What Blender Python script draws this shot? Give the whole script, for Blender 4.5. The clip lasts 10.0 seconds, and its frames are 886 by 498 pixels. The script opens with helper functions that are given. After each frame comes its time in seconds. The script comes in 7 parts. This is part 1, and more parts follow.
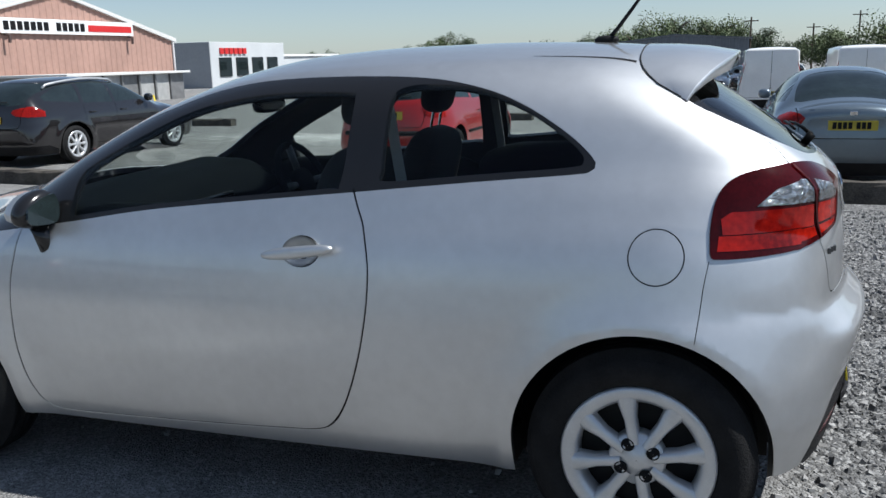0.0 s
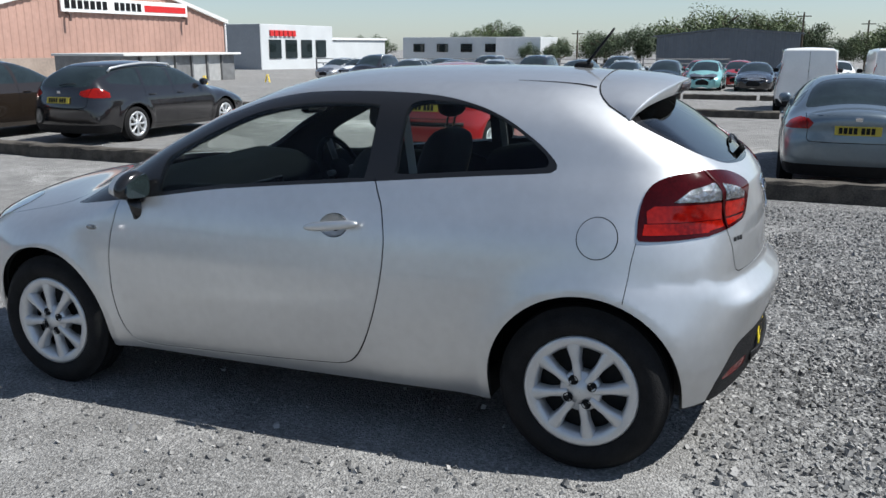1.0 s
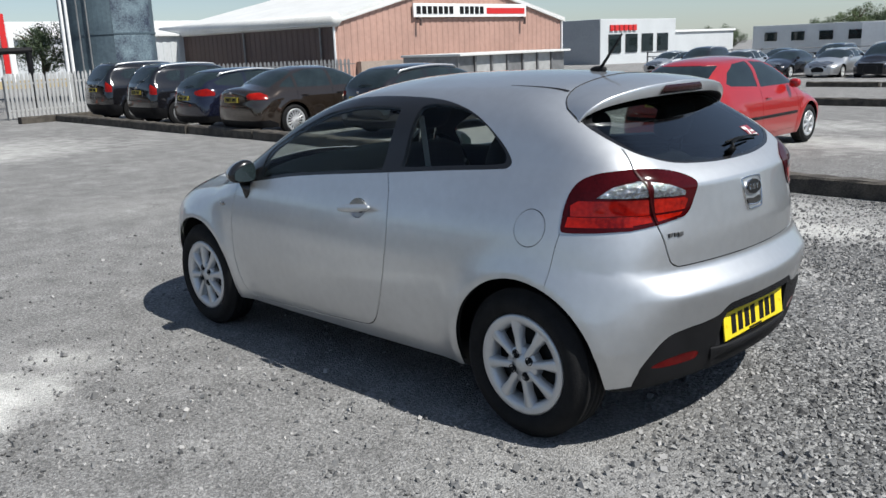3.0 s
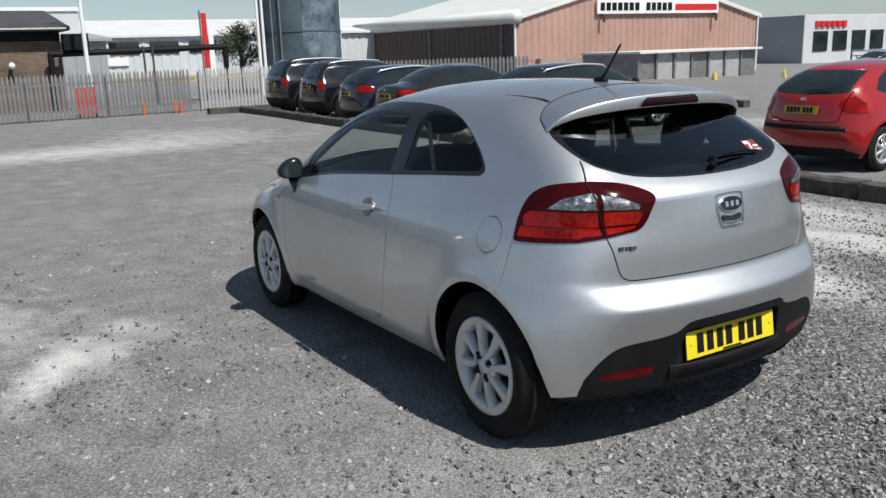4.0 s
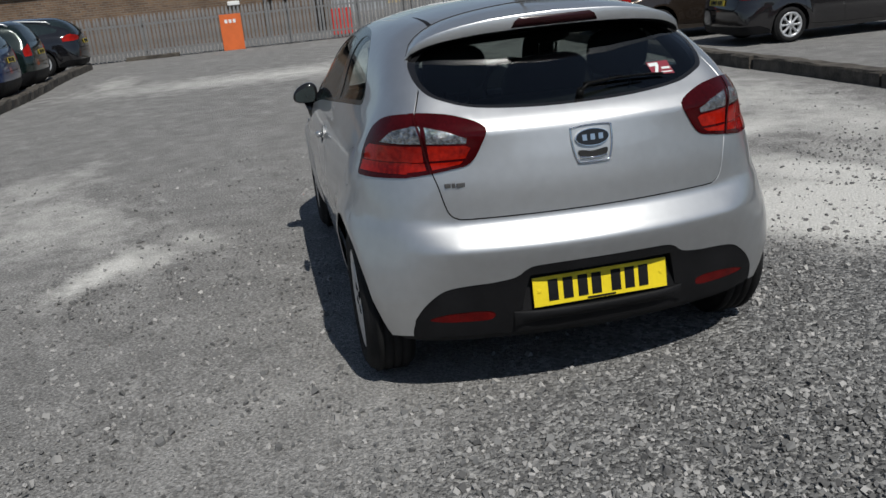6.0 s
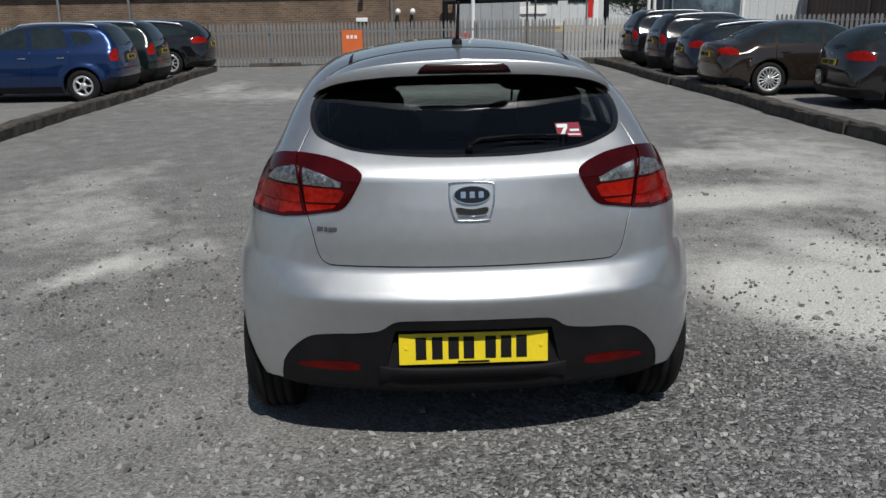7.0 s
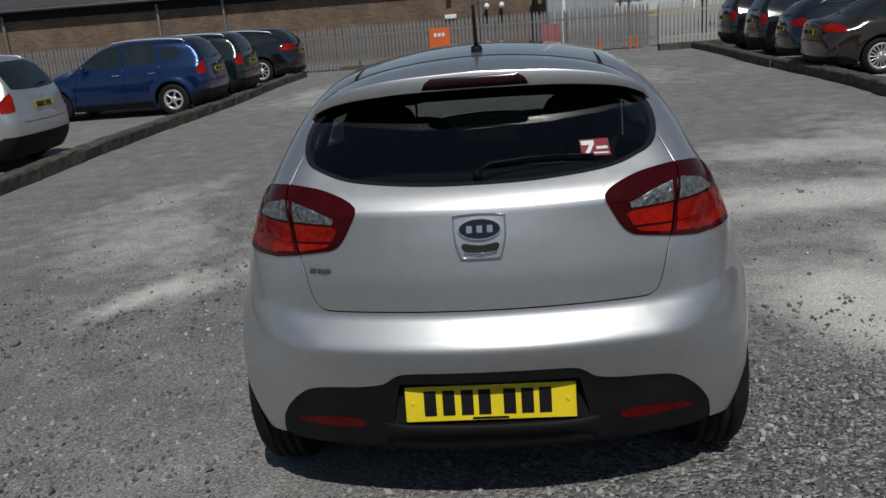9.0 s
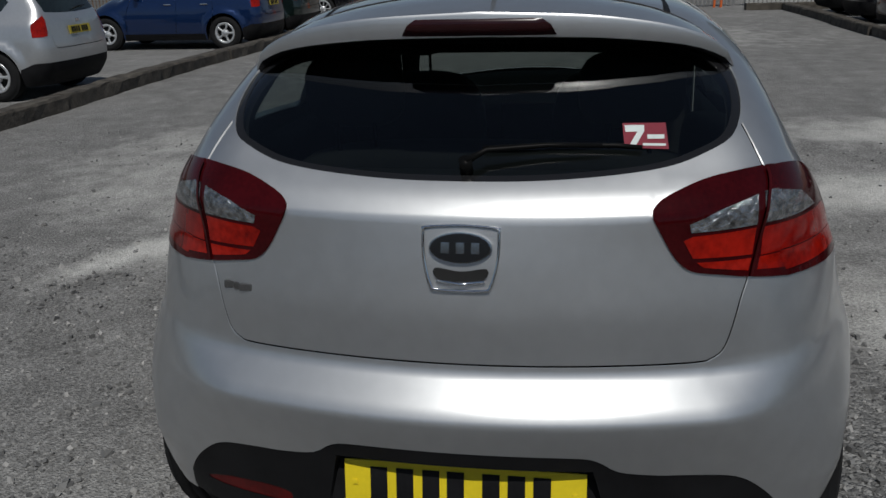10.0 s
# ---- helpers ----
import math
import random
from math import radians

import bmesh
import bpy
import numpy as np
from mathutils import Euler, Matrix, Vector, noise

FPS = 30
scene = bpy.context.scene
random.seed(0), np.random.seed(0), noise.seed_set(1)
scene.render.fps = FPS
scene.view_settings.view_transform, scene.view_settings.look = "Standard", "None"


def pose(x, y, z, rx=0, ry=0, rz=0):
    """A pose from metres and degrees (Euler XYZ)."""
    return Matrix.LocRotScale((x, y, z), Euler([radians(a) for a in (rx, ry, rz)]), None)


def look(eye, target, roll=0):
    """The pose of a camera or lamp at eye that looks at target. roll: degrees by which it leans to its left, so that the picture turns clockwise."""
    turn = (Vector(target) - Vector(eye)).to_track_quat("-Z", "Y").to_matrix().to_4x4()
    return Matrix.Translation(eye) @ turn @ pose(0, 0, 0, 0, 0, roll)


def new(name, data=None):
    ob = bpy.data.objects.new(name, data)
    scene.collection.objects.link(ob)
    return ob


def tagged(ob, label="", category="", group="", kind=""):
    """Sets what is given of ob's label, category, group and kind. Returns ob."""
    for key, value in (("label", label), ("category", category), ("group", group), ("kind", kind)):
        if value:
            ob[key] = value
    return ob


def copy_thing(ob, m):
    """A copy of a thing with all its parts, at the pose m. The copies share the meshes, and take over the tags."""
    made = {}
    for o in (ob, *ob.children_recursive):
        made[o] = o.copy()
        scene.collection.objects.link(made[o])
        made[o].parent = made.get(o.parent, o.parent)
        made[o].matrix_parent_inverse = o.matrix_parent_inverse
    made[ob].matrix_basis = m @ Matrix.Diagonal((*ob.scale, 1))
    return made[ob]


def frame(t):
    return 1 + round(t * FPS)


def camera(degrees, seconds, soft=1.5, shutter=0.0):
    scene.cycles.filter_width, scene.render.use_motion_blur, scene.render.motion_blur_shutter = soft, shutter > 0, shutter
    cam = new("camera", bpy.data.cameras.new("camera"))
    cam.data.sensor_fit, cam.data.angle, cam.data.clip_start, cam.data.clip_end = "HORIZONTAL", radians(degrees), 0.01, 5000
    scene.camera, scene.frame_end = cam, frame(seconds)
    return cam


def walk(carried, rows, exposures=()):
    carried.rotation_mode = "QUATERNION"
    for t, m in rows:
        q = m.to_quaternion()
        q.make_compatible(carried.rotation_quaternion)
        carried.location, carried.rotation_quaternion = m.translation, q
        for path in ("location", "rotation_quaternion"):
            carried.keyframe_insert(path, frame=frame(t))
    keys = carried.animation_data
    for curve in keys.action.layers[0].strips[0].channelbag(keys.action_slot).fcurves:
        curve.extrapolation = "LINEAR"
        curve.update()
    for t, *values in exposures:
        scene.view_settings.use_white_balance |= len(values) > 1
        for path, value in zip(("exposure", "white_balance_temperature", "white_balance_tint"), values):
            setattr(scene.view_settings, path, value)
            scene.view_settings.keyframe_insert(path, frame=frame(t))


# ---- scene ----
cam = camera(55.5, 10.0)
PATH = [
    (0, (0.2, -3.008, 1.423), (-0.453, -1.17, 0.982), -1.5),
    (0.5, (0.429, -3.386, 1.521), (-0.155, -1.543, 1.01), -1.7),
    (1, (0.6, -3.65, 1.556), (-0.141, -1.853, 1.085), 0.0),
    (1.5, (0.872, -3.708, 1.569), (0.029, -1.956, 1.102), 0.4),
    (2, (1.203, -3.572, 1.579), (0.107, -1.967, 1.107), -1.2),
    (2.2, (1.392, -3.527, 1.565), (0.185, -1.994, 1.129), -1.4),
    (3.3, (2.256, -3.12, 1.611), (0.812, -1.818, 1.139), -1.8),
    (3.5, (2.37, -2.998, 1.607), (0.879, -1.743, 1.155), -1.3),
    (4, (2.724, -2.683, 1.633), (1.061, -1.674, 1.17), -1.9),
    (4.5, (2.949, -2.279, 1.588), (1.222, -1.404, 1.088), -1.7),
    (5, (3.246, -1.902, 1.599), (1.497, -1.062, 1.117), -4.8),
    (5.5, (3.329, -1.484, 1.607), (1.509, -0.821, 1.11), -2.3),
    (5.7, (3.271, -1.339, 1.584), (1.424, -0.826, 1.013), -4.2),
    (6.8, (3.335, -0.359, 1.615), (1.431, -0.255, 1.011), -2.5),
    (7, (3.268, -0.209, 1.599), (1.346, -0.133, 1.051), -0.9),
    (7.5, (3.178, 0.076, 1.626), (1.251, 0.032, 1.09), -2.3),
    (8, (3.117, 0.174, 1.64), (1.187, 0.109, 1.121), 0.5),
    (8.5, (3.029, 0.14, 1.623), (1.123, 0.058, 1.023), -1.2),
    (9, (2.879, 0.101, 1.626), (0.965, -0.07, 1.075), -4.5),
    (9.5, (2.565, 0.136, 1.576), (0.668, -0.172, 1.023), 0.1),
    (10, (2.059, 0.225, 1.541), (0.196, -0.088, 0.884), -1.6),
]
walk(cam, [(t, look(eye, target, roll)) for t, eye, target, roll in PATH], [(0, 0.55, 6250, 10), (1.5, 0.65, 6400, 10), (2.2, 0.60, 6400, 10), (3.5, 0.40, 6500, 10), (4.5, 0.15, 6550, 10), (5.5, -0.12, 6600, 10), (7, -0.25, 6600, 10), (8, -0.45, 6600, 10), (9.5, -0.7, 6550, 10), (10, -0.82, 6500, 10)])

# ---------------------------------------------------------------- light
SUN_DIR = Vector((0.68, 0.16, 1.0)).normalized()
elev = math.asin(SUN_DIR.z)
world = bpy.data.worlds.new("sky")
scene.world = world
world.use_nodes = True
wn = world.node_tree
sky = wn.nodes.new("ShaderNodeTexSky")
sky.sky_type = "NISHITA"
sky.sun_disc = False
sky.sun_elevation = elev
sky.sun_rotation = math.atan2(SUN_DIR.x, SUN_DIR.y)
sky.air_density, sky.dust_density, sky.ozone_density = 1.0, 0.3, 1.0
soft_sky = wn.nodes.new("ShaderNodeHueSaturation")
soft_sky.inputs["Saturation"].default_value = 0.68
cool = wn.nodes.new("ShaderNodeMix")
cool.data_type, cool.blend_type = "RGBA", "MULTIPLY"
cool.inputs["Factor"].default_value, cool.inputs["B"].default_value = 1.0, (0.86, 0.978, 1.095, 1)
wn.links.new(sky.outputs[0], soft_sky.inputs["Color"])
wn.links.new(soft_sky.outputs[0], cool.inputs["A"])
wn.links.new(cool.outputs["Result"], wn.nodes["Background"].inputs[0])
wn.nodes["Background"].inputs[1].default_value = 0.065
sun = new("sun", bpy.data.lights.new("sun", "SUN"))
sun.data.energy, sun.data.angle, sun.data.color = 4.5, radians(0.53), (1.0, 0.98, 0.93)
sun.matrix_world = look(SUN_DIR * 40, (0, 0, 0))

# ---------------------------------------------------------------- materials
MATS = {}


def material(name, colour, rough=0.5, metal=0.0, vary=0.0, scale=5.0, bump=0.0, bump_scale=60.0, coat=0.0, second=None, detail_colour=None, emit=0.0, spec=0.5):
    """A procedural surface: two scales of noise on colour and roughness, and a fine relief."""
    if name in MATS:
        return MATS[name]
    m = bpy.data.materials.new(name)
    m.use_nodes = True
    nt, b = m.node_tree, m.node_tree.nodes["Principled BSDF"]
    b.inputs["Base Color"].default_value = (*colour, 1)
    b.inputs["Roughness"].default_value = rough
    b.inputs["Metallic"].default_value = metal
    b.inputs["Specular IOR Level"].default_value = spec
    b.inputs["Coat Weight"].default_value = coat
    b.inputs["Coat Roughness"].default_value = 0.04
    if vary or bump:
        co = nt.nodes.new("ShaderNodeTexCoord")
    if vary:
        n1, n2 = nt.nodes.new("ShaderNodeTexNoise"), nt.nodes.new("ShaderNodeTexNoise")
        n1.inputs["Scale"].default_value, n2.inputs["Scale"].default_value = scale, scale * 11
        n1.inputs["Detail"].default_value = n2.inputs["Detail"].default_value = 5
        add = nt.nodes.new("ShaderNodeMath")
        add.operation = "MULTIPLY_ADD"
        add.inputs[1].default_value = 0.6
        half = nt.nodes.new("ShaderNodeMath")
        half.operation = "MULTIPLY"
        half.inputs[1].default_value = 0.4
        for n in (n1, n2):
            nt.links.new(co.outputs["Object"], n.inputs["Vector"])
        nt.links.new(n1.outputs["Fac"], add.inputs[0])
        nt.links.new(n2.outputs["Fac"], half.inputs[0])
        nt.links.new(half.outputs[0], add.inputs[2])
        ramp = nt.nodes.new("ShaderNodeValToRGB")
        lo = second or tuple(c * (1 - vary) for c in colour)
        hi = detail_colour or tuple(min(1, c * (1 + vary)) for c in colour)
        ramp.color_ramp.elements[0].position, ramp.color_ramp.elements[0].color = 0.36, (*lo, 1)
        ramp.color_ramp.elements[1].position, ramp.color_ramp.elements[1].color = 0.64, (*hi, 1)
        nt.links.new(add.outputs[0], ramp.inputs[0])
        nt.links.new(ramp.outputs[0], b.inputs["Base Color"])
    if bump:
        nb, bu = nt.nodes.new("ShaderNodeTexNoise"), nt.nodes.new("ShaderNodeBump")
        nb.inputs["Scale"].default_value, nb.inputs["Detail"].default_value = bump_scale, 4
        bu.inputs["Strength"].default_value, bu.inputs["Distance"].default_value = bump, 0.01
        nt.links.new(co.outputs["Object"], nb.inputs["Vector"])
        nt.links.new(nb.outputs["Fac"], bu.inputs["Height"])
        nt.links.new(bu.outputs[0], b.inputs["Normal"])
    if emit:
        b.inputs["Emission Color"].default_value = (*colour, 1)
        b.inputs["Emission Strength"].default_value = emit
    MATS[name] = m
    return m


def glass_material(name, tint, gloss_rough=0.0, base=0.028, power=3.8):
    """A thin pane: clear light through it, a mirror gloss that grows towards grazing."""
    if name in MATS:
        return MATS[name]
    m = bpy.data.materials.new(name)
    m.use_nodes = True
    nt = m.node_tree
    nt.nodes.clear()
    out, mix = nt.nodes.new("ShaderNodeOutputMaterial"), nt.nodes.new("ShaderNodeMixShader")
    tr, gl, lw = nt.nodes.new("ShaderNodeBsdfTransparent"), nt.nodes.new("ShaderNodeBsdfGlossy"), nt.nodes.new("ShaderNodeLayerWeight")
    tr.inputs[0].default_value = (*tint, 1)
    gl.inputs["Roughness"].default_value = gloss_rough
    lw.inputs[0].default_value = 0.5
    pw, ma = nt.nodes.new("ShaderNodeMath"), nt.nodes.new("ShaderNodeMath")
    pw.operation, pw.inputs[1].default_value = "POWER", power
    ma.operation, ma.inputs[1].default_value, ma.inputs[2].default_value = "MULTIPLY_ADD", 0.9, base
    nt.links.new(lw.outputs["Facing"], pw.inputs[0])
    nt.links.new(pw.outputs[0], ma.inputs[0])
    nt.links.new(ma.outputs[0], mix.inputs[0])
    nt.links.new(tr.outputs[0], mix.inputs[1])
    nt.links.new(gl.outputs[0], mix.inputs[2])
    nt.links.new(mix.outputs[0], out.inputs[0])
    MATS[name] = m
    return m


def paint(name, colour, metal=0.55, rough=0.34, edge=1.0, broad=0.0):
    """Car paint: metallic flake under a clear coat, with faint dust; edge below one darkens the flake at a glance."""
    m = material(name, colour, rough, metal, vary=0.05, scale=2.2, coat=1.0)
    nt, b = m.node_tree, m.node_tree.nodes["Principled BSDF"]
    b.inputs["Specular Tint"].default_value = (edge, edge, edge, 1)
    if "flake" not in nt.nodes:
        co, v, bu = nt.nodes.new("ShaderNodeTexCoord"), nt.nodes.new("ShaderNodeTexVoronoi"), nt.nodes.new("ShaderNodeBump")
        v.name = "flake"
        v.inputs["Scale"].default_value = 900
        bu.inputs["Strength"].default_value, bu.inputs["Distance"].default_value = 0.05, 0.001
        nt.links.new(co.outputs["Object"], v.inputs["Vector"])
        nt.links.new(v.outputs["Distance"], bu.inputs["Height"])
        nt.links.new(bu.outputs[0], b.inputs["Normal"])
    if broad:
        # coarse flakes lie less flat than fine ones: a second, wider sheen
        b2, mx = nt.nodes.new("ShaderNodeBsdfPrincipled"), nt.nodes.new("ShaderNodeMixShader")
        for key in ("Metallic", "Coat Weight", "Coat Roughness", "Specular Tint"):
            b2.inputs[key].default_value = b.inputs[key].default_value
        b2.inputs["Roughness"].default_value = broad
        nt.links.new(b.inputs["Base Color"].links[0].from_socket, b2.inputs["Base Color"])
        mx.inputs[0].default_value = 0.5
        nt.links.new(b.outputs[0], mx.inputs[1])
        nt.links.new(b2.outputs[0], mx.inputs[2])
        nt.links.new(mx.outputs[0], nt.nodes["Material Output"].inputs[0])
    return m


SILVER = paint("silver_paint", (0.602, 0.613, 0.622), 0.96, 0.35, 0.55, 0.58)
BLACK_GLOSS = material("black_gloss", (0.012, 0.012, 0.013), 0.16)
BLACK_PLASTIC = material("black_plastic", (0.010, 0.010, 0.011), 0.55, spec=0.15, vary=0.25, scale=9, bump=0.25, bump_scale=700)
BLACK_DEEP = material("black_deep", (0.006, 0.006, 0.006), 0.8, vary=0.2, scale=4)
RUBBER = material("tyre_rubber", (0.011, 0.011, 0.0115), 0.8, spec=0.2, vary=0.35, scale=14, bump=0.3, bump_scale=160)
ALLOY = material("alloy_paint", (0.56, 0.57, 0.58), 0.36, 0.6, vary=0.06, scale=20)
CHROME = material("chrome", (0.75, 0.75, 0.76), 0.10, 1.0, vary=0.04, scale=12)
STEEL = material("dark_steel", (0.10, 0.10, 0.10), 0.5, 0.6, vary=0.3, scale=18)
GLASS = glass_material("side_glass", (0.82, 0.87, 0.85), base=0.022, power=5.0)
GLASS_DARK = glass_material("rear_glass", (0.40, 0.45, 0.44), base=0.045, power=3.2)
GLASS_FAR = material("dark_window", (0.014, 0.021, 0.022), 0.05, vary=0.4, scale=2, spec=0.75)
RED_LENS = material("red_lens", (0.22, 0.004, 0.003), 0.10, spec=0.3, vary=0.6, scale=5, second=(0.10, 0.0015, 0.001), detail_colour=(0.36, 0.010, 0.004))
RED_MID = material("mid_red_lens", (0.20, 0.005, 0.004), 0.10, spec=0.35, vary=0.5, scale=5, second=(0.12, 0.002, 0.002), detail_colour=(0.30, 0.009, 0.005))
RED_DEEP = material("deep_red_lens", (0.036, 0.002, 0.003), 0.10, spec=0.18, vary=0.3, scale=9)
CLEAR_LENS = material("clear_lens", (0.34, 0.35, 0.36), 0.14, 0.85, vary=0.85, scale=60, second=(0.03, 0.03, 0.032), detail_colour=(0.62, 0.63, 0.64), coat=0.6, bump=1.0, bump_scale=70)
WIPER = material("wiper_black", (0.005, 0.005, 0.005), 0.45, spec=0.08, vary=0.2, scale=30)
LAMP_GAP = material("lamp_gap_red", (0.040, 0.0015, 0.002), 0.3, spec=0.2, vary=0.2, scale=20)
FOG_LENS = material("fog_lens", (0.085, 0.003, 0.003), 0.15, spec=0.2, vary=0.4, scale=14)
BRAKE_DARK = material("dark_brake_lens", (0.022, 0.003, 0.004), 0.2, vary=0.2, scale=9)
HEAD_LENS = material("head_lens", (0.16, 0.19, 0.23), 0.08, 0.4, vary=0.5, scale=20, coat=1.0)
AMBER = material("amber_lens", (0.7, 0.22, 0.02), 0.2, vary=0.2, scale=12)
PLATE_Y = material("yellow_plate", (0.80, 0.62, 0.02), 0.4, vary=0.06, scale=8)
# dimmer copy of PLATE_Y: the shade on the parked cars' plates, as colour
PLATE_SHADED = material("dusty_yellow_plate", (0.42, 0.33, 0.03), 0.5, vary=0.15, scale=8)
INTERIOR = material("interior_cloth", (0.012, 0.012, 0.013), 0.85, vary=0.3, scale=12, bump=0.3, bump_scale=400)
DASH = material("dash_plastic", (0.0030, 0.0042, 0.0046), 0.75, spec=0.03, vary=0.2, scale=8, bump=0.3, bump_scale=300)
LINING = material("pale_headlining", (0.14, 0.14, 0.135), 0.9, vary=0.08, scale=7)
WHITE = material("white_paint", (0.78, 0.78, 0.77), 0.35, vary=0.05, scale=3)


# ---------------------------------------------------------------- mesh helpers
def part(name, bm, mat, parent=None, label="", smooth=False):
    me = bpy.data.meshes.new(name)
    bm.to_mesh(me)
    bm.free()
    me.materials.append(mat)
    if smooth:
        me.polygons.foreach_set("use_smooth", [True] * len(me.polygons))
    ob = new(name, me)
    if parent is not None:
        ob.parent = parent
    if label:
        ob["label"] = label
    return ob


def thing(name, label, category, m=None, group="", kind=""):
    ob = tagged(new(name), label, category, group, kind)
    if m is not None:
        ob.matrix_basis = m
    return ob


def add_box(bm, x0, x1, y0, y1, z0, z1, bevel=0.0, seg=2, m=None):
    vs = [bm.verts.new((x, y, z)) for x in (x0, x1) for y in (y0, y1) for z in (z0, z1)]
    fs = [(0, 1, 3, 2), (4, 6, 7, 5), (0, 4, 5, 1), (2, 3, 7, 6), (0, 2, 6, 4), (1, 5, 7, 3)]
    faces = [bm.faces.new([vs[i] for i in f]) for f in fs]
    if m is not None:
        bmesh.ops.transform(bm, matrix=m, verts=vs)
    if bevel:
        edges = list({e for f in faces for e in f.edges})
        bmesh.ops.bevel(bm, geom=edges, offset=bevel, segments=seg, affect="EDGES", profile=0.6)


def box(*a, **k):
    bm = bmesh.new()
    add_box(bm, *a, **k)
    return bm


def add_tube(bm, pts, r, n=8, caps=True):
    """A round bar along points; r one number or one per point."""
    pts = [Vector(p) for p in pts]
    rs = r if isinstance(r, (list, tuple)) else [r] * len(pts)
    rings = []
    for i, p in enumerate(pts):
        d = (pts[min(i + 1, len(pts) - 1)] - pts[max(i - 1, 0)]).normalized()
        a = d.cross(Vector((0, 0, 1)) if abs(d.z) < 0.9 else Vector((1, 0, 0))).normalized()
        b = d.cross(a)
        rings.append([bm.verts.new(p + rs[i] * (math.cos(t) * a + math.sin(t) * b)) for t in (2 * math.pi * j / n for j in range(n))])
    for u, v in zip(rings, rings[1:]):
        for j in range(n):
            bm.faces.new((u[j], u[(j + 1) % n], v[(j + 1) % n], v[j]))
    if caps:
        bm.faces.new(rings[0][::-1])
        bm.faces.new(rings[-1])


def tube(*a, **k):
    bm = bmesh.new()
    add_tube(bm, *a, **k)
    return bm


def lathe(profile, n=48, axis="y"):
    """Turn a profile of (radius, along) round the axis."""
    bm = bmesh.new()
    rings = []
    for r, h in profile:
        ring = []
        for j in range(n):
            t = 2 * math.pi * j / n
            ring.append(bm.verts.new((r * math.cos(t), h, r * math.sin(t)) if axis == "y" else (r * math.cos(t), r * math.sin(t), h)))
        rings.append(ring)
    for u, v in zip(rings, rings[1:]):
        for j in range(n):
            bm.faces.new((u[j], u[(j + 1) % n], v[(j + 1) % n], v[j]))
    bmesh.ops.recalc_face_normals(bm, faces=bm.faces)
    return bm


def prism(outline, h0, h1, axis="z", bevel=0.0):
    """A plate with a free outline: (a, b) pairs, extruded along the axis."""
    bm = bmesh.new()
    put = {"z": lambda a, b, h: (a, b, h), "y": lambda a, b, h: (a, h, b), "x": lambda a, b, h: (h, a, b)}[axis]
    lo = [bm.verts.new(put(a, b, h0)) for a, b in outline]
    hi = [bm.verts.new(put(a, b, h1)) for a, b in outline]
    bm.faces.new(lo[::-1])
    top = bm.faces.new(hi)
    n = len(lo)
    for i in range(n):
        bm.faces.new((lo[i], lo[(i + 1) % n], hi[(i + 1) % n], hi[i]))
    bmesh.ops.recalc_face_normals(bm, faces=bm.faces)
    if bevel:
        bmesh.ops.bevel(bm, geom=list(top.edges), offset=bevel, segments=2, affect="EDGES")
    return bm


def pillow(bm, x0, x1, y0, y1, z0, z1, power=4.0, n=10, m=None):
    """A soft rounded block (superellipsoid) for cushions."""
    rows = []
    sg = lambda v: math.copysign(abs(v) ** (2 / power), v)
    for i in range(n + 1):
        v = math.pi * (i / n - 0.5)
        row = []
        for j in range(2 * n):
            u = math.pi * j / n
            p = Vector(((x0 + x1) / 2 + (x1 - x0) / 2 * sg(math.cos(v)) * sg(math.cos(u)), (y0 + y1) / 2 + (y1 - y0) / 2 * sg(math.cos(v)) * sg(math.sin(u)), (z0 + z1) / 2 + (z1 - z0) / 2 * sg(math.sin(v))))
            row.append(bm.verts.new(m @ p if m else p))
        rows.append(row)
    for a, b in zip(rows, rows[1:]):
        for j in range(2 * n):
            k = (j + 1) % (2 * n)
            bm.faces.new((a[j], a[k], b[k], b[j]))
    bmesh.ops.remove_doubles(bm, verts=bm.verts, dist=1e-5)


# ---------------------------------------------------------------- curved car bodies
def pchip(pts):
    """A smooth curve through the points that never overshoots."""
    p = np.array(pts, float)
    x, y = p[:, 0], p[:, 1]
    h = np.diff(x)
    d = np.diff(y) / h
    m = np.zeros_like(y)
    m[0], m[-1] = d[0], d[-1]
    for i in range(1, len(x) - 1):
        if d[i - 1] * d[i] > 0:
            w1, w2 = 2 * h[i] + h[i - 1], h[i] + 2 * h[i - 1]
            m[i] = (w1 + w2) / (w1 / d[i - 1] + w2 / d[i])

    def f(q):
        q = np.clip(np.asarray(q, float), x[0], x[-1])
        i = np.clip(np.searchsorted(x, q) - 1, 0, len(x) - 2)
        t = (q - x[i]) / h[i]
        return (2 * t**3 - 3 * t**2 + 1) * y[i] + (t**3 - 2 * t**2 + t) * h[i] * m[i] + (3 * t**2 - 2 * t**3) * y[i + 1] + (t**3 - t**2) * h[i] * m[i + 1]

    return f


def smax(a, b, k):
    h = np.maximum(k - np.abs(a - b), 0) / k
    return np.maximum(a, b) + h * h * k / 4


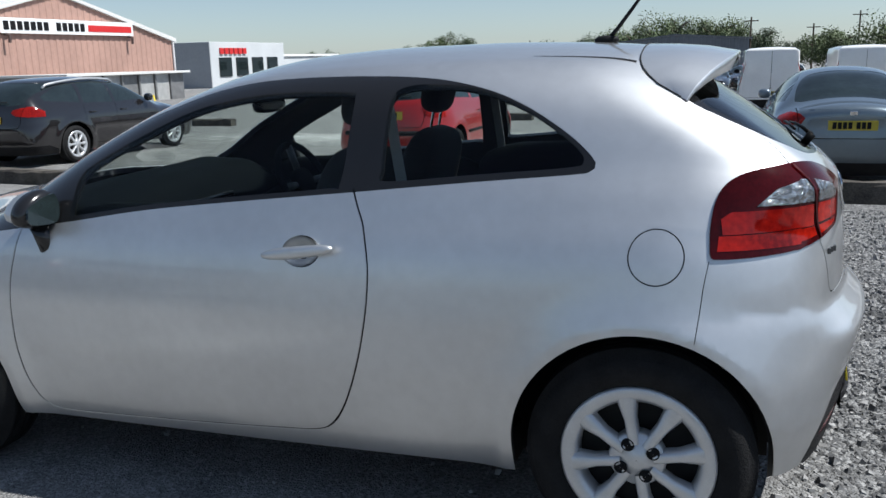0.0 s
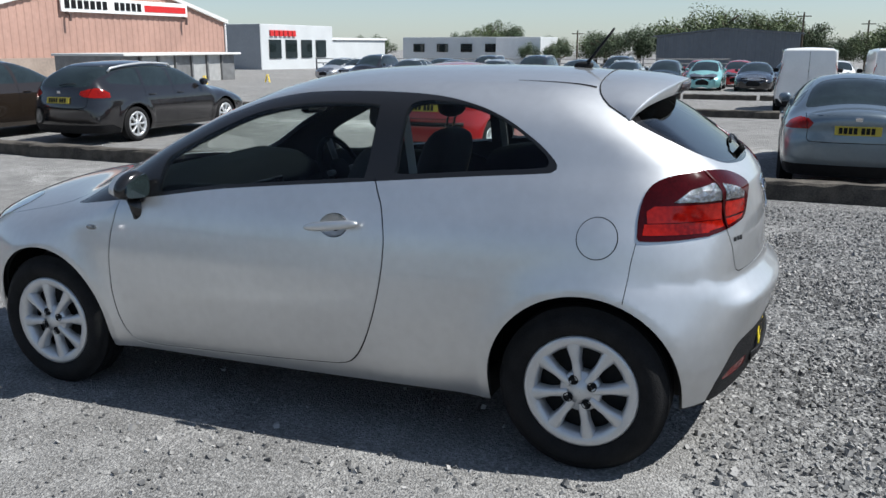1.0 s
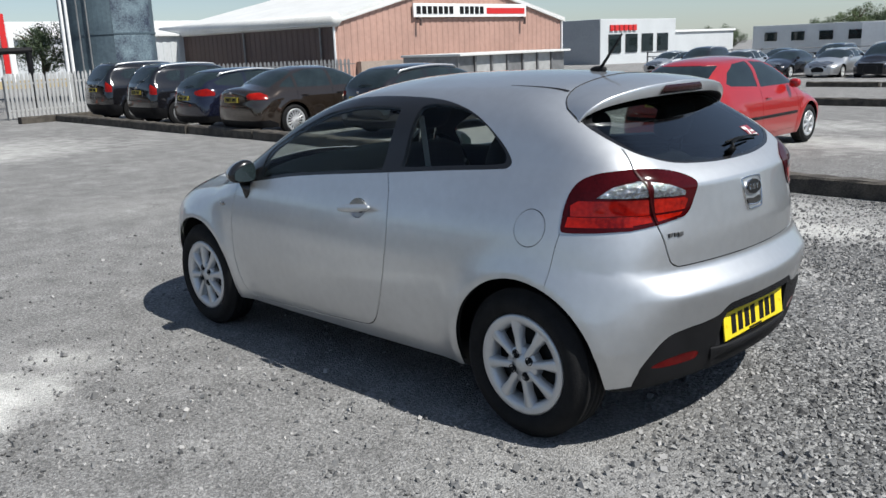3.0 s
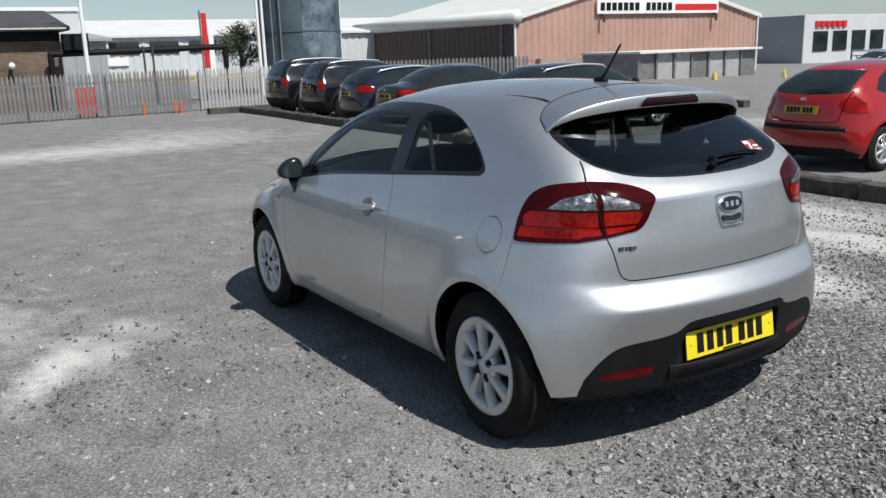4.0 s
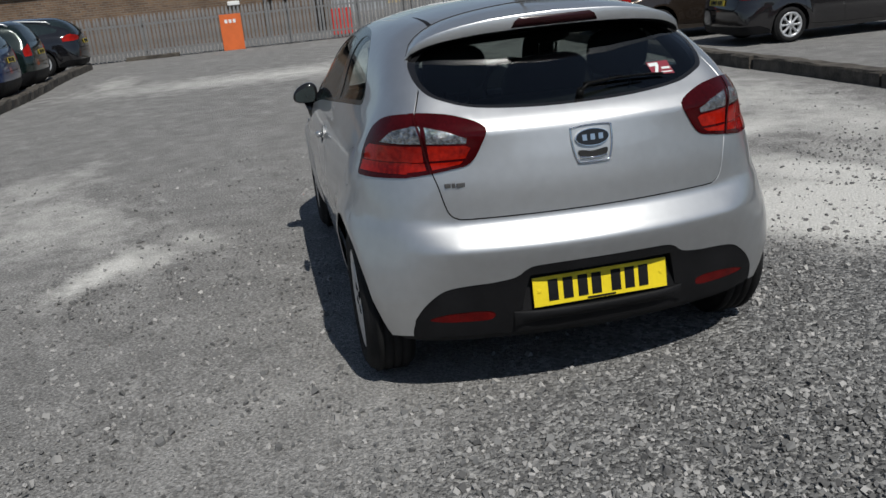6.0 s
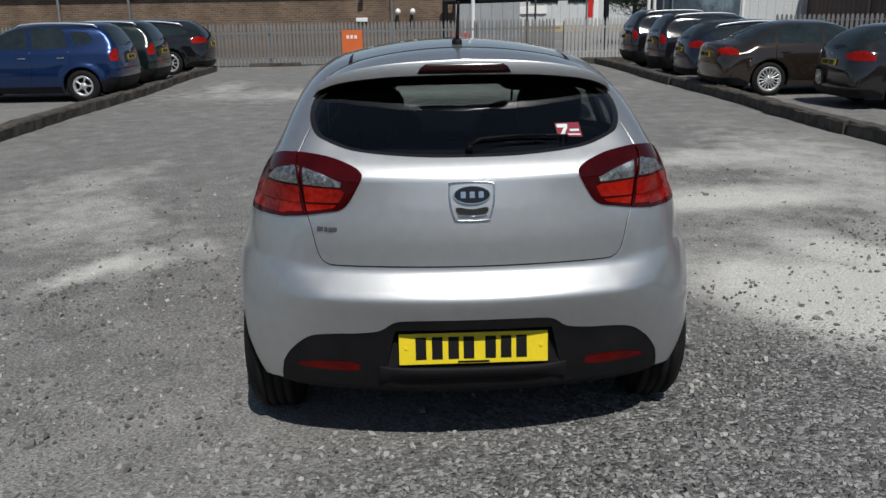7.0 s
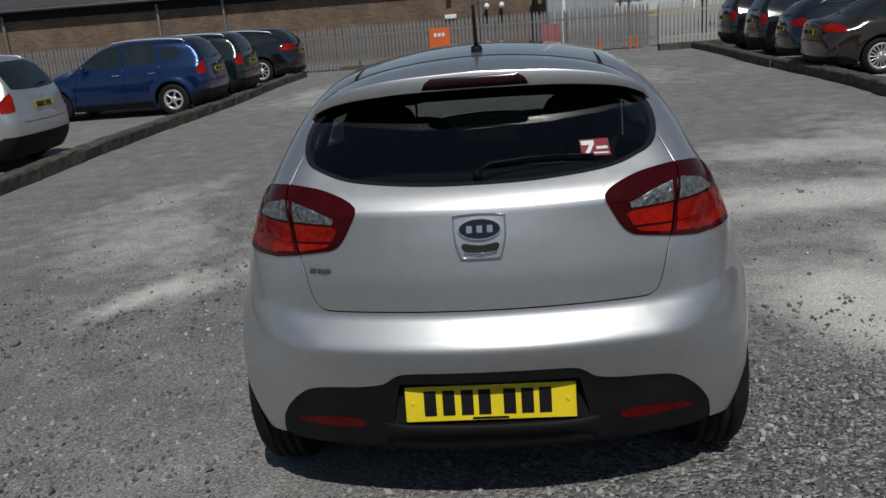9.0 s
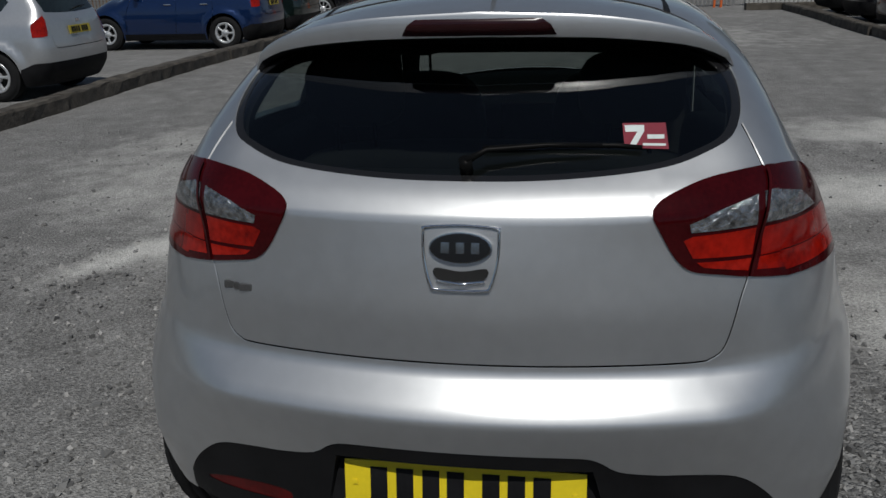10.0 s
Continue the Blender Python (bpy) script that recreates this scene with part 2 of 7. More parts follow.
class Shape:
    """The outside of a car, nose towards -x, rear axle at x = 0, as a smooth blend of side, top, tail and nose surfaces."""

    def __init__(self, side, top, rear, front, wheels, bow=0.015, crown=0.10, tail=0.28, nose=0.30, k_rear=0.36, k_top=0.11, waist=0.95, lean=0.05, flare=0.018, xm=-1.3, arch=0.36, axle=0.31, k_up=0.15, tail_up=0.14, rear_side=None, k_low=0.18, lip=0.0):
        self.W, self.T, self.R, self.N = pchip(side), pchip(top), pchip(rear), pchip(front)
        self.R2 = pchip(rear_side) if rear_side else None
        self.k_low, self.lip = k_low, lip
        self.wheels, self.bow, self.crown, self.tail, self.nose, self.k_rear, self.k_top = wheels, bow, crown, tail, nose, k_rear, k_top
        self.waist, self.lean, self.flare, self.xm, self.arch, self.axle, self.k_up, self.tail_up = waist, lean, flare, xm, arch, axle, k_up, tail_up

    def F(self, x, y, z):
        x, y, z = (np.asarray(v, float) for v in (x, y, z))
        ay = np.abs(y)
        w = self.W(z) - self.bow * (x - self.xm) ** 2
        w = w - self.lean * np.maximum(x - self.xm - 0.4, 0) ** 2 * np.clip((z - self.waist) / 0.35, 0, 1.2)
        for wx in self.wheels:
            r = np.hypot(x - wx, z - self.axle)
            s = np.clip((r - self.arch - 0.03) / 0.12, 0, 1)
            if self.lip:
                s = np.clip((r - self.arch - self.lip) / 0.13, 0, 1)
                s = 1 - (1 - s) ** 2
            else:
                s = s * s * (3 - 2 * s)
            w = w + self.flare * (1 - s) * np.clip((self.axle + 0.64 - z) / 0.2, 0, 1)
        up = np.clip((z - self.waist + 0.05) / 0.25, 0, 1)
        up = up * up * (3 - 2 * up)
        kr = self.k_rear + (self.k_up - self.k_rear) * up + (self.k_low - self.k_rear) * np.clip((0.72 - z) / 0.30, 0, 1)
        tl = self.tail + (self.tail_up - self.tail) * up
        a = (ay - w) / 1.08
        rear = self.R(z)
        if self.R2 is not None:
            s = np.clip((ay - 0.50) / 0.22, 0, 1)
            s = s * s * (3 - 2 * s)
            rear = rear + (self.R2(z) - rear) * s
        gr = (self.R(z + 0.07) - self.R(z - 0.07)) / 0.14
        if self.R2 is not None:
            gr = gr + ((self.R2(z + 0.07) - self.R2(z - 0.07)) / 0.14 - gr) * s
        b = (x - rear + tl * ay**2) / np.sqrt(1 + np.minimum(gr**2, 4))
        gt = (self.T(x + 0.08) - self.T(x - 0.08)) / 0.16
        c = (z - self.T(x) + self.crown * ay**2 / 0.4) / np.sqrt(1 + np.minimum(gt**2, 4))
        gn = (self.N(z + 0.07) - self.N(z - 0.07)) / 0.14
        d = (self.N(z) + self.nose * ay**2 - x) / np.sqrt(1 + np.minimum(gn**2, 4))
        return smax(smax(smax(a, b, kr), d, 0.3), c, self.k_top)

    def root(self, org, way, hi, lo=0.0):
        """The last place inside along rays."""
        a, b = np.full(org.shape[0], lo), np.full(org.shape[0], hi)
        for _ in range(34):
            m = (a + b) / 2
            ins = self.F(*(org + m[:, None] * way).T) < 0
            a, b = np.where(ins, m, a), np.where(ins, b, m)
        return org + a[:, None] * way

    def normal(self, p):
        e = 2e-3
        g = np.stack([self.F(*(p + e * d).T) - self.F(*(p - e * d).T) for d in np.eye(3)], 1)
        return g / np.maximum(np.linalg.norm(g, axis=1, keepdims=True), 1e-9)

    def on_side(self, xz):
        xz = np.asarray(xz, float).reshape(-1, 2)
        o = np.stack([xz[:, 0], np.zeros(len(xz)), xz[:, 1]], 1)
        return self.root(o, np.tile([0.0, 1.0, 0.0], (len(o), 1)), 1.3)

    def on_rear(self, yz):
        yz = np.asarray(yz, float).reshape(-1, 2)
        o = np.stack([np.full(len(yz), -0.9), yz[:, 0], yz[:, 1]], 1)
        return self.root(o, np.tile([1.0, 0.0, 0.0], (len(o), 1)), 2.6)

    def on_top(self, xy):
        xy = np.asarray(xy, float).reshape(-1, 2)
        o = np.stack([xy[:, 0], xy[:, 1], np.full(len(xy), 0.45)], 1)
        return self.root(o, np.tile([0.0, 0.0, 1.0], (len(o), 1)), 2.2)


ZC, WS = 0.55, 0.85  # height of the axis for the wrapped side view, and metres per radian in it


def wrap(p):
    """Wrapped side view: (x, metres round the section)."""
    return np.stack([p[:, 0], WS * np.arctan2(p[:, 2] - ZC, np.abs(p[:, 1]))], 1)


def unwrap(shape, q):
    phi = q[:, 1] / WS
    o = np.stack([q[:, 0], np.zeros(len(q)), np.full(len(q), ZC)], 1)
    return shape.root(o, np.stack([np.zeros(len(q)), np.cos(phi), np.sin(phi)], 1), 2.0)


def spline(pts, closed=False, step=0.02):
    """A rounded curve through points (Catmull-Rom), sampled at about the step."""
    p = np.asarray(pts, float)
    n = len(p)
    out = []
    for i in range(n if closed else n - 1):
        a, b, c, d = (p[(i + k) % n] if closed else p[min(max(i + k, 0), n - 1)] for k in (-1, 0, 1, 2))
        m = max(2, int(np.ceil(np.linalg.norm(c - b) / step)))
        t = (np.arange(m) / m)[:, None]
        out.append(0.5 * (2 * b + (c - a) * t + (2 * a - 5 * b + 4 * c - d) * t**2 + (3 * b - a - 3 * c + d) * t**3))
    out = np.concatenate(out)
    return out if closed else np.concatenate([out, p[-1:]])


def poly(pts, step=0.03):
    """A closed outline of straight sides."""
    p = np.asarray(pts, float)
    out = []
    for a, b in zip(p, np.roll(p, -1, 0)):
        m = max(1, int(np.ceil(np.linalg.norm(b - a) / step)))
        out.append(a + (b - a) * (np.arange(m) / m)[:, None])
    return np.concatenate(out)


def ribbon(line, half):
    """The outline of a narrow gap along a line."""
    d = np.gradient(line, axis=0)
    nrm = np.stack([-d[:, 1], d[:, 0]], 1) / np.maximum(np.linalg.norm(d, axis=1, keepdims=True), 1e-9)
    return np.concatenate([line + nrm * half, (line - nrm * half)[::-1]])


def ring(line, half):
    """A gap along a closed line, as an outer and an inner outline."""
    d = np.roll(line, -1, 0) - np.roll(line, 1, 0)
    nrm = np.stack([-d[:, 1], d[:, 0]], 1) / np.maximum(np.linalg.norm(d, axis=1, keepdims=True), 1e-9)
    return line + nrm * half, line - nrm * half


def inside(q, outline):
    x, y = q[:, 0][:, None], q[:, 1][:, None]
    x0, y0 = outline[:, 0][None], outline[:, 1][None]
    x1, y1 = np.roll(outline[:, 0], -1)[None], np.roll(outline[:, 1], -1)[None]
    with np.errstate(divide="ignore", invalid="ignore"):
        cross = ((y0 > y) != (y1 > y)) & (x < (x1 - x0) * (y - y0) / (y1 - y0) + x0)
    return cross.sum(1) % 2 == 1


from mathutils.geometry import delaunay_2d_cdt


def cut_sheet(domain, regions, gaps, h):
    """Triangulate the domain with every outline as an edge. regions: (name, outline) in order, first match wins, name None leaves a hole."""
    curves = [domain] + [o for _, o in regions] + list(gaps)
    pts, edges = [], []
    for c in curves:
        k = len(pts)
        pts += [tuple(v) for v in c]
        edges += [(k + i, k + (i + 1) % len(c)) for i in range(len(c))]
    allc = np.array(pts)
    lo, hi = domain.min(0), domain.max(0)
    gx, gy = np.meshgrid(np.arange(lo[0], hi[0], h), np.arange(lo[1], hi[1], h))
    gx = gx + (np.arange(gx.shape[0]) % 2)[:, None] * h / 2
    g = np.stack([gx.ravel(), gy.ravel()], 1)
    g = g[inside(g, domain)]
    near = np.zeros(len(g), bool)
    for s in range(0, len(g), 2000):
        d2 = ((g[s : s + 2000, None] - allc[None]) ** 2).sum(2)
        near[s : s + 2000] = d2.min(1) < (0.45 * h) ** 2
    pts += [tuple(v) for v in g[~near]]
    vs, _, fs, *_ = delaunay_2d_cdt([Vector(p) for p in pts], edges, [], 0, 1e-6)
    V, Fc = np.array([tuple(v) for v in vs]), np.array([f for f in fs if len(f) == 3])
    C = V[Fc].mean(1)
    area = np.abs(np.cross(V[Fc[:, 1]] - V[Fc[:, 0]], V[Fc[:, 2]] - V[Fc[:, 0]]))
    left = inside(C, domain) & (area > 1e-10)
    for g_ in gaps:
        left &= ~inside(C, g_)
    out = {}
    for name, o in regions:
        hit = left & inside(C, o)
        left &= ~hit
        if name:
            out[name] = np.concatenate([out[name], Fc[hit]]) if name in out else Fc[hit]
    out["body"] = np.concatenate([out["body"], Fc[left]]) if "body" in out else Fc[left]
    return V, out


def sheet_object(name, shape, pieces, mat, parent, label="", offset=0.0, thick=0.0):
    """One mesh from pieces (points on the body, triangles), shaded by the body's own normals."""
    P, N, T = [], [], []
    k = 0
    for p, t, flip in pieces:
        if not len(t):
            continue
        used, inv = np.unique(t, return_inverse=True)
        q = p[used]
        n = shape.normal(q)
        q = q + n * offset
        t = inv.reshape(-1, 3)
        a = np.cross(q[t[:, 1]] - q[t[:, 0]], q[t[:, 2]] - q[t[:, 0]])
        bad = (a * n[t[:, 0]]).sum(1) < 0
        t[bad] = t[bad][:, ::-1]
        if flip:
            q, n, t = q * [1, -1, 1], n * [1, -1, 1], t[:, ::-1]
        P.append(q), N.append(n), T.append(t + k)
        k += len(q)
    if not P:
        return None
    P, N, T = np.concatenate(P), np.concatenate(N), np.concatenate(T)
    if thick:
        # a return edge so that the panel shows its thickness
        e = np.sort(np.concatenate([T[:, [0, 1]], T[:, [1, 2]], T[:, [2, 0]]]), 1)
        u, c = np.unique(e, axis=0, return_counts=True)
        rim = {tuple(v) for v in u[c == 1]}
        m = len(P)
        walls = []
        for tri in T:
            for i in range(3):
                a, b = tri[i], tri[(i + 1) % 3]
                if (min(a, b), max(a, b)) in rim:
                    walls += [(b, a, a + m), (b, a + m, b + m)]
        P, N = np.concatenate([P, P - N * thick]), np.concatenate([N, N])
        T = np.concatenate([T, np.array(walls, int)])
    me = bpy.data.meshes.new(name)
    me.from_pydata(P.tolist(), [], T.tolist())
    me.materials.append(mat)
    me.polygons.foreach_set("use_smooth", [True] * len(me.polygons))
    me.normals_split_custom_set_from_vertices([tuple(v) for v in N])
    ob = new(name, me)
    ob.parent = parent
    if label:
        ob["label"] = label
    return ob


def wrap_side(shape, xz):
    return wrap(shape.on_side(xz))


def body_sheets(shape, z_low, x_front, z_top, x_roof, side_regions, side_gaps, rear_regions, rear_gaps, h, corner=None):
    """The two cut sheets of a car body: the flank with roof and bonnet (wrapped), and the tail. Returns two lists of named pieces."""
    zs = np.linspace(z_low, z_top, max(12, int((z_top - z_low) / h * 1.3)))
    if corner:
        yc = pchip(corner)(zs)
    else:
        yc = shape.W(zs) * np.interp(zs, [z_low, 0.5, shape.waist, shape.waist + 0.15], [0.72, 0.77, 0.77, 0.86])
    edge = shape.on_rear(np.stack([yc, zs], 1))
    we = wrap(edge)
    nb = int((edge[0, 0] - x_front) / h)
    xb = np.linspace(x_front, edge[0, 0], nb)[:-1]
    low = wrap_side(shape, np.stack([xb, np.full(len(xb), z_low)], 1))
    nt = 12
    back = wrap(shape.on_rear(np.stack([np.linspace(yc[-1], 0.0, nt), np.full(nt, z_top)], 1)))[1:]
    x_roof = back[-1, 0]
    nc = int((x_roof - x_front) / h)
    crest = np.stack([np.linspace(x_roof, x_front, nc), np.full(nc, WS * math.pi / 2)], 1)[1:]
    nose = np.stack([np.full(8, x_front), np.linspace(WS * math.pi / 2, low[0, 1], 8)], 1)[1:-1]
    domain = np.concatenate([low, we, back, crest, nose])
    V, named = cut_sheet(domain, side_regions, side_gaps, h)
    P = unwrap(shape, V)
    flank = {k: (P, t) for k, t in named.items()}
    ys = np.linspace(-yc[0], yc[0], 14)[1:-1]
    yt = np.linspace(yc[-1], -yc[-1], 16)[1:-1]
    rd = np.concatenate([np.stack([ys, np.full(len(ys), z_low)], 1), np.stack([yc, zs], 1), np.stack([yt, np.full(len(yt), z_top)], 1), np.stack([-yc, zs], 1)[::-1]])
    V, named = cut_sheet(rd, rear_regions, rear_gaps, h)
    P = shape.on_rear(V)
    tail = {k: (P, t) for k, t in named.items()}
    return flank, tail


def both(pieces, key):
    return [(*pieces[key], False), (*pieces[key], True)] if key in pieces else []


def circle(cx, cy, r, n=40, r2=None):
    t = 2 * np.pi * np.arange(n) / n
    return np.stack([cx + r * np.cos(t), cy + (r2 or r) * np.sin(t)], 1)


def mirrored(line):
    return line * [-1, 1]


# ---- wheels
def wheel(parent, name, x, y, z, radius, rim, width, side, spokes=8, rim_mat=ALLOY, detail=True, twist=0.0, pair=False):
    """A road wheel on its axle; side is -1 or 1 and tells which way its face looks."""
    w = new(name)
    w.parent = parent
    w.matrix_basis = pose(x, y, z) @ (pose(0, 0, 0, 0, twist, 0) if side < 0 else pose(0, 0, 0, 0, twist, 180))
    b, n = width / 2, 64 if detail else 28
    prof = [(rim - 0.012, b - 0.03), (rim, -b + 0.012), (rim + 0.012, -b), (rim + (radius - rim) * 0.5, -b - 0.012), (radius - 0.022, -b + 0.004), (radius - 0.004, -b + 0.03)]
    for k in range(4):
        c = -b + 0.04 + k * (width - 0.08) / 3
        prof += [(radius, c - 0.012), (radius, c + 0.012), (radius - 0.008, c + 0.013), (radius - 0.008, c + 0.018)]
    prof += [(radius - 0.004, b - 0.03), (radius - 0.022, b - 0.004), (rim + 0.01, b)]
    part("tyre", lathe(prof, n), RUBBER, w, "black treaded rubber", True)
    face = -b + 0.004
    lip = lathe([(rim - 0.046, face + 0.06), (rim - 0.042, face + 0.012), (rim - 0.030, face + 0.002), (rim - 0.004, face - 0.006), (rim + 0.004, face + 0.002), (rim, face + 0.03)], n)
    part("rim", lip, rim_mat, w, "silver painted rim", True)
    part("brake_disc", lathe([(0.02, face + 0.075), (rim - 0.03, face + 0.075), (rim - 0.028, b - 0.05)], 24), BLACK_DEEP, w)
    for k in range(spokes):
        t = 2 * math.pi * k / spokes
        r0, r1 = 0.045, rim - 0.024
        bw0, bw1 = (0.0185, 0.034) if spokes <= 8 else (0.012, 0.014)
        if pair and k % 2:
            t -= 2 * math.pi / spokes * 0.45
        bm = bmesh.new()
        prof_s = ((-1.0, 0.034), (-0.86, 0.006), (-0.5, -0.001), (0.5, -0.001), (0.86, 0.006), (1.0, 0.034))
        rows = []
        for r, bw, dep in ((r0, bw0, -0.004), ((r0 + r1) / 2, bw0 * 0.95, -0.002), (r1, bw1, 0.002)):
            rows.append([bm.verts.new((r * math.cos(t) - bw * u * math.sin(t), face + dep + d, r * math.sin(t) + bw * u * math.cos(t))) for u, d in prof_s])
        for p, q in zip(rows, rows[1:]):
            for i in range(len(p) - 1):
                bm.faces.new((p[i], p[i + 1], q[i + 1], q[i]))
        bmesh.ops.recalc_face_normals(bm, faces=bm.faces)
        part("spoke", bm, rim_mat, w, "", True)
    part("hub", lathe([(0.001, face - 0.004), (0.026, face - 0.005), (0.030, face - 0.001), (0.072, face + 0.002), (0.078, face + 0.012), (0.076, face + 0.05)], 32), rim_mat, w, "silver hub", True)
    if detail:
        for k in range(4):
            t = 0.34 + k * math.pi / 2
            nb = lathe([(0.001, -0.004), (0.008, -0.005), (0.0095, 0.001), (0.013, 0.001), (0.0155, -0.004), (0.018, -0.002), (0.018, 0.01)], 20)
            bmesh.ops.translate(nb, verts=nb.verts, vec=(0.050 * math.cos(t), face - 0.003, 0.050 * math.sin(t)))
            part("wheel_nut", nb, BLACK_PLASTIC, w, "dark recessed nut", True)
    return w


# ---- the silver hatchback
HATCH = Shape(
    side=[(0.14, 0.74), (0.20, 0.79), (0.27, 0.825), (0.34, 0.845), (0.45, 0.862), (0.55, 0.872), (0.66, 0.874), (0.76, 0.866), (0.84, 0.853), (0.90, 0.834), (0.96, 0.806), (1.02, 0.780), (1.10, 0.742), (1.20, 0.702), (1.30, 0.655), (1.40, 0.602), (1.5, 0.54)],
    top=[(-3.5, 0.52), (-3.40, 0.69), (-3.3, 0.80), (-3.15, 0.872), (-3.0, 0.908), (-2.7, 0.952), (-2.45, 1.0), (-2.2, 1.10), (-1.9, 1.25), (-1.6, 1.37), (-1.4, 1.42), (-1.2, 1.447), (-0.9, 1.459), (-0.6, 1.458), (-0.3, 1.447), (0.0, 1.42), (0.2, 1.385), (0.5, 1.30)],
    rear=[(0.12, 0.46), (0.2, 0.53), (0.28, 0.565), (0.36, 0.585), (0.45, 0.600), (0.55, 0.625), (0.60, 0.634), (0.618, 0.6345), (0.630, 0.629), (0.65, 0.6125), (0.67, 0.596), (0.69, 0.5795), (0.704, 0.569), (0.720, 0.5675), (0.80, 0.566), (0.90, 0.555), (0.98, 0.5415), (1.010, 0.536), (1.017, 0.534), (1.024, 0.5295), (1.04, 0.515), (1.06, 0.4955), (1.09, 0.455), (1.15, 0.375), (1.25, 0.235), (1.33, 0.12), (1.36, 0.085), (1.40, 0.06), (1.5, 0.04)],
    rear_side=[(0.12, 0.46), (0.2, 0.53), (0.28, 0.565), (0.36, 0.588), (0.45, 0.605), (0.55, 0.614), (0.65, 0.608), (0.75, 0.590), (0.85, 0.567), (0.95, 0.546), (1.015, 0.529), (1.03, 0.521), (1.06, 0.490), (1.09, 0.45), (1.15, 0.375), (1.25, 0.235), (1.33, 0.12), (1.36, 0.085), (1.40, 0.06), (1.5, 0.04)],
    front=[(0.1, -3.27), (0.2, -3.35), (0.4, -3.39), (0.55, -3.395), (0.65, -3.38), (0.75, -3.325), (0.85, -3.18), (0.95, -2.95), (1.5, -2.0)],
    wheels=(0, -2.54), nose=0.60, flare=0.019, bow=0.011, lip=0.030,
)
CAR_AT = Matrix.Translation((-0.017, 0, 0.027)) @ Matrix.Rotation(radians(-1.22), 4, "Y")


def build_hatchback():
    S = HATCH
    car = thing("hatchback_car", "silver three-door hatchback car with red tail lamps standing on gravel", "car", CAR_AT)
    st = 0.018
    band = spline([(-2.375, 0.872), (-2.06, 0.913), (-1.855, 0.938), (-1.57, 0.976), (-1.267, 1.003), (-0.878, 1.032), (-0.478, 1.062), (-0.20, 1.080), (-0.142, 1.088), (-0.128, 1.112), (-0.177, 1.164), (-0.242, 1.212), (-0.334, 1.267), (-0.44, 1.311), (-0.575, 1.344), (-0.71, 1.360), (-0.846, 1.367), (-0.96, 1.370), (-1.109, 1.370), (-1.262, 1.362), (-1.408, 1.338), (-1.547, 1.297), (-1.705, 1.243), (-1.859, 1.170), (-2.027, 1.084), (-2.188, 0.991), (-2.32, 0.903)], True, st)
    gf = spline([(-1.845, 0.956), (-1.57, 0.992), (-1.22, 1.022), (-0.92, 1.046), (-0.882, 1.056), (-0.868, 1.20), (-0.868, 1.305), (-0.895, 1.322), (-1.066, 1.328), (-1.244, 1.320), (-1.446, 1.283), (-1.637, 1.206), (-1.80, 1.130), (-1.862, 1.085), (-1.868, 1.02), (-1.868, 0.965)], True, st)
    gq = spline([(-0.735, 1.066), (-0.45, 1.084), (-0.20, 1.100), (-0.162, 1.112), (-0.168, 1.138), (-0.212, 1.178), (-0.304, 1.244), (-0.412, 1.297), (-0.518, 1.327), (-0.645, 1.337), (-0.715, 1.330), (-0.745, 1.305), (-0.750, 1.22), (-0.752, 1.09)], True, st)
    door = spline([(-0.835, 1.045), (-0.812, 0.99), (-0.790, 0.942), (-0.770, 0.860), (-0.766, 0.79), (-0.778, 0.677), (-0.816, 0.529), (-0.872, 0.395), (-0.925, 0.322), (-0.985, 0.294), (-1.10, 0.285), (-1.35, 0.273), (-1.7, 0.262), (-1.95, 0.256), (-2.05, 0.268), (-2.095, 0.33), (-2.122, 0.454), (-2.126, 0.60), (-2.112, 0.732), (-2.088, 0.83), (-2.068, 0.915)], False, 0.014)
    door_area = np.concatenate([door, [[-1.6, 0.99], [-1.2, 1.02]]])
    lamp_s = np.concatenate([spline([(0.9, 0.874), (0.45, 0.872), (0.30, 0.868), (0.205, 0.868), (0.180, 0.874), (0.176, 0.90), (0.176, 0.95), (0.186, 1.01), (0.210, 1.052), (0.262, 1.078), (0.35, 1.090), (0.45, 1.088), (0.9, 1.085)], False, st)])
    clear_s = poly([(0.285, 0.995), (0.335, 1.034), (0.40, 1.050), (0.7, 1.056), (0.7, 0.992), (0.42, 0.992)], st)
    mid_s = poly([(0.205, 0.928), (0.200, 0.968), (0.225, 0.984), (0.8, 0.984), (0.8, 0.925)], st)
    red_s = poly([(0.193, 0.888), (0.196, 0.925), (0.8, 0.922), (0.8, 0.886), (0.40, 0.884)], st)
    val_s = poly([(0.375, 0.13), (0.405, 0.235), (0.425, 0.288), (0.445, 0.332), (0.460, 0.378), (0.482, 0.430), (0.75, 0.50), (0.95, 0.4), (0.9, 0.1)], st)
    fuel = circle(0.044, 0.876, 0.071, 44)
    head = spline([(-3.22, 0.64), (-3.08, 0.70), (-2.96, 0.765), (-2.84, 0.832), (-2.86, 0.862), (-3.0, 0.838), (-3.14, 0.785), (-3.24, 0.70)], True, 0.03)
    ws = np.array([(-2.44, 0.0), (-2.42, 0.30), (-2.34, 0.53), (-2.22, 0.595), (-1.95, 0.545), (-1.66, 0.50), (-1.53, 0.45), (-1.50, 0.28), (-1.49, 0.0)])
    ws = wrap(S.on_top(spline(ws, False, 0.04)))
    ws = np.concatenate([ws, [[-1.49, 1.5], [-2.44, 1.5]]])
    sd = lambda o: wrap_side(S, o)
    fo, fi = ring(sd(fuel), 0.0018)
    if np.abs(fo - fo.mean(0)).max() < np.abs(fi - fi.mean(0)).max():
        fo, fi = fi, fo
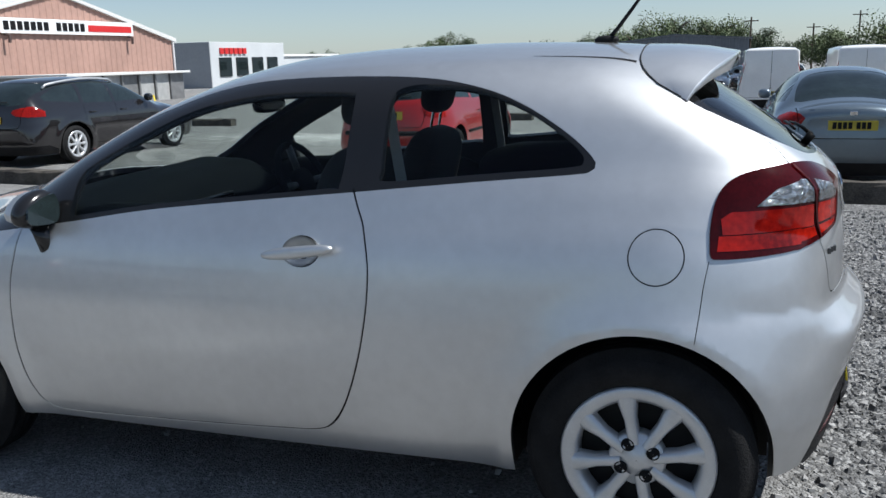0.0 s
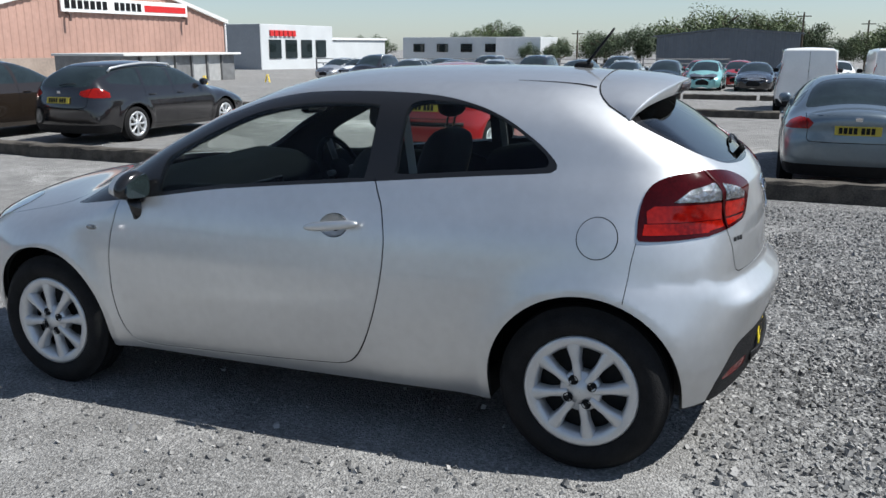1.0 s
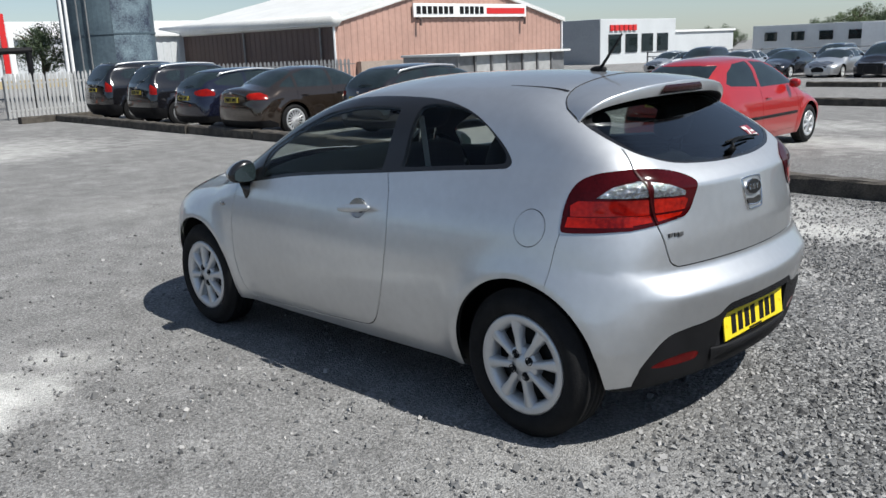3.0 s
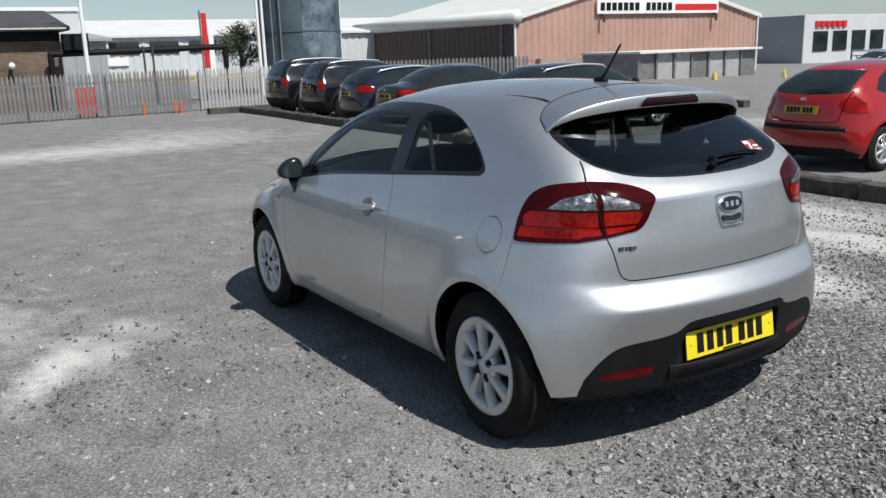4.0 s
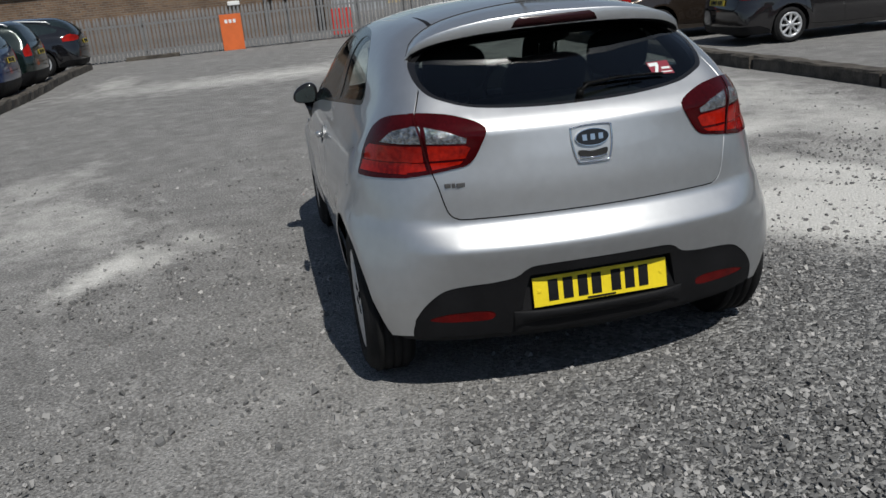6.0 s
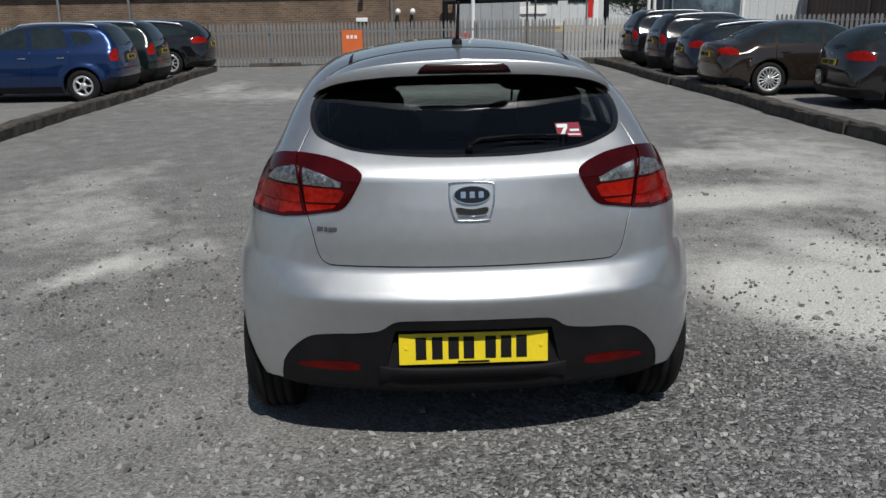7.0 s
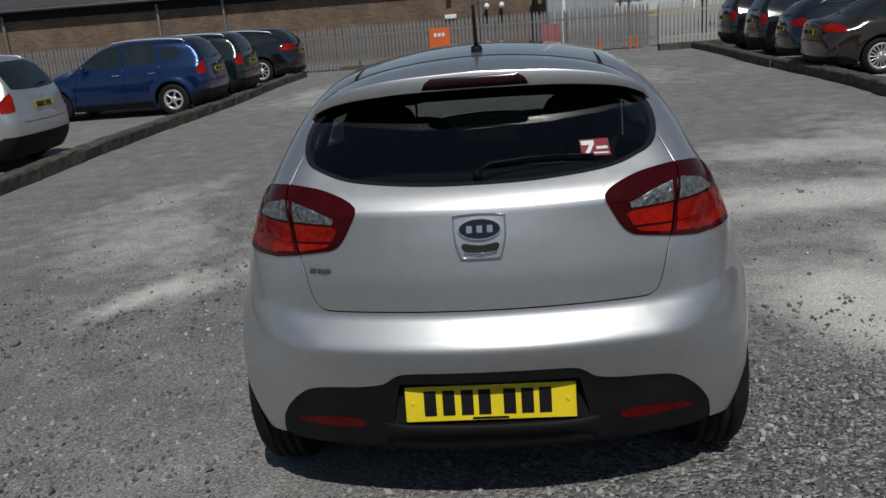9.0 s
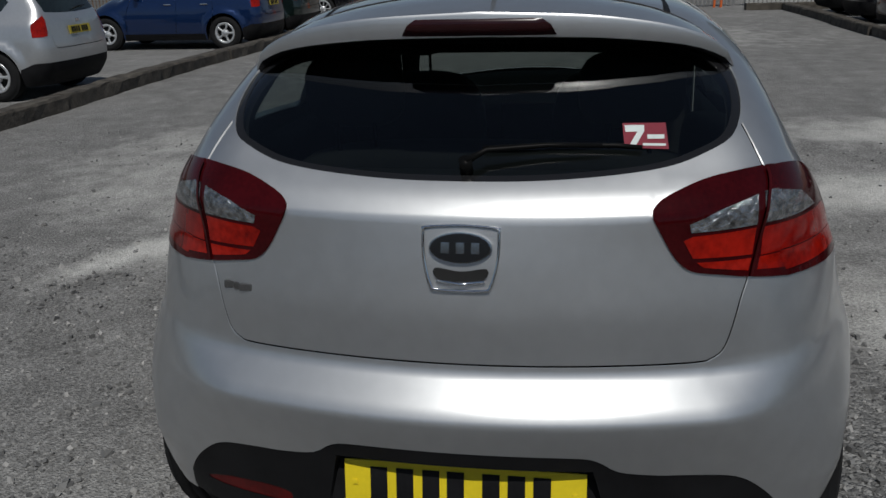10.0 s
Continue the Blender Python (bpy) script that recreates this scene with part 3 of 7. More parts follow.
    seam = spline([(0.176, 0.866), (0.164, 0.80), (0.157, 0.74), (0.146, 0.66)], False, 0.014)
    bonnet = wrap(S.on_top(spline([(-2.30, 0.665), (-2.5, 0.70), (-2.8, 0.69), (-3.0, 0.66)], False, 0.03)))
    arch = lambda wx: poly(np.concatenate([circle(wx, 0.325, 0.352, 60)[:31], [[wx - 0.352, 0.05], [wx + 0.352, 0.05]]]), 0.03)
    side_regions = [
        (None, sd(arch(0.0))), (None, sd(arch(-2.54))), (None, sd(poly([(0.28, 0.10), (0.28, 0.262), (0.36, 0.268), (0.46, 0.280), (1.0, 0.285), (1.0, 0.10)], st))),
        ("front_glass", sd(gf)), ("quarter_glass", sd(gq)), ("band", sd(band)),
        ("clear", sd(clear_s)), ("mid", sd(mid_s)), ("red", sd(red_s)), ("lamp", sd(lamp_s)), ("valance", sd(val_s)),
        ("fuel", fi), (None, fo), (None, sd(circle(-0.985, 0.868, 0.0625, 32, 0.0465))), ("windscreen", ws), ("headlamp", sd(head)), ("door", sd(door_area)),
        ("body", sd(poly(circle(0.0, 0.31, 0.390, 72), 0.05))), ("body", sd(poly(circle(-2.54, 0.31, 0.390, 72), 0.05))),
    ]
    side_gaps = [ribbon(sd(door), 0.0032), ribbon(sd(seam), 0.0014), ribbon(bonnet, 0.0022)]
    # tail
    win_h = [(0, 1.336), (0.20, 1.3345), (0.34, 1.329), (0.455, 1.316), (0.525, 1.288), (0.558, 1.255), (0.565, 1.222), (0.560, 1.188), (0.538, 1.152), (0.495, 1.128), (0.39, 1.097), (0.20, 1.080), (0, 1.076)]
    win = spline(win_h + [(-a, b) for a, b in win_h[-2:0:-1]], True, st)
    pane = np.stack([win[:, 0] * 0.962, (win[:, 1] - 1.205) * 0.90 + 1.203], 1)
    gate_h = spline([(0.556, 1.165), (0.578, 1.12), (0.596, 1.075), (0.590, 1.03), (0.578, 0.96), (0.565, 0.887), (0.552, 0.843), (0.536, 0.775), (0.522, 0.738), (0.498, 0.721), (0.46, 0.716), (0.24, 0.716), (0, 0.716)], False, 0.014)
    crease = poly([(-0.44, 1.017), (0.44, 1.017), (0.44, 1.024), (-0.44, 1.024)], 0.02)
    gate_line = np.concatenate([gate_h, mirrored(gate_h[:-1])[::-1]])
    gate_area = np.concatenate([gate_line, [[-0.556, 1.36], [0.556, 1.36]]])
    lamp_h = np.concatenate([spline([(0.95, 0.868), (0.70, 0.870), (0.645, 0.873), (0.564, 0.885), (0.50, 0.897), (0.447, 0.908), (0.415, 0.935), (0.385, 0.985), (0.368, 1.020), (0.374, 1.036), (0.402, 1.054), (0.482, 1.080), (0.579, 1.092), (0.66, 1.088), (0.95, 1.085)], False, st)])
    clear_in = poly([(0.442, 0.986), (0.438, 1.003), (0.50, 1.027), (0.571, 1.047), (0.571, 0.992)], st)
    clear_out = poly([(0.586, 0.993), (0.586, 1.050), (0.8, 1.056), (0.8, 0.992)], st)
    mid_out = poly([(0.586, 0.925), (0.586, 0.984), (0.8, 0.984), (0.8, 0.925)], st)
    red_in = poly([(0.448, 0.934), (0.566, 0.930), (0.570, 0.985), (0.446, 0.978), (0.428, 0.970)], st)
    red_low_in = poly([(0.470, 0.914), (0.560, 0.898), (0.565, 0.922), (0.456, 0.925)], st)
    red_low_out = poly([(0.580, 0.897), (0.645, 0.889), (0.8, 0.887), (0.8, 0.922), (0.584, 0.922)], st)
    val_h = [(0.80, 0.18), (0.735, 0.25), (0.705, 0.296), (0.665, 0.376), (0.622, 0.428), (0.565, 0.466), (0.48, 0.480), (0.40, 0.486), (0.322, 0.500), (0.278, 0.530), (0.22, 0.540), (0, 0.543)]
    val = spline(val_h + [(-a, b) for a, b in val_h[-2::-1]] + [(-0.95, 0.1), (0.95, 0.1)], True, st)
    fog_h = spline([(0.40, 0.362), (0.45, 0.372), (0.56, 0.366), (0.622, 0.352), (0.626, 0.340), (0.56, 0.330), (0.43, 0.330), (0.402, 0.340)], True, 0.015)
    recess = spline([(-0.300, 0.356), (-0.15, 0.354), (0.0, 0.354), (0.15, 0.354), (0.300, 0.356), (0.302, 0.366), (0.288, 0.43), (0.272, 0.492), (0.258, 0.500), (0.12, 0.503), (0.0, 0.504), (-0.12, 0.503), (-0.258, 0.500), (-0.272, 0.492), (-0.288, 0.43), (-0.302, 0.366)], True, st)
    rear_regions = [
        (None, poly([(-1, 0.1), (1, 0.1), (1, 0.268), (-1, 0.268)])), (None, recess), ("pane", pane), ("win", win),
        *[(k, f(o)) for k, o in (("clear", clear_in), ("clear", clear_out), ("mid", mid_out), ("red", red_in), ("red", red_low_in), ("red", red_low_out)) for f in (lambda q: q, mirrored)],
        ("lamp", lamp_h), ("lamp", mirrored(lamp_h)), ("fog", fog_h), ("fog", mirrored(fog_h)), ("valance", val), ("gate", crease), ("gate", gate_area),
    ]
    rear_gaps = [ribbon(gate_line, 0.0027)]
    corner = [(0.22, 0.655), (0.39, 0.685), (0.53, 0.665), (0.66, 0.66), (0.80, 0.655), (0.88, 0.645), (0.95, 0.622), (1.02, 0.615), (1.09, 0.612), (1.16, 0.602), (1.23, 0.582), (1.28, 0.55), (1.315, 0.505), (1.335, 0.475)]
    fl, tl = body_sheets(S, 0.225, -3.385, 1.335, 0.10, side_regions, side_gaps, rear_regions, rear_gaps, 0.021, corner)
    T = lambda k: [(*tl[k], False)] if k in tl else []

    def half(k, sgn):
        """The part of a tail piece on one side of the car."""
        p, t = tl[k]
        c = p[t].mean(1)[:, 1]
        return [(p, t[c * sgn > 0], False)]

    sheet_object("body_panel", S, both(fl, "body") + T("body"), SILVER, car, "silver metallic painted shell", 0, 0.004)
    for flip in (False, True):
        one = lambda k: [(*fl[k], flip)]
        sg = -1 if flip else 1
        d = sheet_object("door", S, one("door"), SILVER, car, "silver door skin", 0, 0.006)
        sheet_object("door_glass", S, one("front_glass"), GLASS, car, "clear side window glass", -0.005)
        sheet_object("quarter_glass", S, one("quarter_glass"), GLASS, car, "clear quarter window glass", -0.004)
        sheet_object("window_frame", S, one("band"), BLACK_GLOSS, car, "gloss black window surround", -0.001, 0.02)
        sheet_object("fuel_flap" if flip else "flank_cap", S, one("fuel"), SILVER, car, "round silver flap", 0, 0.004)
        sheet_object("headlamp", S, one("headlamp"), HEAD_LENS, car, "bluish glossy headlamp", 0.002)
        lamp = sheet_object("tail_lamp", S, one("lamp") + half("lamp", sg), RED_DEEP, car, "dark red tail lamp lens", 0.005, 0.012)
        for key, mt, lb in (("red", RED_LENS, "bright red lens"), ("mid", RED_MID, "dark red wing lens"), ("clear", CLEAR_LENS, "clear faceted lens")):
            sheet_object(key + "_lens", S, one(key) + half(key, sg), mt, lamp, lb, 0.0065, 0.008)
        sheet_object("fog_reflector", S, half("fog", sg), FOG_LENS, car, "red bumper reflector", -0.004, 0.01)
    # dark joint between the gate's half and the wing's half of each lamp
    for sg in (-1, 1):
        ln = np.array([q for q in gate_h if 0.886 < q[1] < 1.088])
        bm = bmesh.new()
        rows = []
        for o in (-0.003, 0.003):
            p = S.on_rear(ln + [o, 0])
            p = (p + S.normal(p) * 0.0095) * [1, sg, 1]
            rows.append([bm.verts.new(tuple(v)) for v in p])
        for i in range(len(ln) - 1):
            bm.faces.new((rows[0][i], rows[0][i + 1], rows[1][i + 1], rows[1][i]))
        part("lamp_joint", bm, LAMP_GAP, car, "dark joint line across the tail lamp")
    sheet_object("tailgate", S, T("gate"), SILVER, car, "silver tailgate", 0, 0.006)
    sheet_object("lower_bumper", S, both(fl, "valance") + T("valance"), BLACK_PLASTIC, car, "textured black lower bumper", -0.002, 0.006)
    sheet_object("rear_window_border", S, T("win"), BLACK_GLOSS, car, "black screen-printed border", -0.003, 0.004)
    sheet_object("rear_window", S, T("pane"), GLASS_DARK, car, "dark rear window glass", -0.004)
    sheet_object("windscreen", S, both(fl, "windscreen"), GLASS, car, "clear windscreen", -0.003)
    # a dark inner skin behind the panel gaps
    fl2, tl2 = body_sheets(S, 0.225, -3.385, 1.335, 0.10, [(None, sd(arch(0.0))), (None, sd(arch(-2.54))), (None, sd(gf)), (None, sd(gq)), (None, ws)], [], [(None, pane), (None, recess)], [], 0.045, corner)
    sheet_object("inner_shell", S, both(fl2, "body") + [(*tl2["body"], False)], BLACK_DEEP, car, "", -0.028)
    # underbody and wheel wells
    ub = bmesh.new()
    add_box(ub, -3.22, -2.92, -0.45, 0.45, 0.22, 0.42)
    add_box(ub, -2.16, -0.38, -0.74, 0.74, 0.19, 0.30)
    add_box(ub, -2.95, -2.14, -0.60, 0.60, 0.22, 0.70)
    add_box(ub, -0.40, 0.34, -0.58, 0.58, 0.24, 0.70)
    add_box(ub, 0.30, 0.44, -0.50, 0.50, 0.245, 0.42)
    part("underbody", ub, BLACK_DEEP, car)
    for wx in (0.0, -2.54):
        for sg in (-1, 1):
            lin = bmesh.new()
            rows = [[lin.verts.new((wx + 0.362 * math.cos(t), y * sg, 0.325 + 0.362 * math.sin(t))) for t in np.linspace(-0.25, math.pi + 0.25, 24)] for y in (0.50, 0.70)]
            for i in range(23):
                lin.faces.new((rows[0][i], rows[0][i + 1], rows[1][i + 1], rows[1][i]))
            part("wheel_arch_liner", lin, BLACK_PLASTIC, car, "", True)
    for wx, nm in ((0.0, "rear_wheel"), (-2.54, "front_wheel")):
        for sg in (-1, 1):
            wheel(car, nm, wx, sg * 0.752, 0.311, 0.313, 0.208, 0.185, sg, 8, twist=-9.6 if wx == 0 else -7)
    # sill strip and door mirror
    for sg in (-1, 1):
        mir = new("door_mirror")
        mir.parent = car
        mir.matrix_basis = pose(-1.95, sg * 0.79, 0.978, 0, 0, sg * 8)

        def taper(bm):
            """Lower the top towards the outer tip."""
            for v in bm.verts:
                f = min(max((abs(v.co.y) - 0.02) / 0.13, 0), 1)
                v.co.z -= 0.048 * f * f * (v.co.z + 0.05) / 0.12
            return bm

        bm = bmesh.new()
        pillow(bm, -0.078, 0.004, *sorted((sg * 0.010, sg * 0.146)), -0.036, 0.068, 2.5, 14)
        part("mirror_cap", taper(bm), SILVER, mir, "silver mirror cap", True)
        bm = bmesh.new()
        pillow(bm, -0.044, 0.040, *sorted((sg * -0.004, sg * 0.149)), -0.054, 0.074, 2.7, 14)
        part("mirror_housing", taper(bm), BLACK_GLOSS, mir, "black mirror housing", True)
        part("mirror_stalk", tube([(0.02, sg * -0.05, -0.052), (0.0, sg * 0.0, -0.085), (-0.010, sg * 0.040, -0.115), (-0.010, sg * 0.055, -0.045)], [0.046, 0.044, 0.036, 0.034], 12), BLACK_GLOSS, mir, "", True)
        part("mirror_glass", prism(spline([(sg * 0.02, -0.036), (sg * 0.118, -0.036), (sg * 0.130, -0.005), (sg * 0.112, 0.024), (sg * 0.02, 0.052)], True, 0.012), 0.034, 0.0445, "x"), GLASS_FAR, mir, "dark mirror glass")
    # door handle with its dished cup
    for sg in (-1, 1):
        hd = new("door_handle")
        hd.parent = car
        hp = S.on_side([(-0.985, 0.868)])[0]
        hd.matrix_basis = pose(hp[0], sg * hp[1], hp[2], sg * 6, -6.5, 0)
        bm = bmesh.new()
        pillow(bm, -0.122, 0.122, *sorted((sg * 0.006, sg * 0.042)), -0.0185, 0.0185, 2.6, 12)
        part("grip", bm, SILVER, hd, "silver pull handle", True)
        bm = bmesh.new()
        for k in range(7):
            f = k / 6
            ringv = [bm.verts.new((0.062 * math.cos(t) * math.cos(f * 1.5), sg * (0.001 - 0.030 * math.sin(f * 1.5)), 0.046 * math.sin(t) * math.cos(f * 1.5))) for t in np.linspace(0, 2 * math.pi, 28, endpoint=False)]
            if k:
                for i in range(28):
                    bm.faces.new((prev[i], prev[(i + 1) % 28], ringv[(i + 1) % 28], ringv[i]))
            prev = ringv
        part("cup", bm, SILVER, hd, "dished silver handle cup", True)
        rp = S.on_side([(-2.215, 0.788)])[0]
        bm = bmesh.new()
        pillow(bm, -0.03, 0.03, -0.006, 0.006, -0.012, 0.012, 2.5, 8, pose(rp[0], sg * rp[1], rp[2]))
        part("side_repeater", bm, CLEAR_LENS, car, "clear side repeater lamp", True)
    # roof spoiler
    n = 33
    ss = np.linspace(-1, 1, n)
    a = np.abs(ss)
    curve = lambda pts: pchip(pts)(a)
    sy = np.sign(ss)
    A = S.on_top(np.stack([curve([(0, -0.055), (0.4, -0.050), (0.65, -0.046), (0.80, -0.030), (0.90, 0.0), (0.96, 0.035), (1, 0.084)]), sy * curve([(0, 0), (0.4, 0.22), (0.65, 0.375), (0.80, 0.46), (0.90, 0.51), (0.96, 0.538), (1, 0.554)])], 1))
    yt = sy * curve([(0, 0), (0.4, 0.23), (0.65, 0.385), (0.80, 0.475), (0.90, 0.528), (0.96, 0.552), (1, 0.563)])
    B = np.stack([curve([(0, 0.232), (0.4, 0.218), (0.65, 0.188), (0.80, 0.158), (0.90, 0.132), (0.96, 0.113), (1, 0.098)]), yt, curve([(0, 1.394), (0.4, 1.384), (0.65, 1.364), (0.80, 1.340), (0.90, 1.313), (0.96, 1.290), (1, 1.266)])], 1)
    C = np.stack([curve([(0, 0.222), (0.4, 0.208), (0.65, 0.180), (0.80, 0.152), (0.90, 0.129), (0.96, 0.112), (1, 0.098)]), yt * 0.995, curve([(0, 1.340), (0.4, 1.336), (0.65, 1.324), (0.80, 1.309), (0.90, 1.290), (0.96, 1.276), (1, 1.262)])], 1)
    D = S.on_rear(np.stack([yt * 0.97, curve([(0, 1.331), (0.4, 1.329), (0.65, 1.318), (0.80, 1.303), (0.90, 1.286), (0.96, 1.272), (1, 1.260)])], 1))
    A[:, 2] += 0.003
    M1, M2 = A * 0.67 + B * 0.33, A * 0.33 + B * 0.67
    M1[:, 2] += 0.007 * (1 - a**4)
    M2[:, 2] += 0.008 * (1 - a**4)
    A0 = A - [0.0, 0, 0.02]
    B1 = B + [0.004, 0, -0.006]
    bm = bmesh.new()
    for group in ((A0, A), (A, M1, M2, B), (B, B1, C)):
        rows = [[bm.verts.new(tuple(p)) for p in row] for row in group]
        for p, q in zip(rows, rows[1:]):
            for i in range(n - 1):
                bm.faces.new((p[i], p[i + 1], q[i + 1], q[i]))
    sp = part("roof_spoiler", bm, SILVER, car, "silver roof spoiler over the rear window", True)
    bm = bmesh.new()
    rows = [[bm.verts.new(tuple(p)) for p in row] for row in (C, D)]
    for i in range(n - 1):
        bm.faces.new((rows[0][i], rows[0][i + 1], rows[1][i + 1], rows[1][i]))
    part("spoiler_underside", bm, BLACK_PLASTIC, sp, "black underside of the spoiler", True)
    part("spoiler_joint", tube([tuple(p + [0, 0, 0.0006]) for p in A], 0.0022, 6), BLACK_DEEP, sp, "dark joint round the spoiler", True)
    bl = bmesh.new()
    rows = [[bl.verts.new((0.231 + ex - 0.27 * y * y, y, z)) for y in np.linspace(-wd, wd, 15)] for z, ex, wd in ((1.340, -0.018, 0.172), (1.345, 0.0, 0.170), (1.366, 0.0045, 0.158), (1.378, 0.004, 0.140), (1.383, -0.010, 0.132))]
    for p, q in zip(rows, rows[1:]):
        for i in range(14):
            bl.faces.new((p[i], p[i + 1], q[i + 1], q[i]))
    part("brake_lamp", bl, BRAKE_DARK, sp, "dark red high brake lamp", True)
    # aerial, roof strips
    ap = S.on_top([(-0.195, 0.0)])[0]
    ae = new("aerial")
    ae.parent = car
    bm = bmesh.new()
    pillow(bm, ap[0] - 0.05, ap[0] + 0.035, -0.021, 0.021, ap[2] - 0.008, ap[2] + 0.024, 2.4, 10)
    part("aerial_base", bm, BLACK_PLASTIC, ae, "", True)
    part("aerial_mast", tube([(ap[0], 0, ap[2] + 0.012), (ap[0] + 0.03, 0, ap[2] + 0.045), (ap[0] + 0.085, 0, ap[2] + 0.115), (ap[0] + 0.120, 0, ap[2] + 0.160)], [0.008, 0.007, 0.006, 0.005], 8), BLACK_PLASTIC, ae, "", True)
    for sg in (-1, 1):
        xs = np.linspace(-0.36, -0.052, 30)
        yl = 0.435 - 0.012 * (xs + 0.7) ** 2 * 2
        bm = bmesh.new()
        wd = np.interp(xs, [-0.36, -0.06], [0.0015, 0.008])
        pts = [S.on_top(np.stack([xs, yl + o * wd], 1)) for o in (-1, 1)]
        rr = [[bm.verts.new((p[0], sg * p[1], p[2] + 0.001)) for p in q] for q in pts]
        for i in range(29):
            bm.faces.new((rr[0][i], rr[0][i + 1], rr[1][i + 1], rr[1][i]))
        bmesh.ops.recalc_face_normals(bm, faces=bm.faces)
        part("roof_strip", bm, BLACK_PLASTIC, car, "black roof ditch strip")
    # number plate and its recess lip
    pt = pose(0.574, 0, 0.424, 0, -6, 0)
    bm = bmesh.new()
    rim_p = S.on_rear(recess)
    front = [bm.verts.new(tuple(v - [0.002, 0, 0])) for v in rim_p]
    deep = [bm.verts.new((0.556 - 0.06 * v[1] ** 2 - 0.1 * (v[2] - 0.424), v[1] * 0.985, v[2])) for v in rim_p]
    for i in range(len(front)):
        k = (i + 1) % len(front)
        bm.faces.new((front[i], front[k], deep[k], deep[i]))
    bm.faces.new(deep)
    bmesh.ops.recalc_face_normals(bm, faces=bm.faces)
    part("plate_recess", bm, BLACK_PLASTIC, car, "black recess round the plate")
    pl = new("number_plate")
    pl.parent = car
    pl.matrix_basis = pt
    part("plate", box(-0.006, 0, -0.26, 0.26, -0.0555, 0.0555, 0.002), PLATE_Y, pl, "yellow reflective plate")
    cw = [-0.205, -0.148, -0.091, -0.038, 0.038, 0.092, 0.146]
    for i, y in enumerate(cw):
        bm = bmesh.new()
        add_box(bm, 0.0005, 0.002, y + 0.003, y + 0.040, -0.0375, 0.0415)
        part("character_bar", bm, BLACK_PLASTIC, pl)
    part("dealer_bar", box(0.0005, 0.0016, -0.055, 0.055, -0.052, -0.045), BLACK_PLASTIC, pl)
    for sg in (-1, 1):
        part("plate_screw", box(0.0005, 0.003, sg * 0.236 - 0.006, sg * 0.236 + 0.006, -0.002, 0.010, 0.002), PLATE_Y, pl)
    lip = bmesh.new()
    ly = np.linspace(-0.33, 0.33, 25)
    prof = ((0.0, 0.0), (0.014, 0.007), (0.021, 0.0), (0.017, -0.022), (-0.02, -0.05))
    rows = [[lip.verts.new((0.578 + dx * (1 - (abs(y) / 0.33) ** 6) - 0.22 * y * y, y, 0.352 + dz)) for y in ly] for dx, dz in prof]
    for p, q in zip(rows, rows[1:]):
        for i in range(24):
            lip.faces.new((p[i], p[i + 1], q[i + 1], q[i]))
    bmesh.ops.recalc_face_normals(lip, faces=lip.faces)
    part("plate_lip", lip, BLACK_PLASTIC, car, "black plastic lip under the plate", True)
    # tailgate emblem with the release handle
    em = new("tailgate_handle")
    em.parent = car
    em.matrix_basis = pose(S.on_rear([(0, 0.94)])[0][0], 0, 0.94, 0, -11, 0)
    fr_o = spline([(-0.078, 0.052), (-0.07, 0.062), (0, 0.066), (0.07, 0.062), (0.078, 0.052), (0.076, -0.005), (0.062, -0.058), (0.045, -0.068), (-0.045, -0.068), (-0.062, -0.058), (-0.076, -0.005)], True, 0.008)
    bm = bmesh.new()
    inn = fr_o * 0.93
    lay = [(fr_o, -0.004), (fr_o, 0.004), (inn, 0.0045), (inn, 0.001)]
    vs = [[bm.verts.new((h, q[0], q[1])) for q in o] for o, h in lay]
    for p, q in zip(vs, vs[1:]):
        for i in range(len(p)):
            k = (i + 1) % len(p)
            bm.faces.new((p[i], p[k], q[k], q[i]))
    bmesh.ops.recalc_face_normals(bm, faces=bm.faces)
    part("frame_ring", bm, CHROME, em, "thin bright frame", True)
    part("emblem_oval", prism(circle(0, 0.020, 0.063, 40, 0.031), -0.002, 0.010, "x", 0.003), CHROME, em, "chrome oval rim")
    part("emblem_field", prism(circle(0, 0.020, 0.0595, 40, 0.0282), 0.009, 0.0115, "x"), BLACK_GLOSS, em, "black oval badge field")
    for y in (-0.030, 0.0, 0.030):
        part("emblem_bar", box(0.0112, 0.0135, y - 0.0085, y + 0.0085, 0.009, 0.031, 0.001), CHROME, em, "plain bright bar on the badge")
    part("release_slot", prism(spline([(-0.052, -0.022), (0, -0.028), (0.052, -0.022), (0.046, -0.044), (0, -0.048), (-0.046, -0.044)], True, 0.01), -0.004, 0.003, "x"), BLACK_DEEP, em, "dark hand recess")
    part("release_bar", tube([(0.003, -0.048, -0.047), (0.005, 0, -0.053), (0.003, 0.048, -0.047)], 0.004, 8), CHROME, em, "", True)
    for i, (y, w_) in enumerate(((-0.530, 0.022), (-0.505, 0.012), (-0.490, 0.030))):
        p = S.on_rear([(y + w_ / 2, 0.842)])[0]
        part("model_badge", box(p[0] - 0.004, p[0] + 0.005, y, y + w_, 0.834, 0.850, 0.0015), STEEL, car, "small chrome badge bar")
    # sticker inside the rear window
    sk = new("window_sticker")
    sk.parent = car

    def on_glass(y, z, off):
        p = S.on_rear([(y, z)])
        q = p[0] + S.normal(p)[0] * off
        return Vector(q)

    def glass_patch(name, outline, off, mat, lab=""):
        bm = bmesh.new()
        bm.faces.new([bm.verts.new(on_glass(y, z, off)) for y, z in outline])
        bmesh.ops.recalc_face_normals(bm, faces=bm.faces)
        part(name, bm, mat, sk, lab)

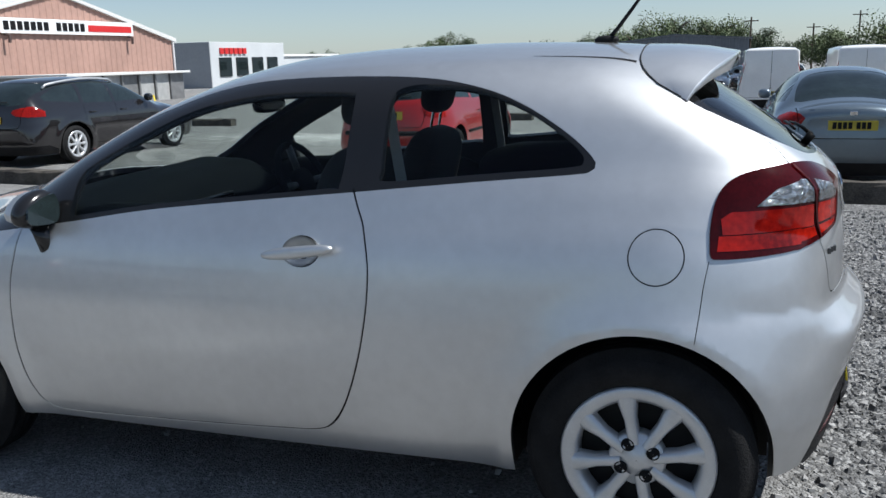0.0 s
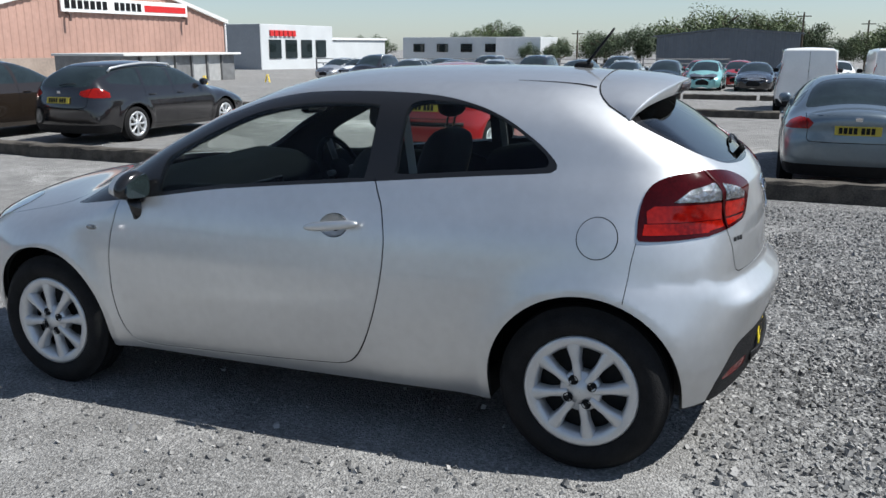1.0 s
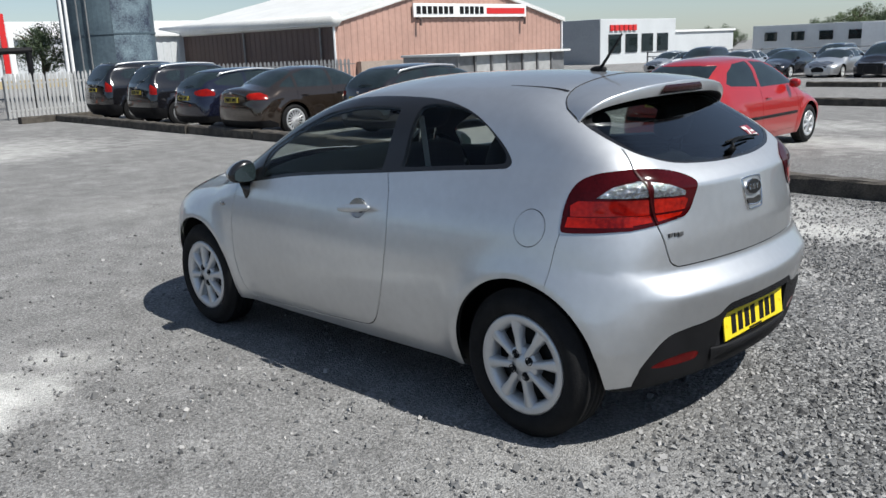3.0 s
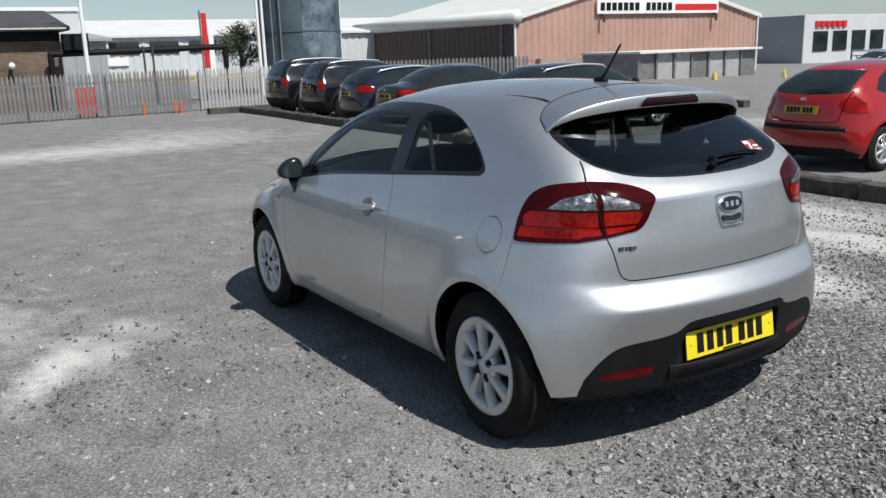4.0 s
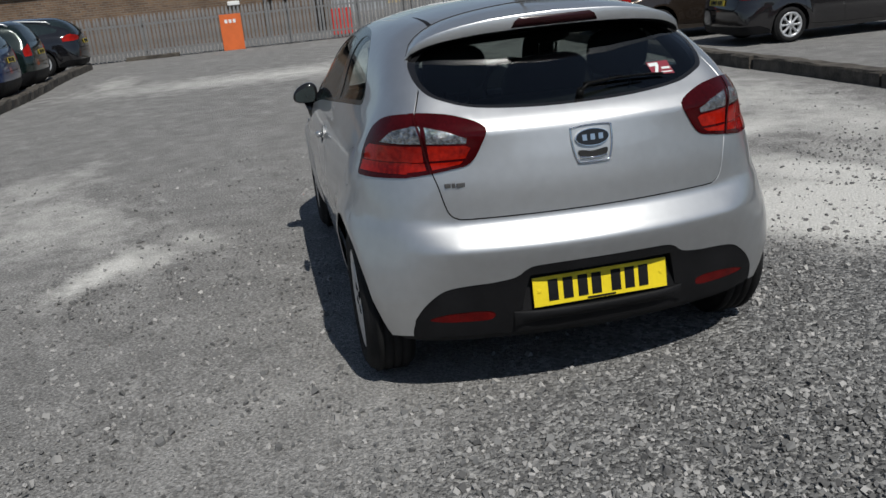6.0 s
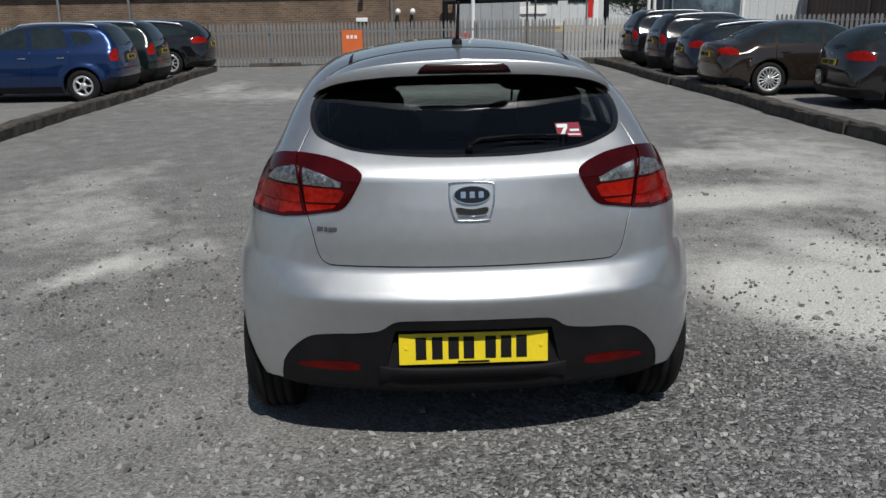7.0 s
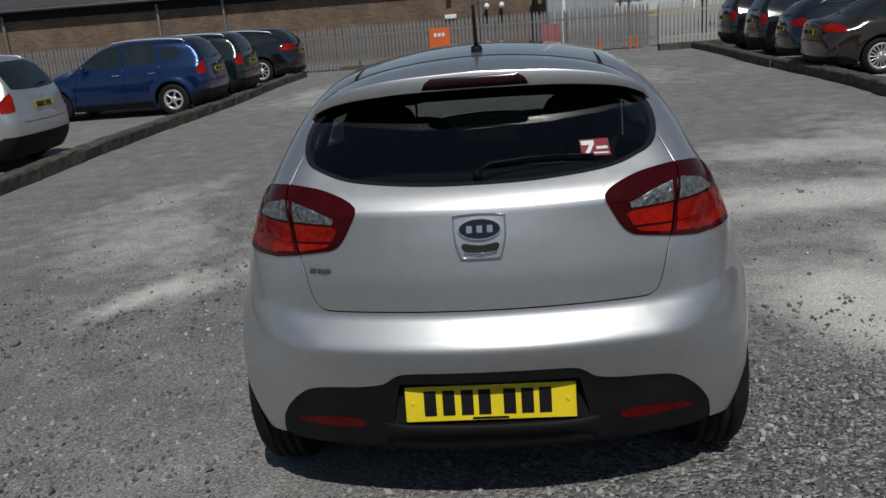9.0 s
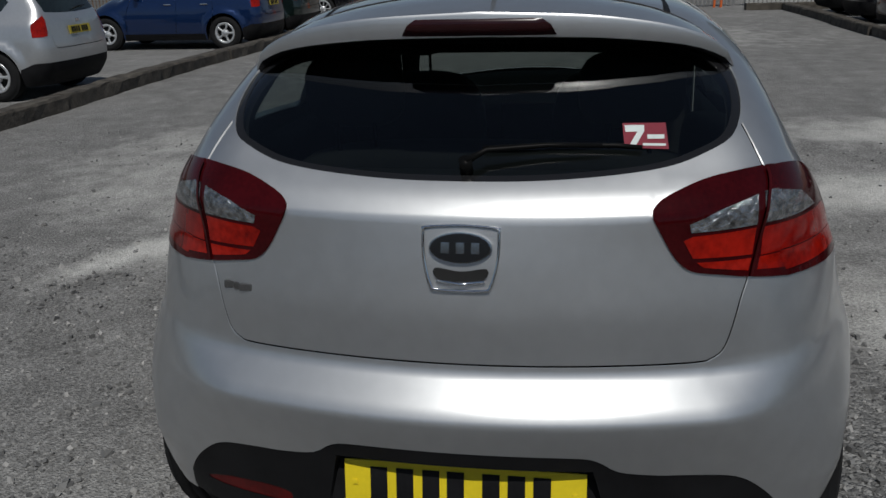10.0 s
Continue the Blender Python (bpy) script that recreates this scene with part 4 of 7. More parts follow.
    MAROON = material("sticker_maroon", (0.20, 0.02, 0.035), 0.5, vary=0.1)
    PALE = material("sticker_pale", (0.62, 0.68, 0.66), 0.5, vary=0.08)
    glass_patch("sticker_base", [(0.316, 1.131), (0.404, 1.128), (0.400, 1.172), (0.312, 1.172)], -0.002, MAROON, "maroon sticker")
    glass_patch("digit_bar", [(0.318, 1.157), (0.356, 1.157), (0.356, 1.168), (0.316, 1.168)], -0.0012, PALE, "pale figure seven")
    glass_patch("digit_stroke", [(0.324, 1.133), (0.338, 1.133), (0.356, 1.158), (0.343, 1.158)], -0.0010, PALE)
    glass_patch("text_bar", [(0.362, 1.145), (0.396, 1.145), (0.396, 1.152), (0.362, 1.152)], -0.0012, PALE)
    glass_patch("text_bar", [(0.352, 1.134), (0.398, 1.133), (0.398, 1.137), (0.352, 1.138)], -0.0012, PALE)
    # rear wiper
    wp = new("rear_wiper")
    wp.parent = car
    g = lambda y, z, o: tuple(on_glass(y, z, o))
    part("wiper_pivot", tube([g(0.0, 1.096, -0.01), g(0.0, 1.096, 0.026)], 0.014, 14), WIPER, wp, "", True)
    part("wiper_arm", tube([g(0.0, 1.096, 0.022), g(0.04, 1.114, 0.024), g(0.16, 1.124, 0.020), g(0.27, 1.126, 0.014)], [0.008, 0.006, 0.005, 0.004], 8), WIPER, wp, "", True)
    part("wiper_blade", tube([g(0.03, 1.126, 0.006), g(0.16, 1.132, 0.007), g(0.30, 1.130, 0.007), g(0.35, 1.127, 0.006)], 0.005, 6), WIPER, wp, "", True)
    # cabin
    def seat(name, x, y, w, rear=False):
        s = new(name)
        s.parent = car
        s.matrix_basis = pose(x, y, 0.30)
        bm = bmesh.new()
        pillow(bm, -0.26, 0.26, -w / 2, w / 2, 0.12, 0.30, 4, 10)
        part("seat_cushion", bm, INTERIOR, s, "", True)
        bm = bmesh.new()
        pillow(bm, -0.075, 0.075, -w / 2, w / 2, 0.0, 0.62 if not rear else 0.54, 4, 12, pose(0.24, 0, 0.24, 0, 17, 0))
        part("seat_back", bm, INTERIOR, s, "", True)
        for hy in ((0,) if not rear else (-w * 0.3, w * 0.3)):
            bm = bmesh.new()
            hz = 0.68 if not rear else 0.58
            pillow(bm, -0.05, 0.05, hy - 0.13, hy + 0.13, hz, hz + 0.19, 3.2, 10, pose(0.24, 0, 0.24, 0, 14, 0))
            part("headrest", bm, INTERIOR, s, "", True)
            for o in (-0.05, 0.05):
                st_ = bmesh.new()
                add_tube(st_, [Vector((0.39, hy + o, 0.80 if not rear else 0.70)), Vector((0.42, hy + o, 0.93 if not rear else 0.82))], 0.006, 6)
                part("headrest_post", st_, CHROME if not rear else DASH, s)
        return s

    seat("front_seat", -1.38, 0.37, 0.50)
    seat("front_seat", -1.38, -0.37, 0.50)
    seat("rear_seat", -0.42, 0.0, 1.16, True)
    bm = bmesh.new()
    prof = [(-2.38, 0.91), (-2.30, 0.985), (-2.10, 1.02), (-1.93, 1.01), (-1.86, 0.96), (-1.85, 0.80), (-1.92, 0.62), (-2.02, 0.45)]
    rows = []
    for y in np.linspace(-0.70, 0.70, 21):
        hump = 0.030 * math.exp(-(((y - 0.37) / 0.18) ** 2))
        edge_in = 0.05 * max(0, abs(y) - 0.5)
        rows.append([bm.verts.new((x + edge_in, y, z + (hump if -2.2 < x < -1.84 and z > 0.85 else 0) - (0.15 * (abs(y) / 0.7) ** 2.5 if z > 0.9 else 0))) for x, z in prof])
    for p, q in zip(rows, rows[1:]):
        for i in range(len(p) - 1):
            bm.faces.new((p[i], p[i + 1], q[i + 1], q[i]))
    bmesh.ops.recalc_face_normals(bm, faces=bm.faces)
    part("dashboard", bm, DASH, car, "dark grey moulded dashboard", True)
    part("centre_console", box(-1.95, -1.0, -0.11, 0.11, 0.28, 0.62, 0.03), DASH, car)
    cs = bmesh.new()
    add_box(cs, -1.875, -1.845, -0.14, 0.14, 0.66, 0.90, 0.01)
    part("centre_stack", cs, BLACK_GLOSS, car)
    sw = new("steering_wheel")
    sw.parent = car
    sw.matrix_basis = pose(-1.62, 0.37, 0.90, 0, 66, 0)
    bm = bmesh.new()
    add_tube(bm, [(0.185 * math.cos(t), 0.185 * math.sin(t), 0) for t in np.linspace(0, 2 * math.pi, 33)], 0.016, 8, False)
    part("wheel_rim", bm, DASH, sw, "", True)
    bm = bmesh.new()
    pillow(bm, -0.07, 0.07, -0.075, 0.075, -0.035, 0.02, 3, 10)
    part("airbag_boss", bm, DASH, sw, "", True)
    for t in (0, math.pi, -math.pi / 2 + math.pi):
        part("wheel_spoke", tube([(0.06 * math.cos(t + 1.57), 0.06 * math.sin(t + 1.57), -0.01), (0.18 * math.cos(t + 1.57), 0.18 * math.sin(t + 1.57), 0)], 0.016, 6), STEEL, sw, "", True)
    part("steering_column", tube([(-0.0, 0, -0.04), (0.0, 0, -0.26)], 0.045, 10), DASH, sw, "", True)
    bm = bmesh.new()
    pillow(bm, -1.565, -1.535, -0.12, 0.12, 1.235, 1.305, 3, 10)
    part("interior_mirror", bm, BLACK_GLOSS, car, "", True)
    for sg in (-1, 1):
        dp = bmesh.new()
        pillow(dp, -2.0, -0.85, *sorted((sg * 0.66, sg * 0.735)), 0.32, 0.985, 6, 12)
        part("door_trim", dp, DASH, car, "dark door trim panel", True)
        qp = bmesh.new()
        pillow(qp, -0.88, 0.25, *sorted((sg * 0.55, sg * 0.70)), 0.32, 1.045, 6, 12)
        part("quarter_trim", qp, DASH, car, "dark quarter trim panel", True)
        part("seat_belt", prism([(-0.80, 1.28), (-0.765, 1.28), (-0.70, 0.75), (-0.735, 0.75)], sg * 0.585, sg * 0.588, "y"), material("belt_grey", (0.25, 0.25, 0.25), 0.8, vary=0.1), car, "grey seat belt")
    hl = bmesh.new()
    rows = [[hl.verts.new(tuple(p - [0, 0, 0.035])) for p in S.on_top(np.stack([np.full(11, x), np.linspace(-0.50, 0.50, 11)], 1))] for x in np.linspace(-1.45, 0.0, 12)]
    for p, q in zip(rows, rows[1:]):
        for i in range(10):
            hl.faces.new((p[i], q[i], q[i + 1], p[i + 1]))
    part("headlining", hl, LINING, car, "pale grey roof lining", True)
    part("parcel_shelf", box(-0.05, 0.42, -0.50, 0.50, 0.985, 1.0, 0.005), INTERIOR, car)
    return car


build_hatchback()


# ---------------------------------------------------------------- other vehicles
def make_shape(half, height, belt, roof_half, top, rear, front, wheels, axle, **k):
    side = [(0.12, 0.86 * half), (0.22, 0.93 * half), (0.4, 0.985 * half), (0.62, half), (0.78, 0.992 * half), (belt - 0.06, 0.95 * half), (belt + 0.05, 0.89 * half), (height * 0.93, roof_half + 0.03), (height + 0.06, roof_half - 0.07)]
    k.setdefault("k_top", 0.14)
    return Shape(side, top, rear, front, wheels, waist=belt, axle=axle, arch=axle + 0.05, xm=wheels[1] * 0.5, **k)


FRONT = lambda x: [(0.1, x + 0.12), (0.2, x + 0.04), (0.4, x), (0.55, x), (0.66, x + 0.05), (0.78, x + 0.18), (0.95, x + 0.5), (2.2, x + 1.6)]
KINDS = {
    "saloon": dict(
        shape=lambda: make_shape(0.91, 1.43, 0.96, 0.57, [(-3.8, 0.5), (-3.68, 0.66), (-3.45, 0.78), (-2.8, 0.94), (-2.4, 1.0), (-1.95, 1.18), (-1.55, 1.345), (-1.15, 1.42), (-0.65, 1.43), (-0.15, 1.37), (0.25, 1.21), (0.5, 1.085), (0.72, 1.045), (1.0, 1.03), (1.15, 0.97)], [(0.12, 0.80), (0.25, 0.93), (0.4, 0.99), (0.62, 1.0), (0.8, 0.985), (0.98, 0.99), (1.03, 0.95), (1.06, 0.9), (2, 0.9)], FRONT(-3.72), (0.0, -2.81), 0.325, k_rear=0.30, tail=0.18),
        windows=[[(-2.12, 1.0), (-1.72, 1.24), (-1.42, 1.33), (-1.12, 1.36), (-1.08, 0.99)], [(-1.02, 0.99), (-1.04, 1.36), (-0.55, 1.36), (-0.20, 1.27), (-0.16, 1.0)], [(-0.10, 1.0), (-0.13, 1.24), (0.12, 1.12), (0.26, 1.03)]],
        back_top=[(-0.22, 0.0), (-0.20, 0.46), (0.30, 0.60), (0.46, 0.52), (0.50, 0.0)], lamps=[(0.96, 0.80), (0.70, 0.79), (0.55, 0.80), (0.50, 0.87), (0.56, 0.92), (0.75, 0.945), (0.96, 0.95)], lamp_x=0.62, gate=[(0.60, 1.0), (0.57, 0.80), (0.56, 0.66), (0.40, 0.64), (0, 0.64)], z_top=0.97, x_roof=0.955, plate=0.79, tyre=0.325, rim=0.235, bumper=0.36, door_x=(-1.05, -0.13)),
    "estate": dict(
        shape=lambda: make_shape(0.91, 1.48, 0.98, 0.60, [(-3.85, 0.5), (-3.70, 0.66), (-3.45, 0.80), (-2.85, 0.95), (-2.45, 1.01), (-2.0, 1.20), (-1.6, 1.37), (-1.2, 1.45), (-0.6, 1.48), (0.0, 1.465), (0.5, 1.42), (0.75, 1.36), (1.1, 1.2)], [(0.12, 0.85), (0.25, 0.98), (0.4, 1.02), (0.62, 1.03), (0.85, 0.99), (1.0, 0.95), (1.1, 0.88), (1.3, 0.68), (1.42, 0.53), (1.6, 0.3)], FRONT(-3.74), (0.0, -2.70), 0.325, k_rear=0.32, tail=0.2),
        windows=[[(-2.15, 1.02), (-1.78, 1.26), (-1.48, 1.36), (-1.16, 1.39), (-1.12, 1.0)], [(-1.06, 1.0), (-1.08, 1.40), (-0.42, 1.40), (-0.34, 1.02)], [(-0.27, 1.03), (-0.34, 1.40), (0.10, 1.375), (0.42, 1.31), (0.52, 1.22), (0.46, 1.09)]],
        win=[(0, 1.395), (0.45, 1.385), (0.55, 1.34), (0.60, 1.10), (0.52, 1.04), (0, 1.02)], lamps=[(0.98, 0.84), (0.70, 0.84), (0.52, 0.86), (0.44, 0.91), (0.46, 0.96), (0.62, 1.0), (0.98, 1.01)], lamp_x=0.60, gate=[(0.64, 1.03), (0.60, 0.9), (0.58, 0.70), (0.45, 0.66), (0, 0.66)], z_top=1.40, x_roof=0.50, plate=0.80, tyre=0.325, rim=0.23, bumper=0.36, door_x=(-1.09, -0.30), rails=True),
    "hatch": dict(
        shape=lambda: make_shape(0.87, 1.47, 0.95, 0.56, [(-3.45, 0.5), (-3.32, 0.66), (-3.1, 0.80), (-2.75, 0.93), (-2.45, 1.0), (-2.0, 1.22), (-1.65, 1.37), (-1.3, 1.45), (-0.8, 1.47), (-0.3, 1.45), (0.15, 1.39), (0.5, 1.3)], [(0.12, 0.50), (0.25, 0.62), (0.4, 0.67), (0.62, 0.69), (0.85, 0.66), (0.98, 0.62), (1.1, 0.52), (1.25, 0.36), (1.38, 0.20), (1.55, 0.0)], FRONT(-3.36), (0.0, -2.54), 0.31, k_rear=0.36),
        windows=[[(-2.10, 1.0), (-1.78, 1.22), (-1.45, 1.35), (-0.92, 1.39), (-0.86, 1.0)], [(-0.78, 1.01), (-0.82, 1.39), (-0.40, 1.36), (-0.10, 1.24), (0.05, 1.09), (-0.05, 1.05)]],
        win=[(0, 1.37), (0.40, 1.36), (0.50, 1.32), (0.565, 1.12), (0.50, 1.06), (0, 1.035)], lamps=[(0.95, 0.80), (0.66, 0.80), (0.55, 0.83), (0.50, 0.92), (0.52, 0.98), (0.66, 1.03), (0.95, 1.05)], lamp_x=0.34, gate=[(0.60, 1.08), (0.56, 0.95), (0.52, 0.72), (0.42, 0.68), (0, 0.68)], z_top=1.355, x_roof=0.15, plate=0.84, tyre=0.31, rim=0.205, bumper=0.34, door_x=(-0.82,), strip=True),
    "suv": dict(
        shape=lambda: make_shape(0.92, 1.68, 1.06, 0.66, [(-3.55, 0.5), (-3.42, 0.80), (-3.25, 0.98), (-2.8, 1.08), (-2.45, 1.12), (-2.0, 1.36), (-1.7, 1.53), (-1.35, 1.64), (-0.8, 1.68), (-0.2, 1.675), (0.3, 1.645), (0.6, 1.60)], [(0.12, 0.60), (0.28, 0.74), (0.45, 0.82), (0.66, 0.84), (0.9, 0.81), (1.05, 0.785), (1.2, 0.725), (1.4, 0.605), (1.58, 0.49), (1.8, 0.3)], FRONT(-3.45), (0.0, -2.67), 0.345, k_rear=0.17, tail=0.12, k_up=0.10, tail_up=0.10, flare=0.035, lean=0.03, k_top=0.10),
        windows=[[(-2.08, 1.13), (-1.80, 1.36), (-1.55, 1.50), (-1.12, 1.55), (-1.08, 1.12)], [(-1.00, 1.12), (-1.04, 1.56), (-0.40, 1.56), (-0.30, 1.40), (-0.27, 1.14)], [(-0.14, 1.20), (-0.20, 1.48), (0.12, 1.46), (0.26, 1.32), (0.16, 1.20)]],
        win=[(0, 1.575), (0.46, 1.565), (0.55, 1.52), (0.60, 1.22), (0.52, 1.17), (0, 1.15)], lamps=[(0.98, 0.86), (0.76, 0.86), (0.68, 0.90), (0.66, 1.10), (0.70, 1.17), (0.98, 1.18)], lamp_x=0.62, gate=[(0.65, 1.15), (0.63, 0.95), (0.60, 0.74), (0.48, 0.70), (0, 0.70)], z_top=1.57, x_roof=0.40, plate=0.92, tyre=0.345, rim=0.215, bumper=0.52, door_x=(-1.05, -0.24), rails=True),
    "van": dict(
        shape=lambda: make_shape(0.95, 1.95, 1.15, 0.80, [(-3.7, 0.5), (-3.58, 0.85), (-3.4, 1.02), (-3.0, 1.15), (-2.6, 1.40), (-2.2, 1.68), (-1.9, 1.84), (-1.5, 1.93), (-0.6, 1.95), (0.6, 1.95), (1.0, 1.93)], [(0.12, 0.80), (0.28, 0.90), (0.5, 0.93), (1.2, 0.93), (1.75, 0.91), (1.90, 0.89), (2.1, 0.8)], FRONT(-3.62), (0.0, -2.85), 0.33, k_rear=0.07, tail=0.02, k_up=0.06, tail_up=0.02, lean=0.0, k_top=0.07, crown=0.03),
        windows=[[(-2.70, 1.2), (-2.30, 1.52), (-2.05, 1.66), (-1.60, 1.70), (-1.56, 1.18)]],
        lamps=[(1.1, 0.85), (0.88, 0.85), (0.84, 0.88), (0.84, 1.36), (0.88, 1.40), (1.1, 1.40)], lamp_x=0.74, gate=[(0.80, 1.86), (0.82, 1.4), (0.80, 0.55), (0.7, 0.5), (0, 0.5)], z_top=1.84, x_roof=0.84, plate=0.62, tyre=0.33, rim=0.21, bumper=0.44, door_x=(-1.55, -0.6)),
}
DARK_TRIM = BLACK_PLASTIC


def build_car(kind, label, colour_mat, m, scale=0.88, spokes=7, name=None, group="", h=0.075, rim_mat=ALLOY, bumper_mat=None, glass=GLASS_FAR):
    K = KINDS[kind]
    S = K["shape"]()
    wb = S.wheels[1]
    xf = float(S.N(0.5)) + 0.03
    car = thing(name or {"van": "panel_van", "suv": "suv_car"}.get(kind, kind + "_car"), label, "van" if kind == "van" else "car", m @ Matrix.Scale(scale, 4), group)
    sd = lambda o: wrap_side(S, o)
    arch_r = S.arch
    arch = lambda wx: poly(np.concatenate([circle(wx, S.axle + 0.01, arch_r, 40)[:21], [[wx - arch_r, 0.03], [wx + arch_r, 0.03]]]), 0.06)
    reg = [(None, sd(arch(0.0))), (None, sd(arch(wb)))]
    for w in K["windows"]:
        reg.append(("glass", sd(poly(w, 0.06))))
    lz = [p[1] for p in K["lamps"]]
    lx = K["lamp_x"]
    reg.append(("lamp", sd(poly([(lx, min(lz)), (1.6, min(lz)), (1.6, max(lz)), (lx + 0.12, max(lz)), (lx - 0.02, (min(lz) + max(lz)) / 2)], 0.05))))
    b = K["bumper"]
    reg.append(("bumper", sd(poly([(0.36, 0.0), (0.40, b - 0.08), (0.6, b), (1.8, b), (1.8, 0.0)], 0.06))))
    reg.append(("headlamp", sd(poly([(xf, 0.60), (xf + 0.55, 0.80), (xf + 0.52, 0.86), (xf + 0.1, 0.76)], 0.06))))
    if kind == "suv":
        reg.append(("bumper", sd(poly([(wb + arch_r + 0.02, 0.0), (wb + arch_r + 0.03, 0.34), (-arch_r - 0.03, 0.34), (-arch_r - 0.02, 0.0)], 0.06))))
    tb = float(S.waist) + 0.05
    x0 = min(np.linspace(xf, xf + 2.6, 300), key=lambda x: abs(float(S.T(x)) - tb))
    x1 = min(np.linspace(xf, xf + 2.6, 300), key=lambda x: abs(float(S.T(x)) - (float(S.T(wb * 0.35)) - 0.075)))
    wsc = wrap(S.on_top(spline([(x0, 0.0), (x0 + 0.02, 0.35), (x0 + 0.14, 0.64), (x1 - 0.04, 0.53), (x1 + 0.02, 0.3), (x1 + 0.03, 0.0)], False, 0.06)))
    reg.append(("glass", np.concatenate([wsc, [[x1, 1.5], [x0, 1.5]]])))
    if "back_top" in K:
        bt = wrap(S.on_top(spline(K["back_top"], False, 0.06)))
        reg.append(("glass", np.concatenate([bt, [[bt[-1, 0], 1.5], [bt[0, 0], 1.5]]])))
    gaps = []
    for dx in K["door_x"]:
        ln = spline([(dx, S.waist + 0.02), (dx + 0.03, 0.75), (dx - 0.01, 0.5), (dx - 0.03, 0.30)], False, 0.05)
        gaps.append(ribbon(sd(ln), 0.005))
    gaps.append(ribbon(sd(spline([(wb + 0.62, S.waist), (wb + 0.50, 0.72), (wb + 0.47, 0.30)], False, 0.05)), 0.005))
    gaps.append(ribbon(sd(spline([(wb + 0.47, 0.29), (-0.9, 0.29), (-0.42, 0.32)], False, 0.06)), 0.004))
    rr = []
    if "win" in K:
        wn_ = K["win"] + [(-a, z) for a, z in K["win"][-2:0:-1]]
        rr.append(("glass", spline(wn_, True, 0.04)))
    lm = poly(K["lamps"], 0.04)
    rr += [("lamp", lm), ("lamp", mirrored(lm)), ("bumper", poly([(-1.3, 0), (1.3, 0), (1.3, b), (-1.3, b)], 0.08))]
    gt = spline(K["gate"], False, 0.04)
    rg = [ribbon(np.concatenate([gt, mirrored(gt[:-1])[::-1]]), 0.005)]
    if kind == "van":
        rg.append(ribbon(np.array([[0.0, z] for z in np.linspace(0.52, 1.83, 30)]), 0.006))
    fl, tl = body_sheets(S, 0.20, xf, K["z_top"], K["x_roof"], reg, gaps, rr, rg, h)
    T = lambda k: [(*tl[k], False)] if k in tl else []
    bm_ = bumper_mat or DARK_TRIM
    sheet_object("body_panel", S, both(fl, "body") + T("body"), colour_mat, car, "", 0, 0.01)
    sheet_object("window_glass", S, both(fl, "glass") + T("glass"), glass, car, "dark window glass", -0.004, 0.0)
    sheet_object("lower_bumper", S, both(fl, "bumper") + T("bumper"), bm_, car, "", -0.003, 0.01)
    for flip in (False, True):
        sg = -1 if flip else 1
        p, t = tl["lamp"]
        c = p[t].mean(1)[:, 1]
        sheet_object("tail_lamp", S, [(*fl["lamp"], flip), (p, t[c * sg > 0], False)] if "lamp" in fl else [(p, t[c * sg > 0], False)], RED_LENS, car, "red tail lamp", 0.006, 0.015)
        if "headlamp" in fl:
            sheet_object("headlamp", S, [(*fl["headlamp"], flip)], CLEAR_LENS, car, "clear headlamp", 0.004, 0.01)
    # dark under-tray, closed nose
    ub = bmesh.new()
    hw = float(S.W(0.5))
    add_box(ub, wb + arch_r - 0.02, -arch_r + 0.02, -hw * 0.86, hw * 0.86, 0.20, 0.40)
    add_box(ub, wb - arch_r - 0.35, wb + arch_r, -hw * 0.62, hw * 0.62, 0.24, 0.72)
    add_box(ub, -arch_r, float(S.R(0.3)) - 0.25, -hw * 0.62, hw * 0.62, 0.24, 0.80)
    part("underbody", ub, BLACK_DEEP, car)
    part("grille", box(xf + 0.035, xf + 0.09, -0.42, 0.42, 0.32, 0.62, 0.03), BLACK_PLASTIC, car)
    part("front_bumper", box(xf + 0.05, xf + 0.12, -0.62, 0.62, 0.22, 0.60, 0.05), colour_mat, car)
    for wx in (0.0, wb):
        for sg in (-1, 1):
            wheel(car, "wheel", wx, sg * (hw - 0.125), K["tyre"], K["tyre"], K["rim"], 0.20, sg, spokes, rim_mat, False, 11 * (wx < 0))
    # plate with bars, handles, mirrors, rails, wiper
    pz = K["plate"]
    px = float(S.on_rear([(0, pz)])[0][0])
    sl = float(S.R(pz + 0.05) - S.R(pz - 0.05)) / 0.1
    pl = new("number_plate")
    pl.parent = car
    pl.matrix_basis = pose(px + 0.014, 0, pz, 0, math.degrees(math.atan(sl)), 0)
    part("plate", box(-0.01, 0, -0.26, 0.26, -0.055, 0.055), PLATE_SHADED, pl, "yellow number plate")
    for i in range(7):
        y = (-0.215, -0.160, -0.105, -0.050, 0.035, 0.090, 0.145)[i]
        part("character_bar", box(0.0, 0.003, y, y + 0.042, -0.038, 0.038), BLACK_PLASTIC, pl)
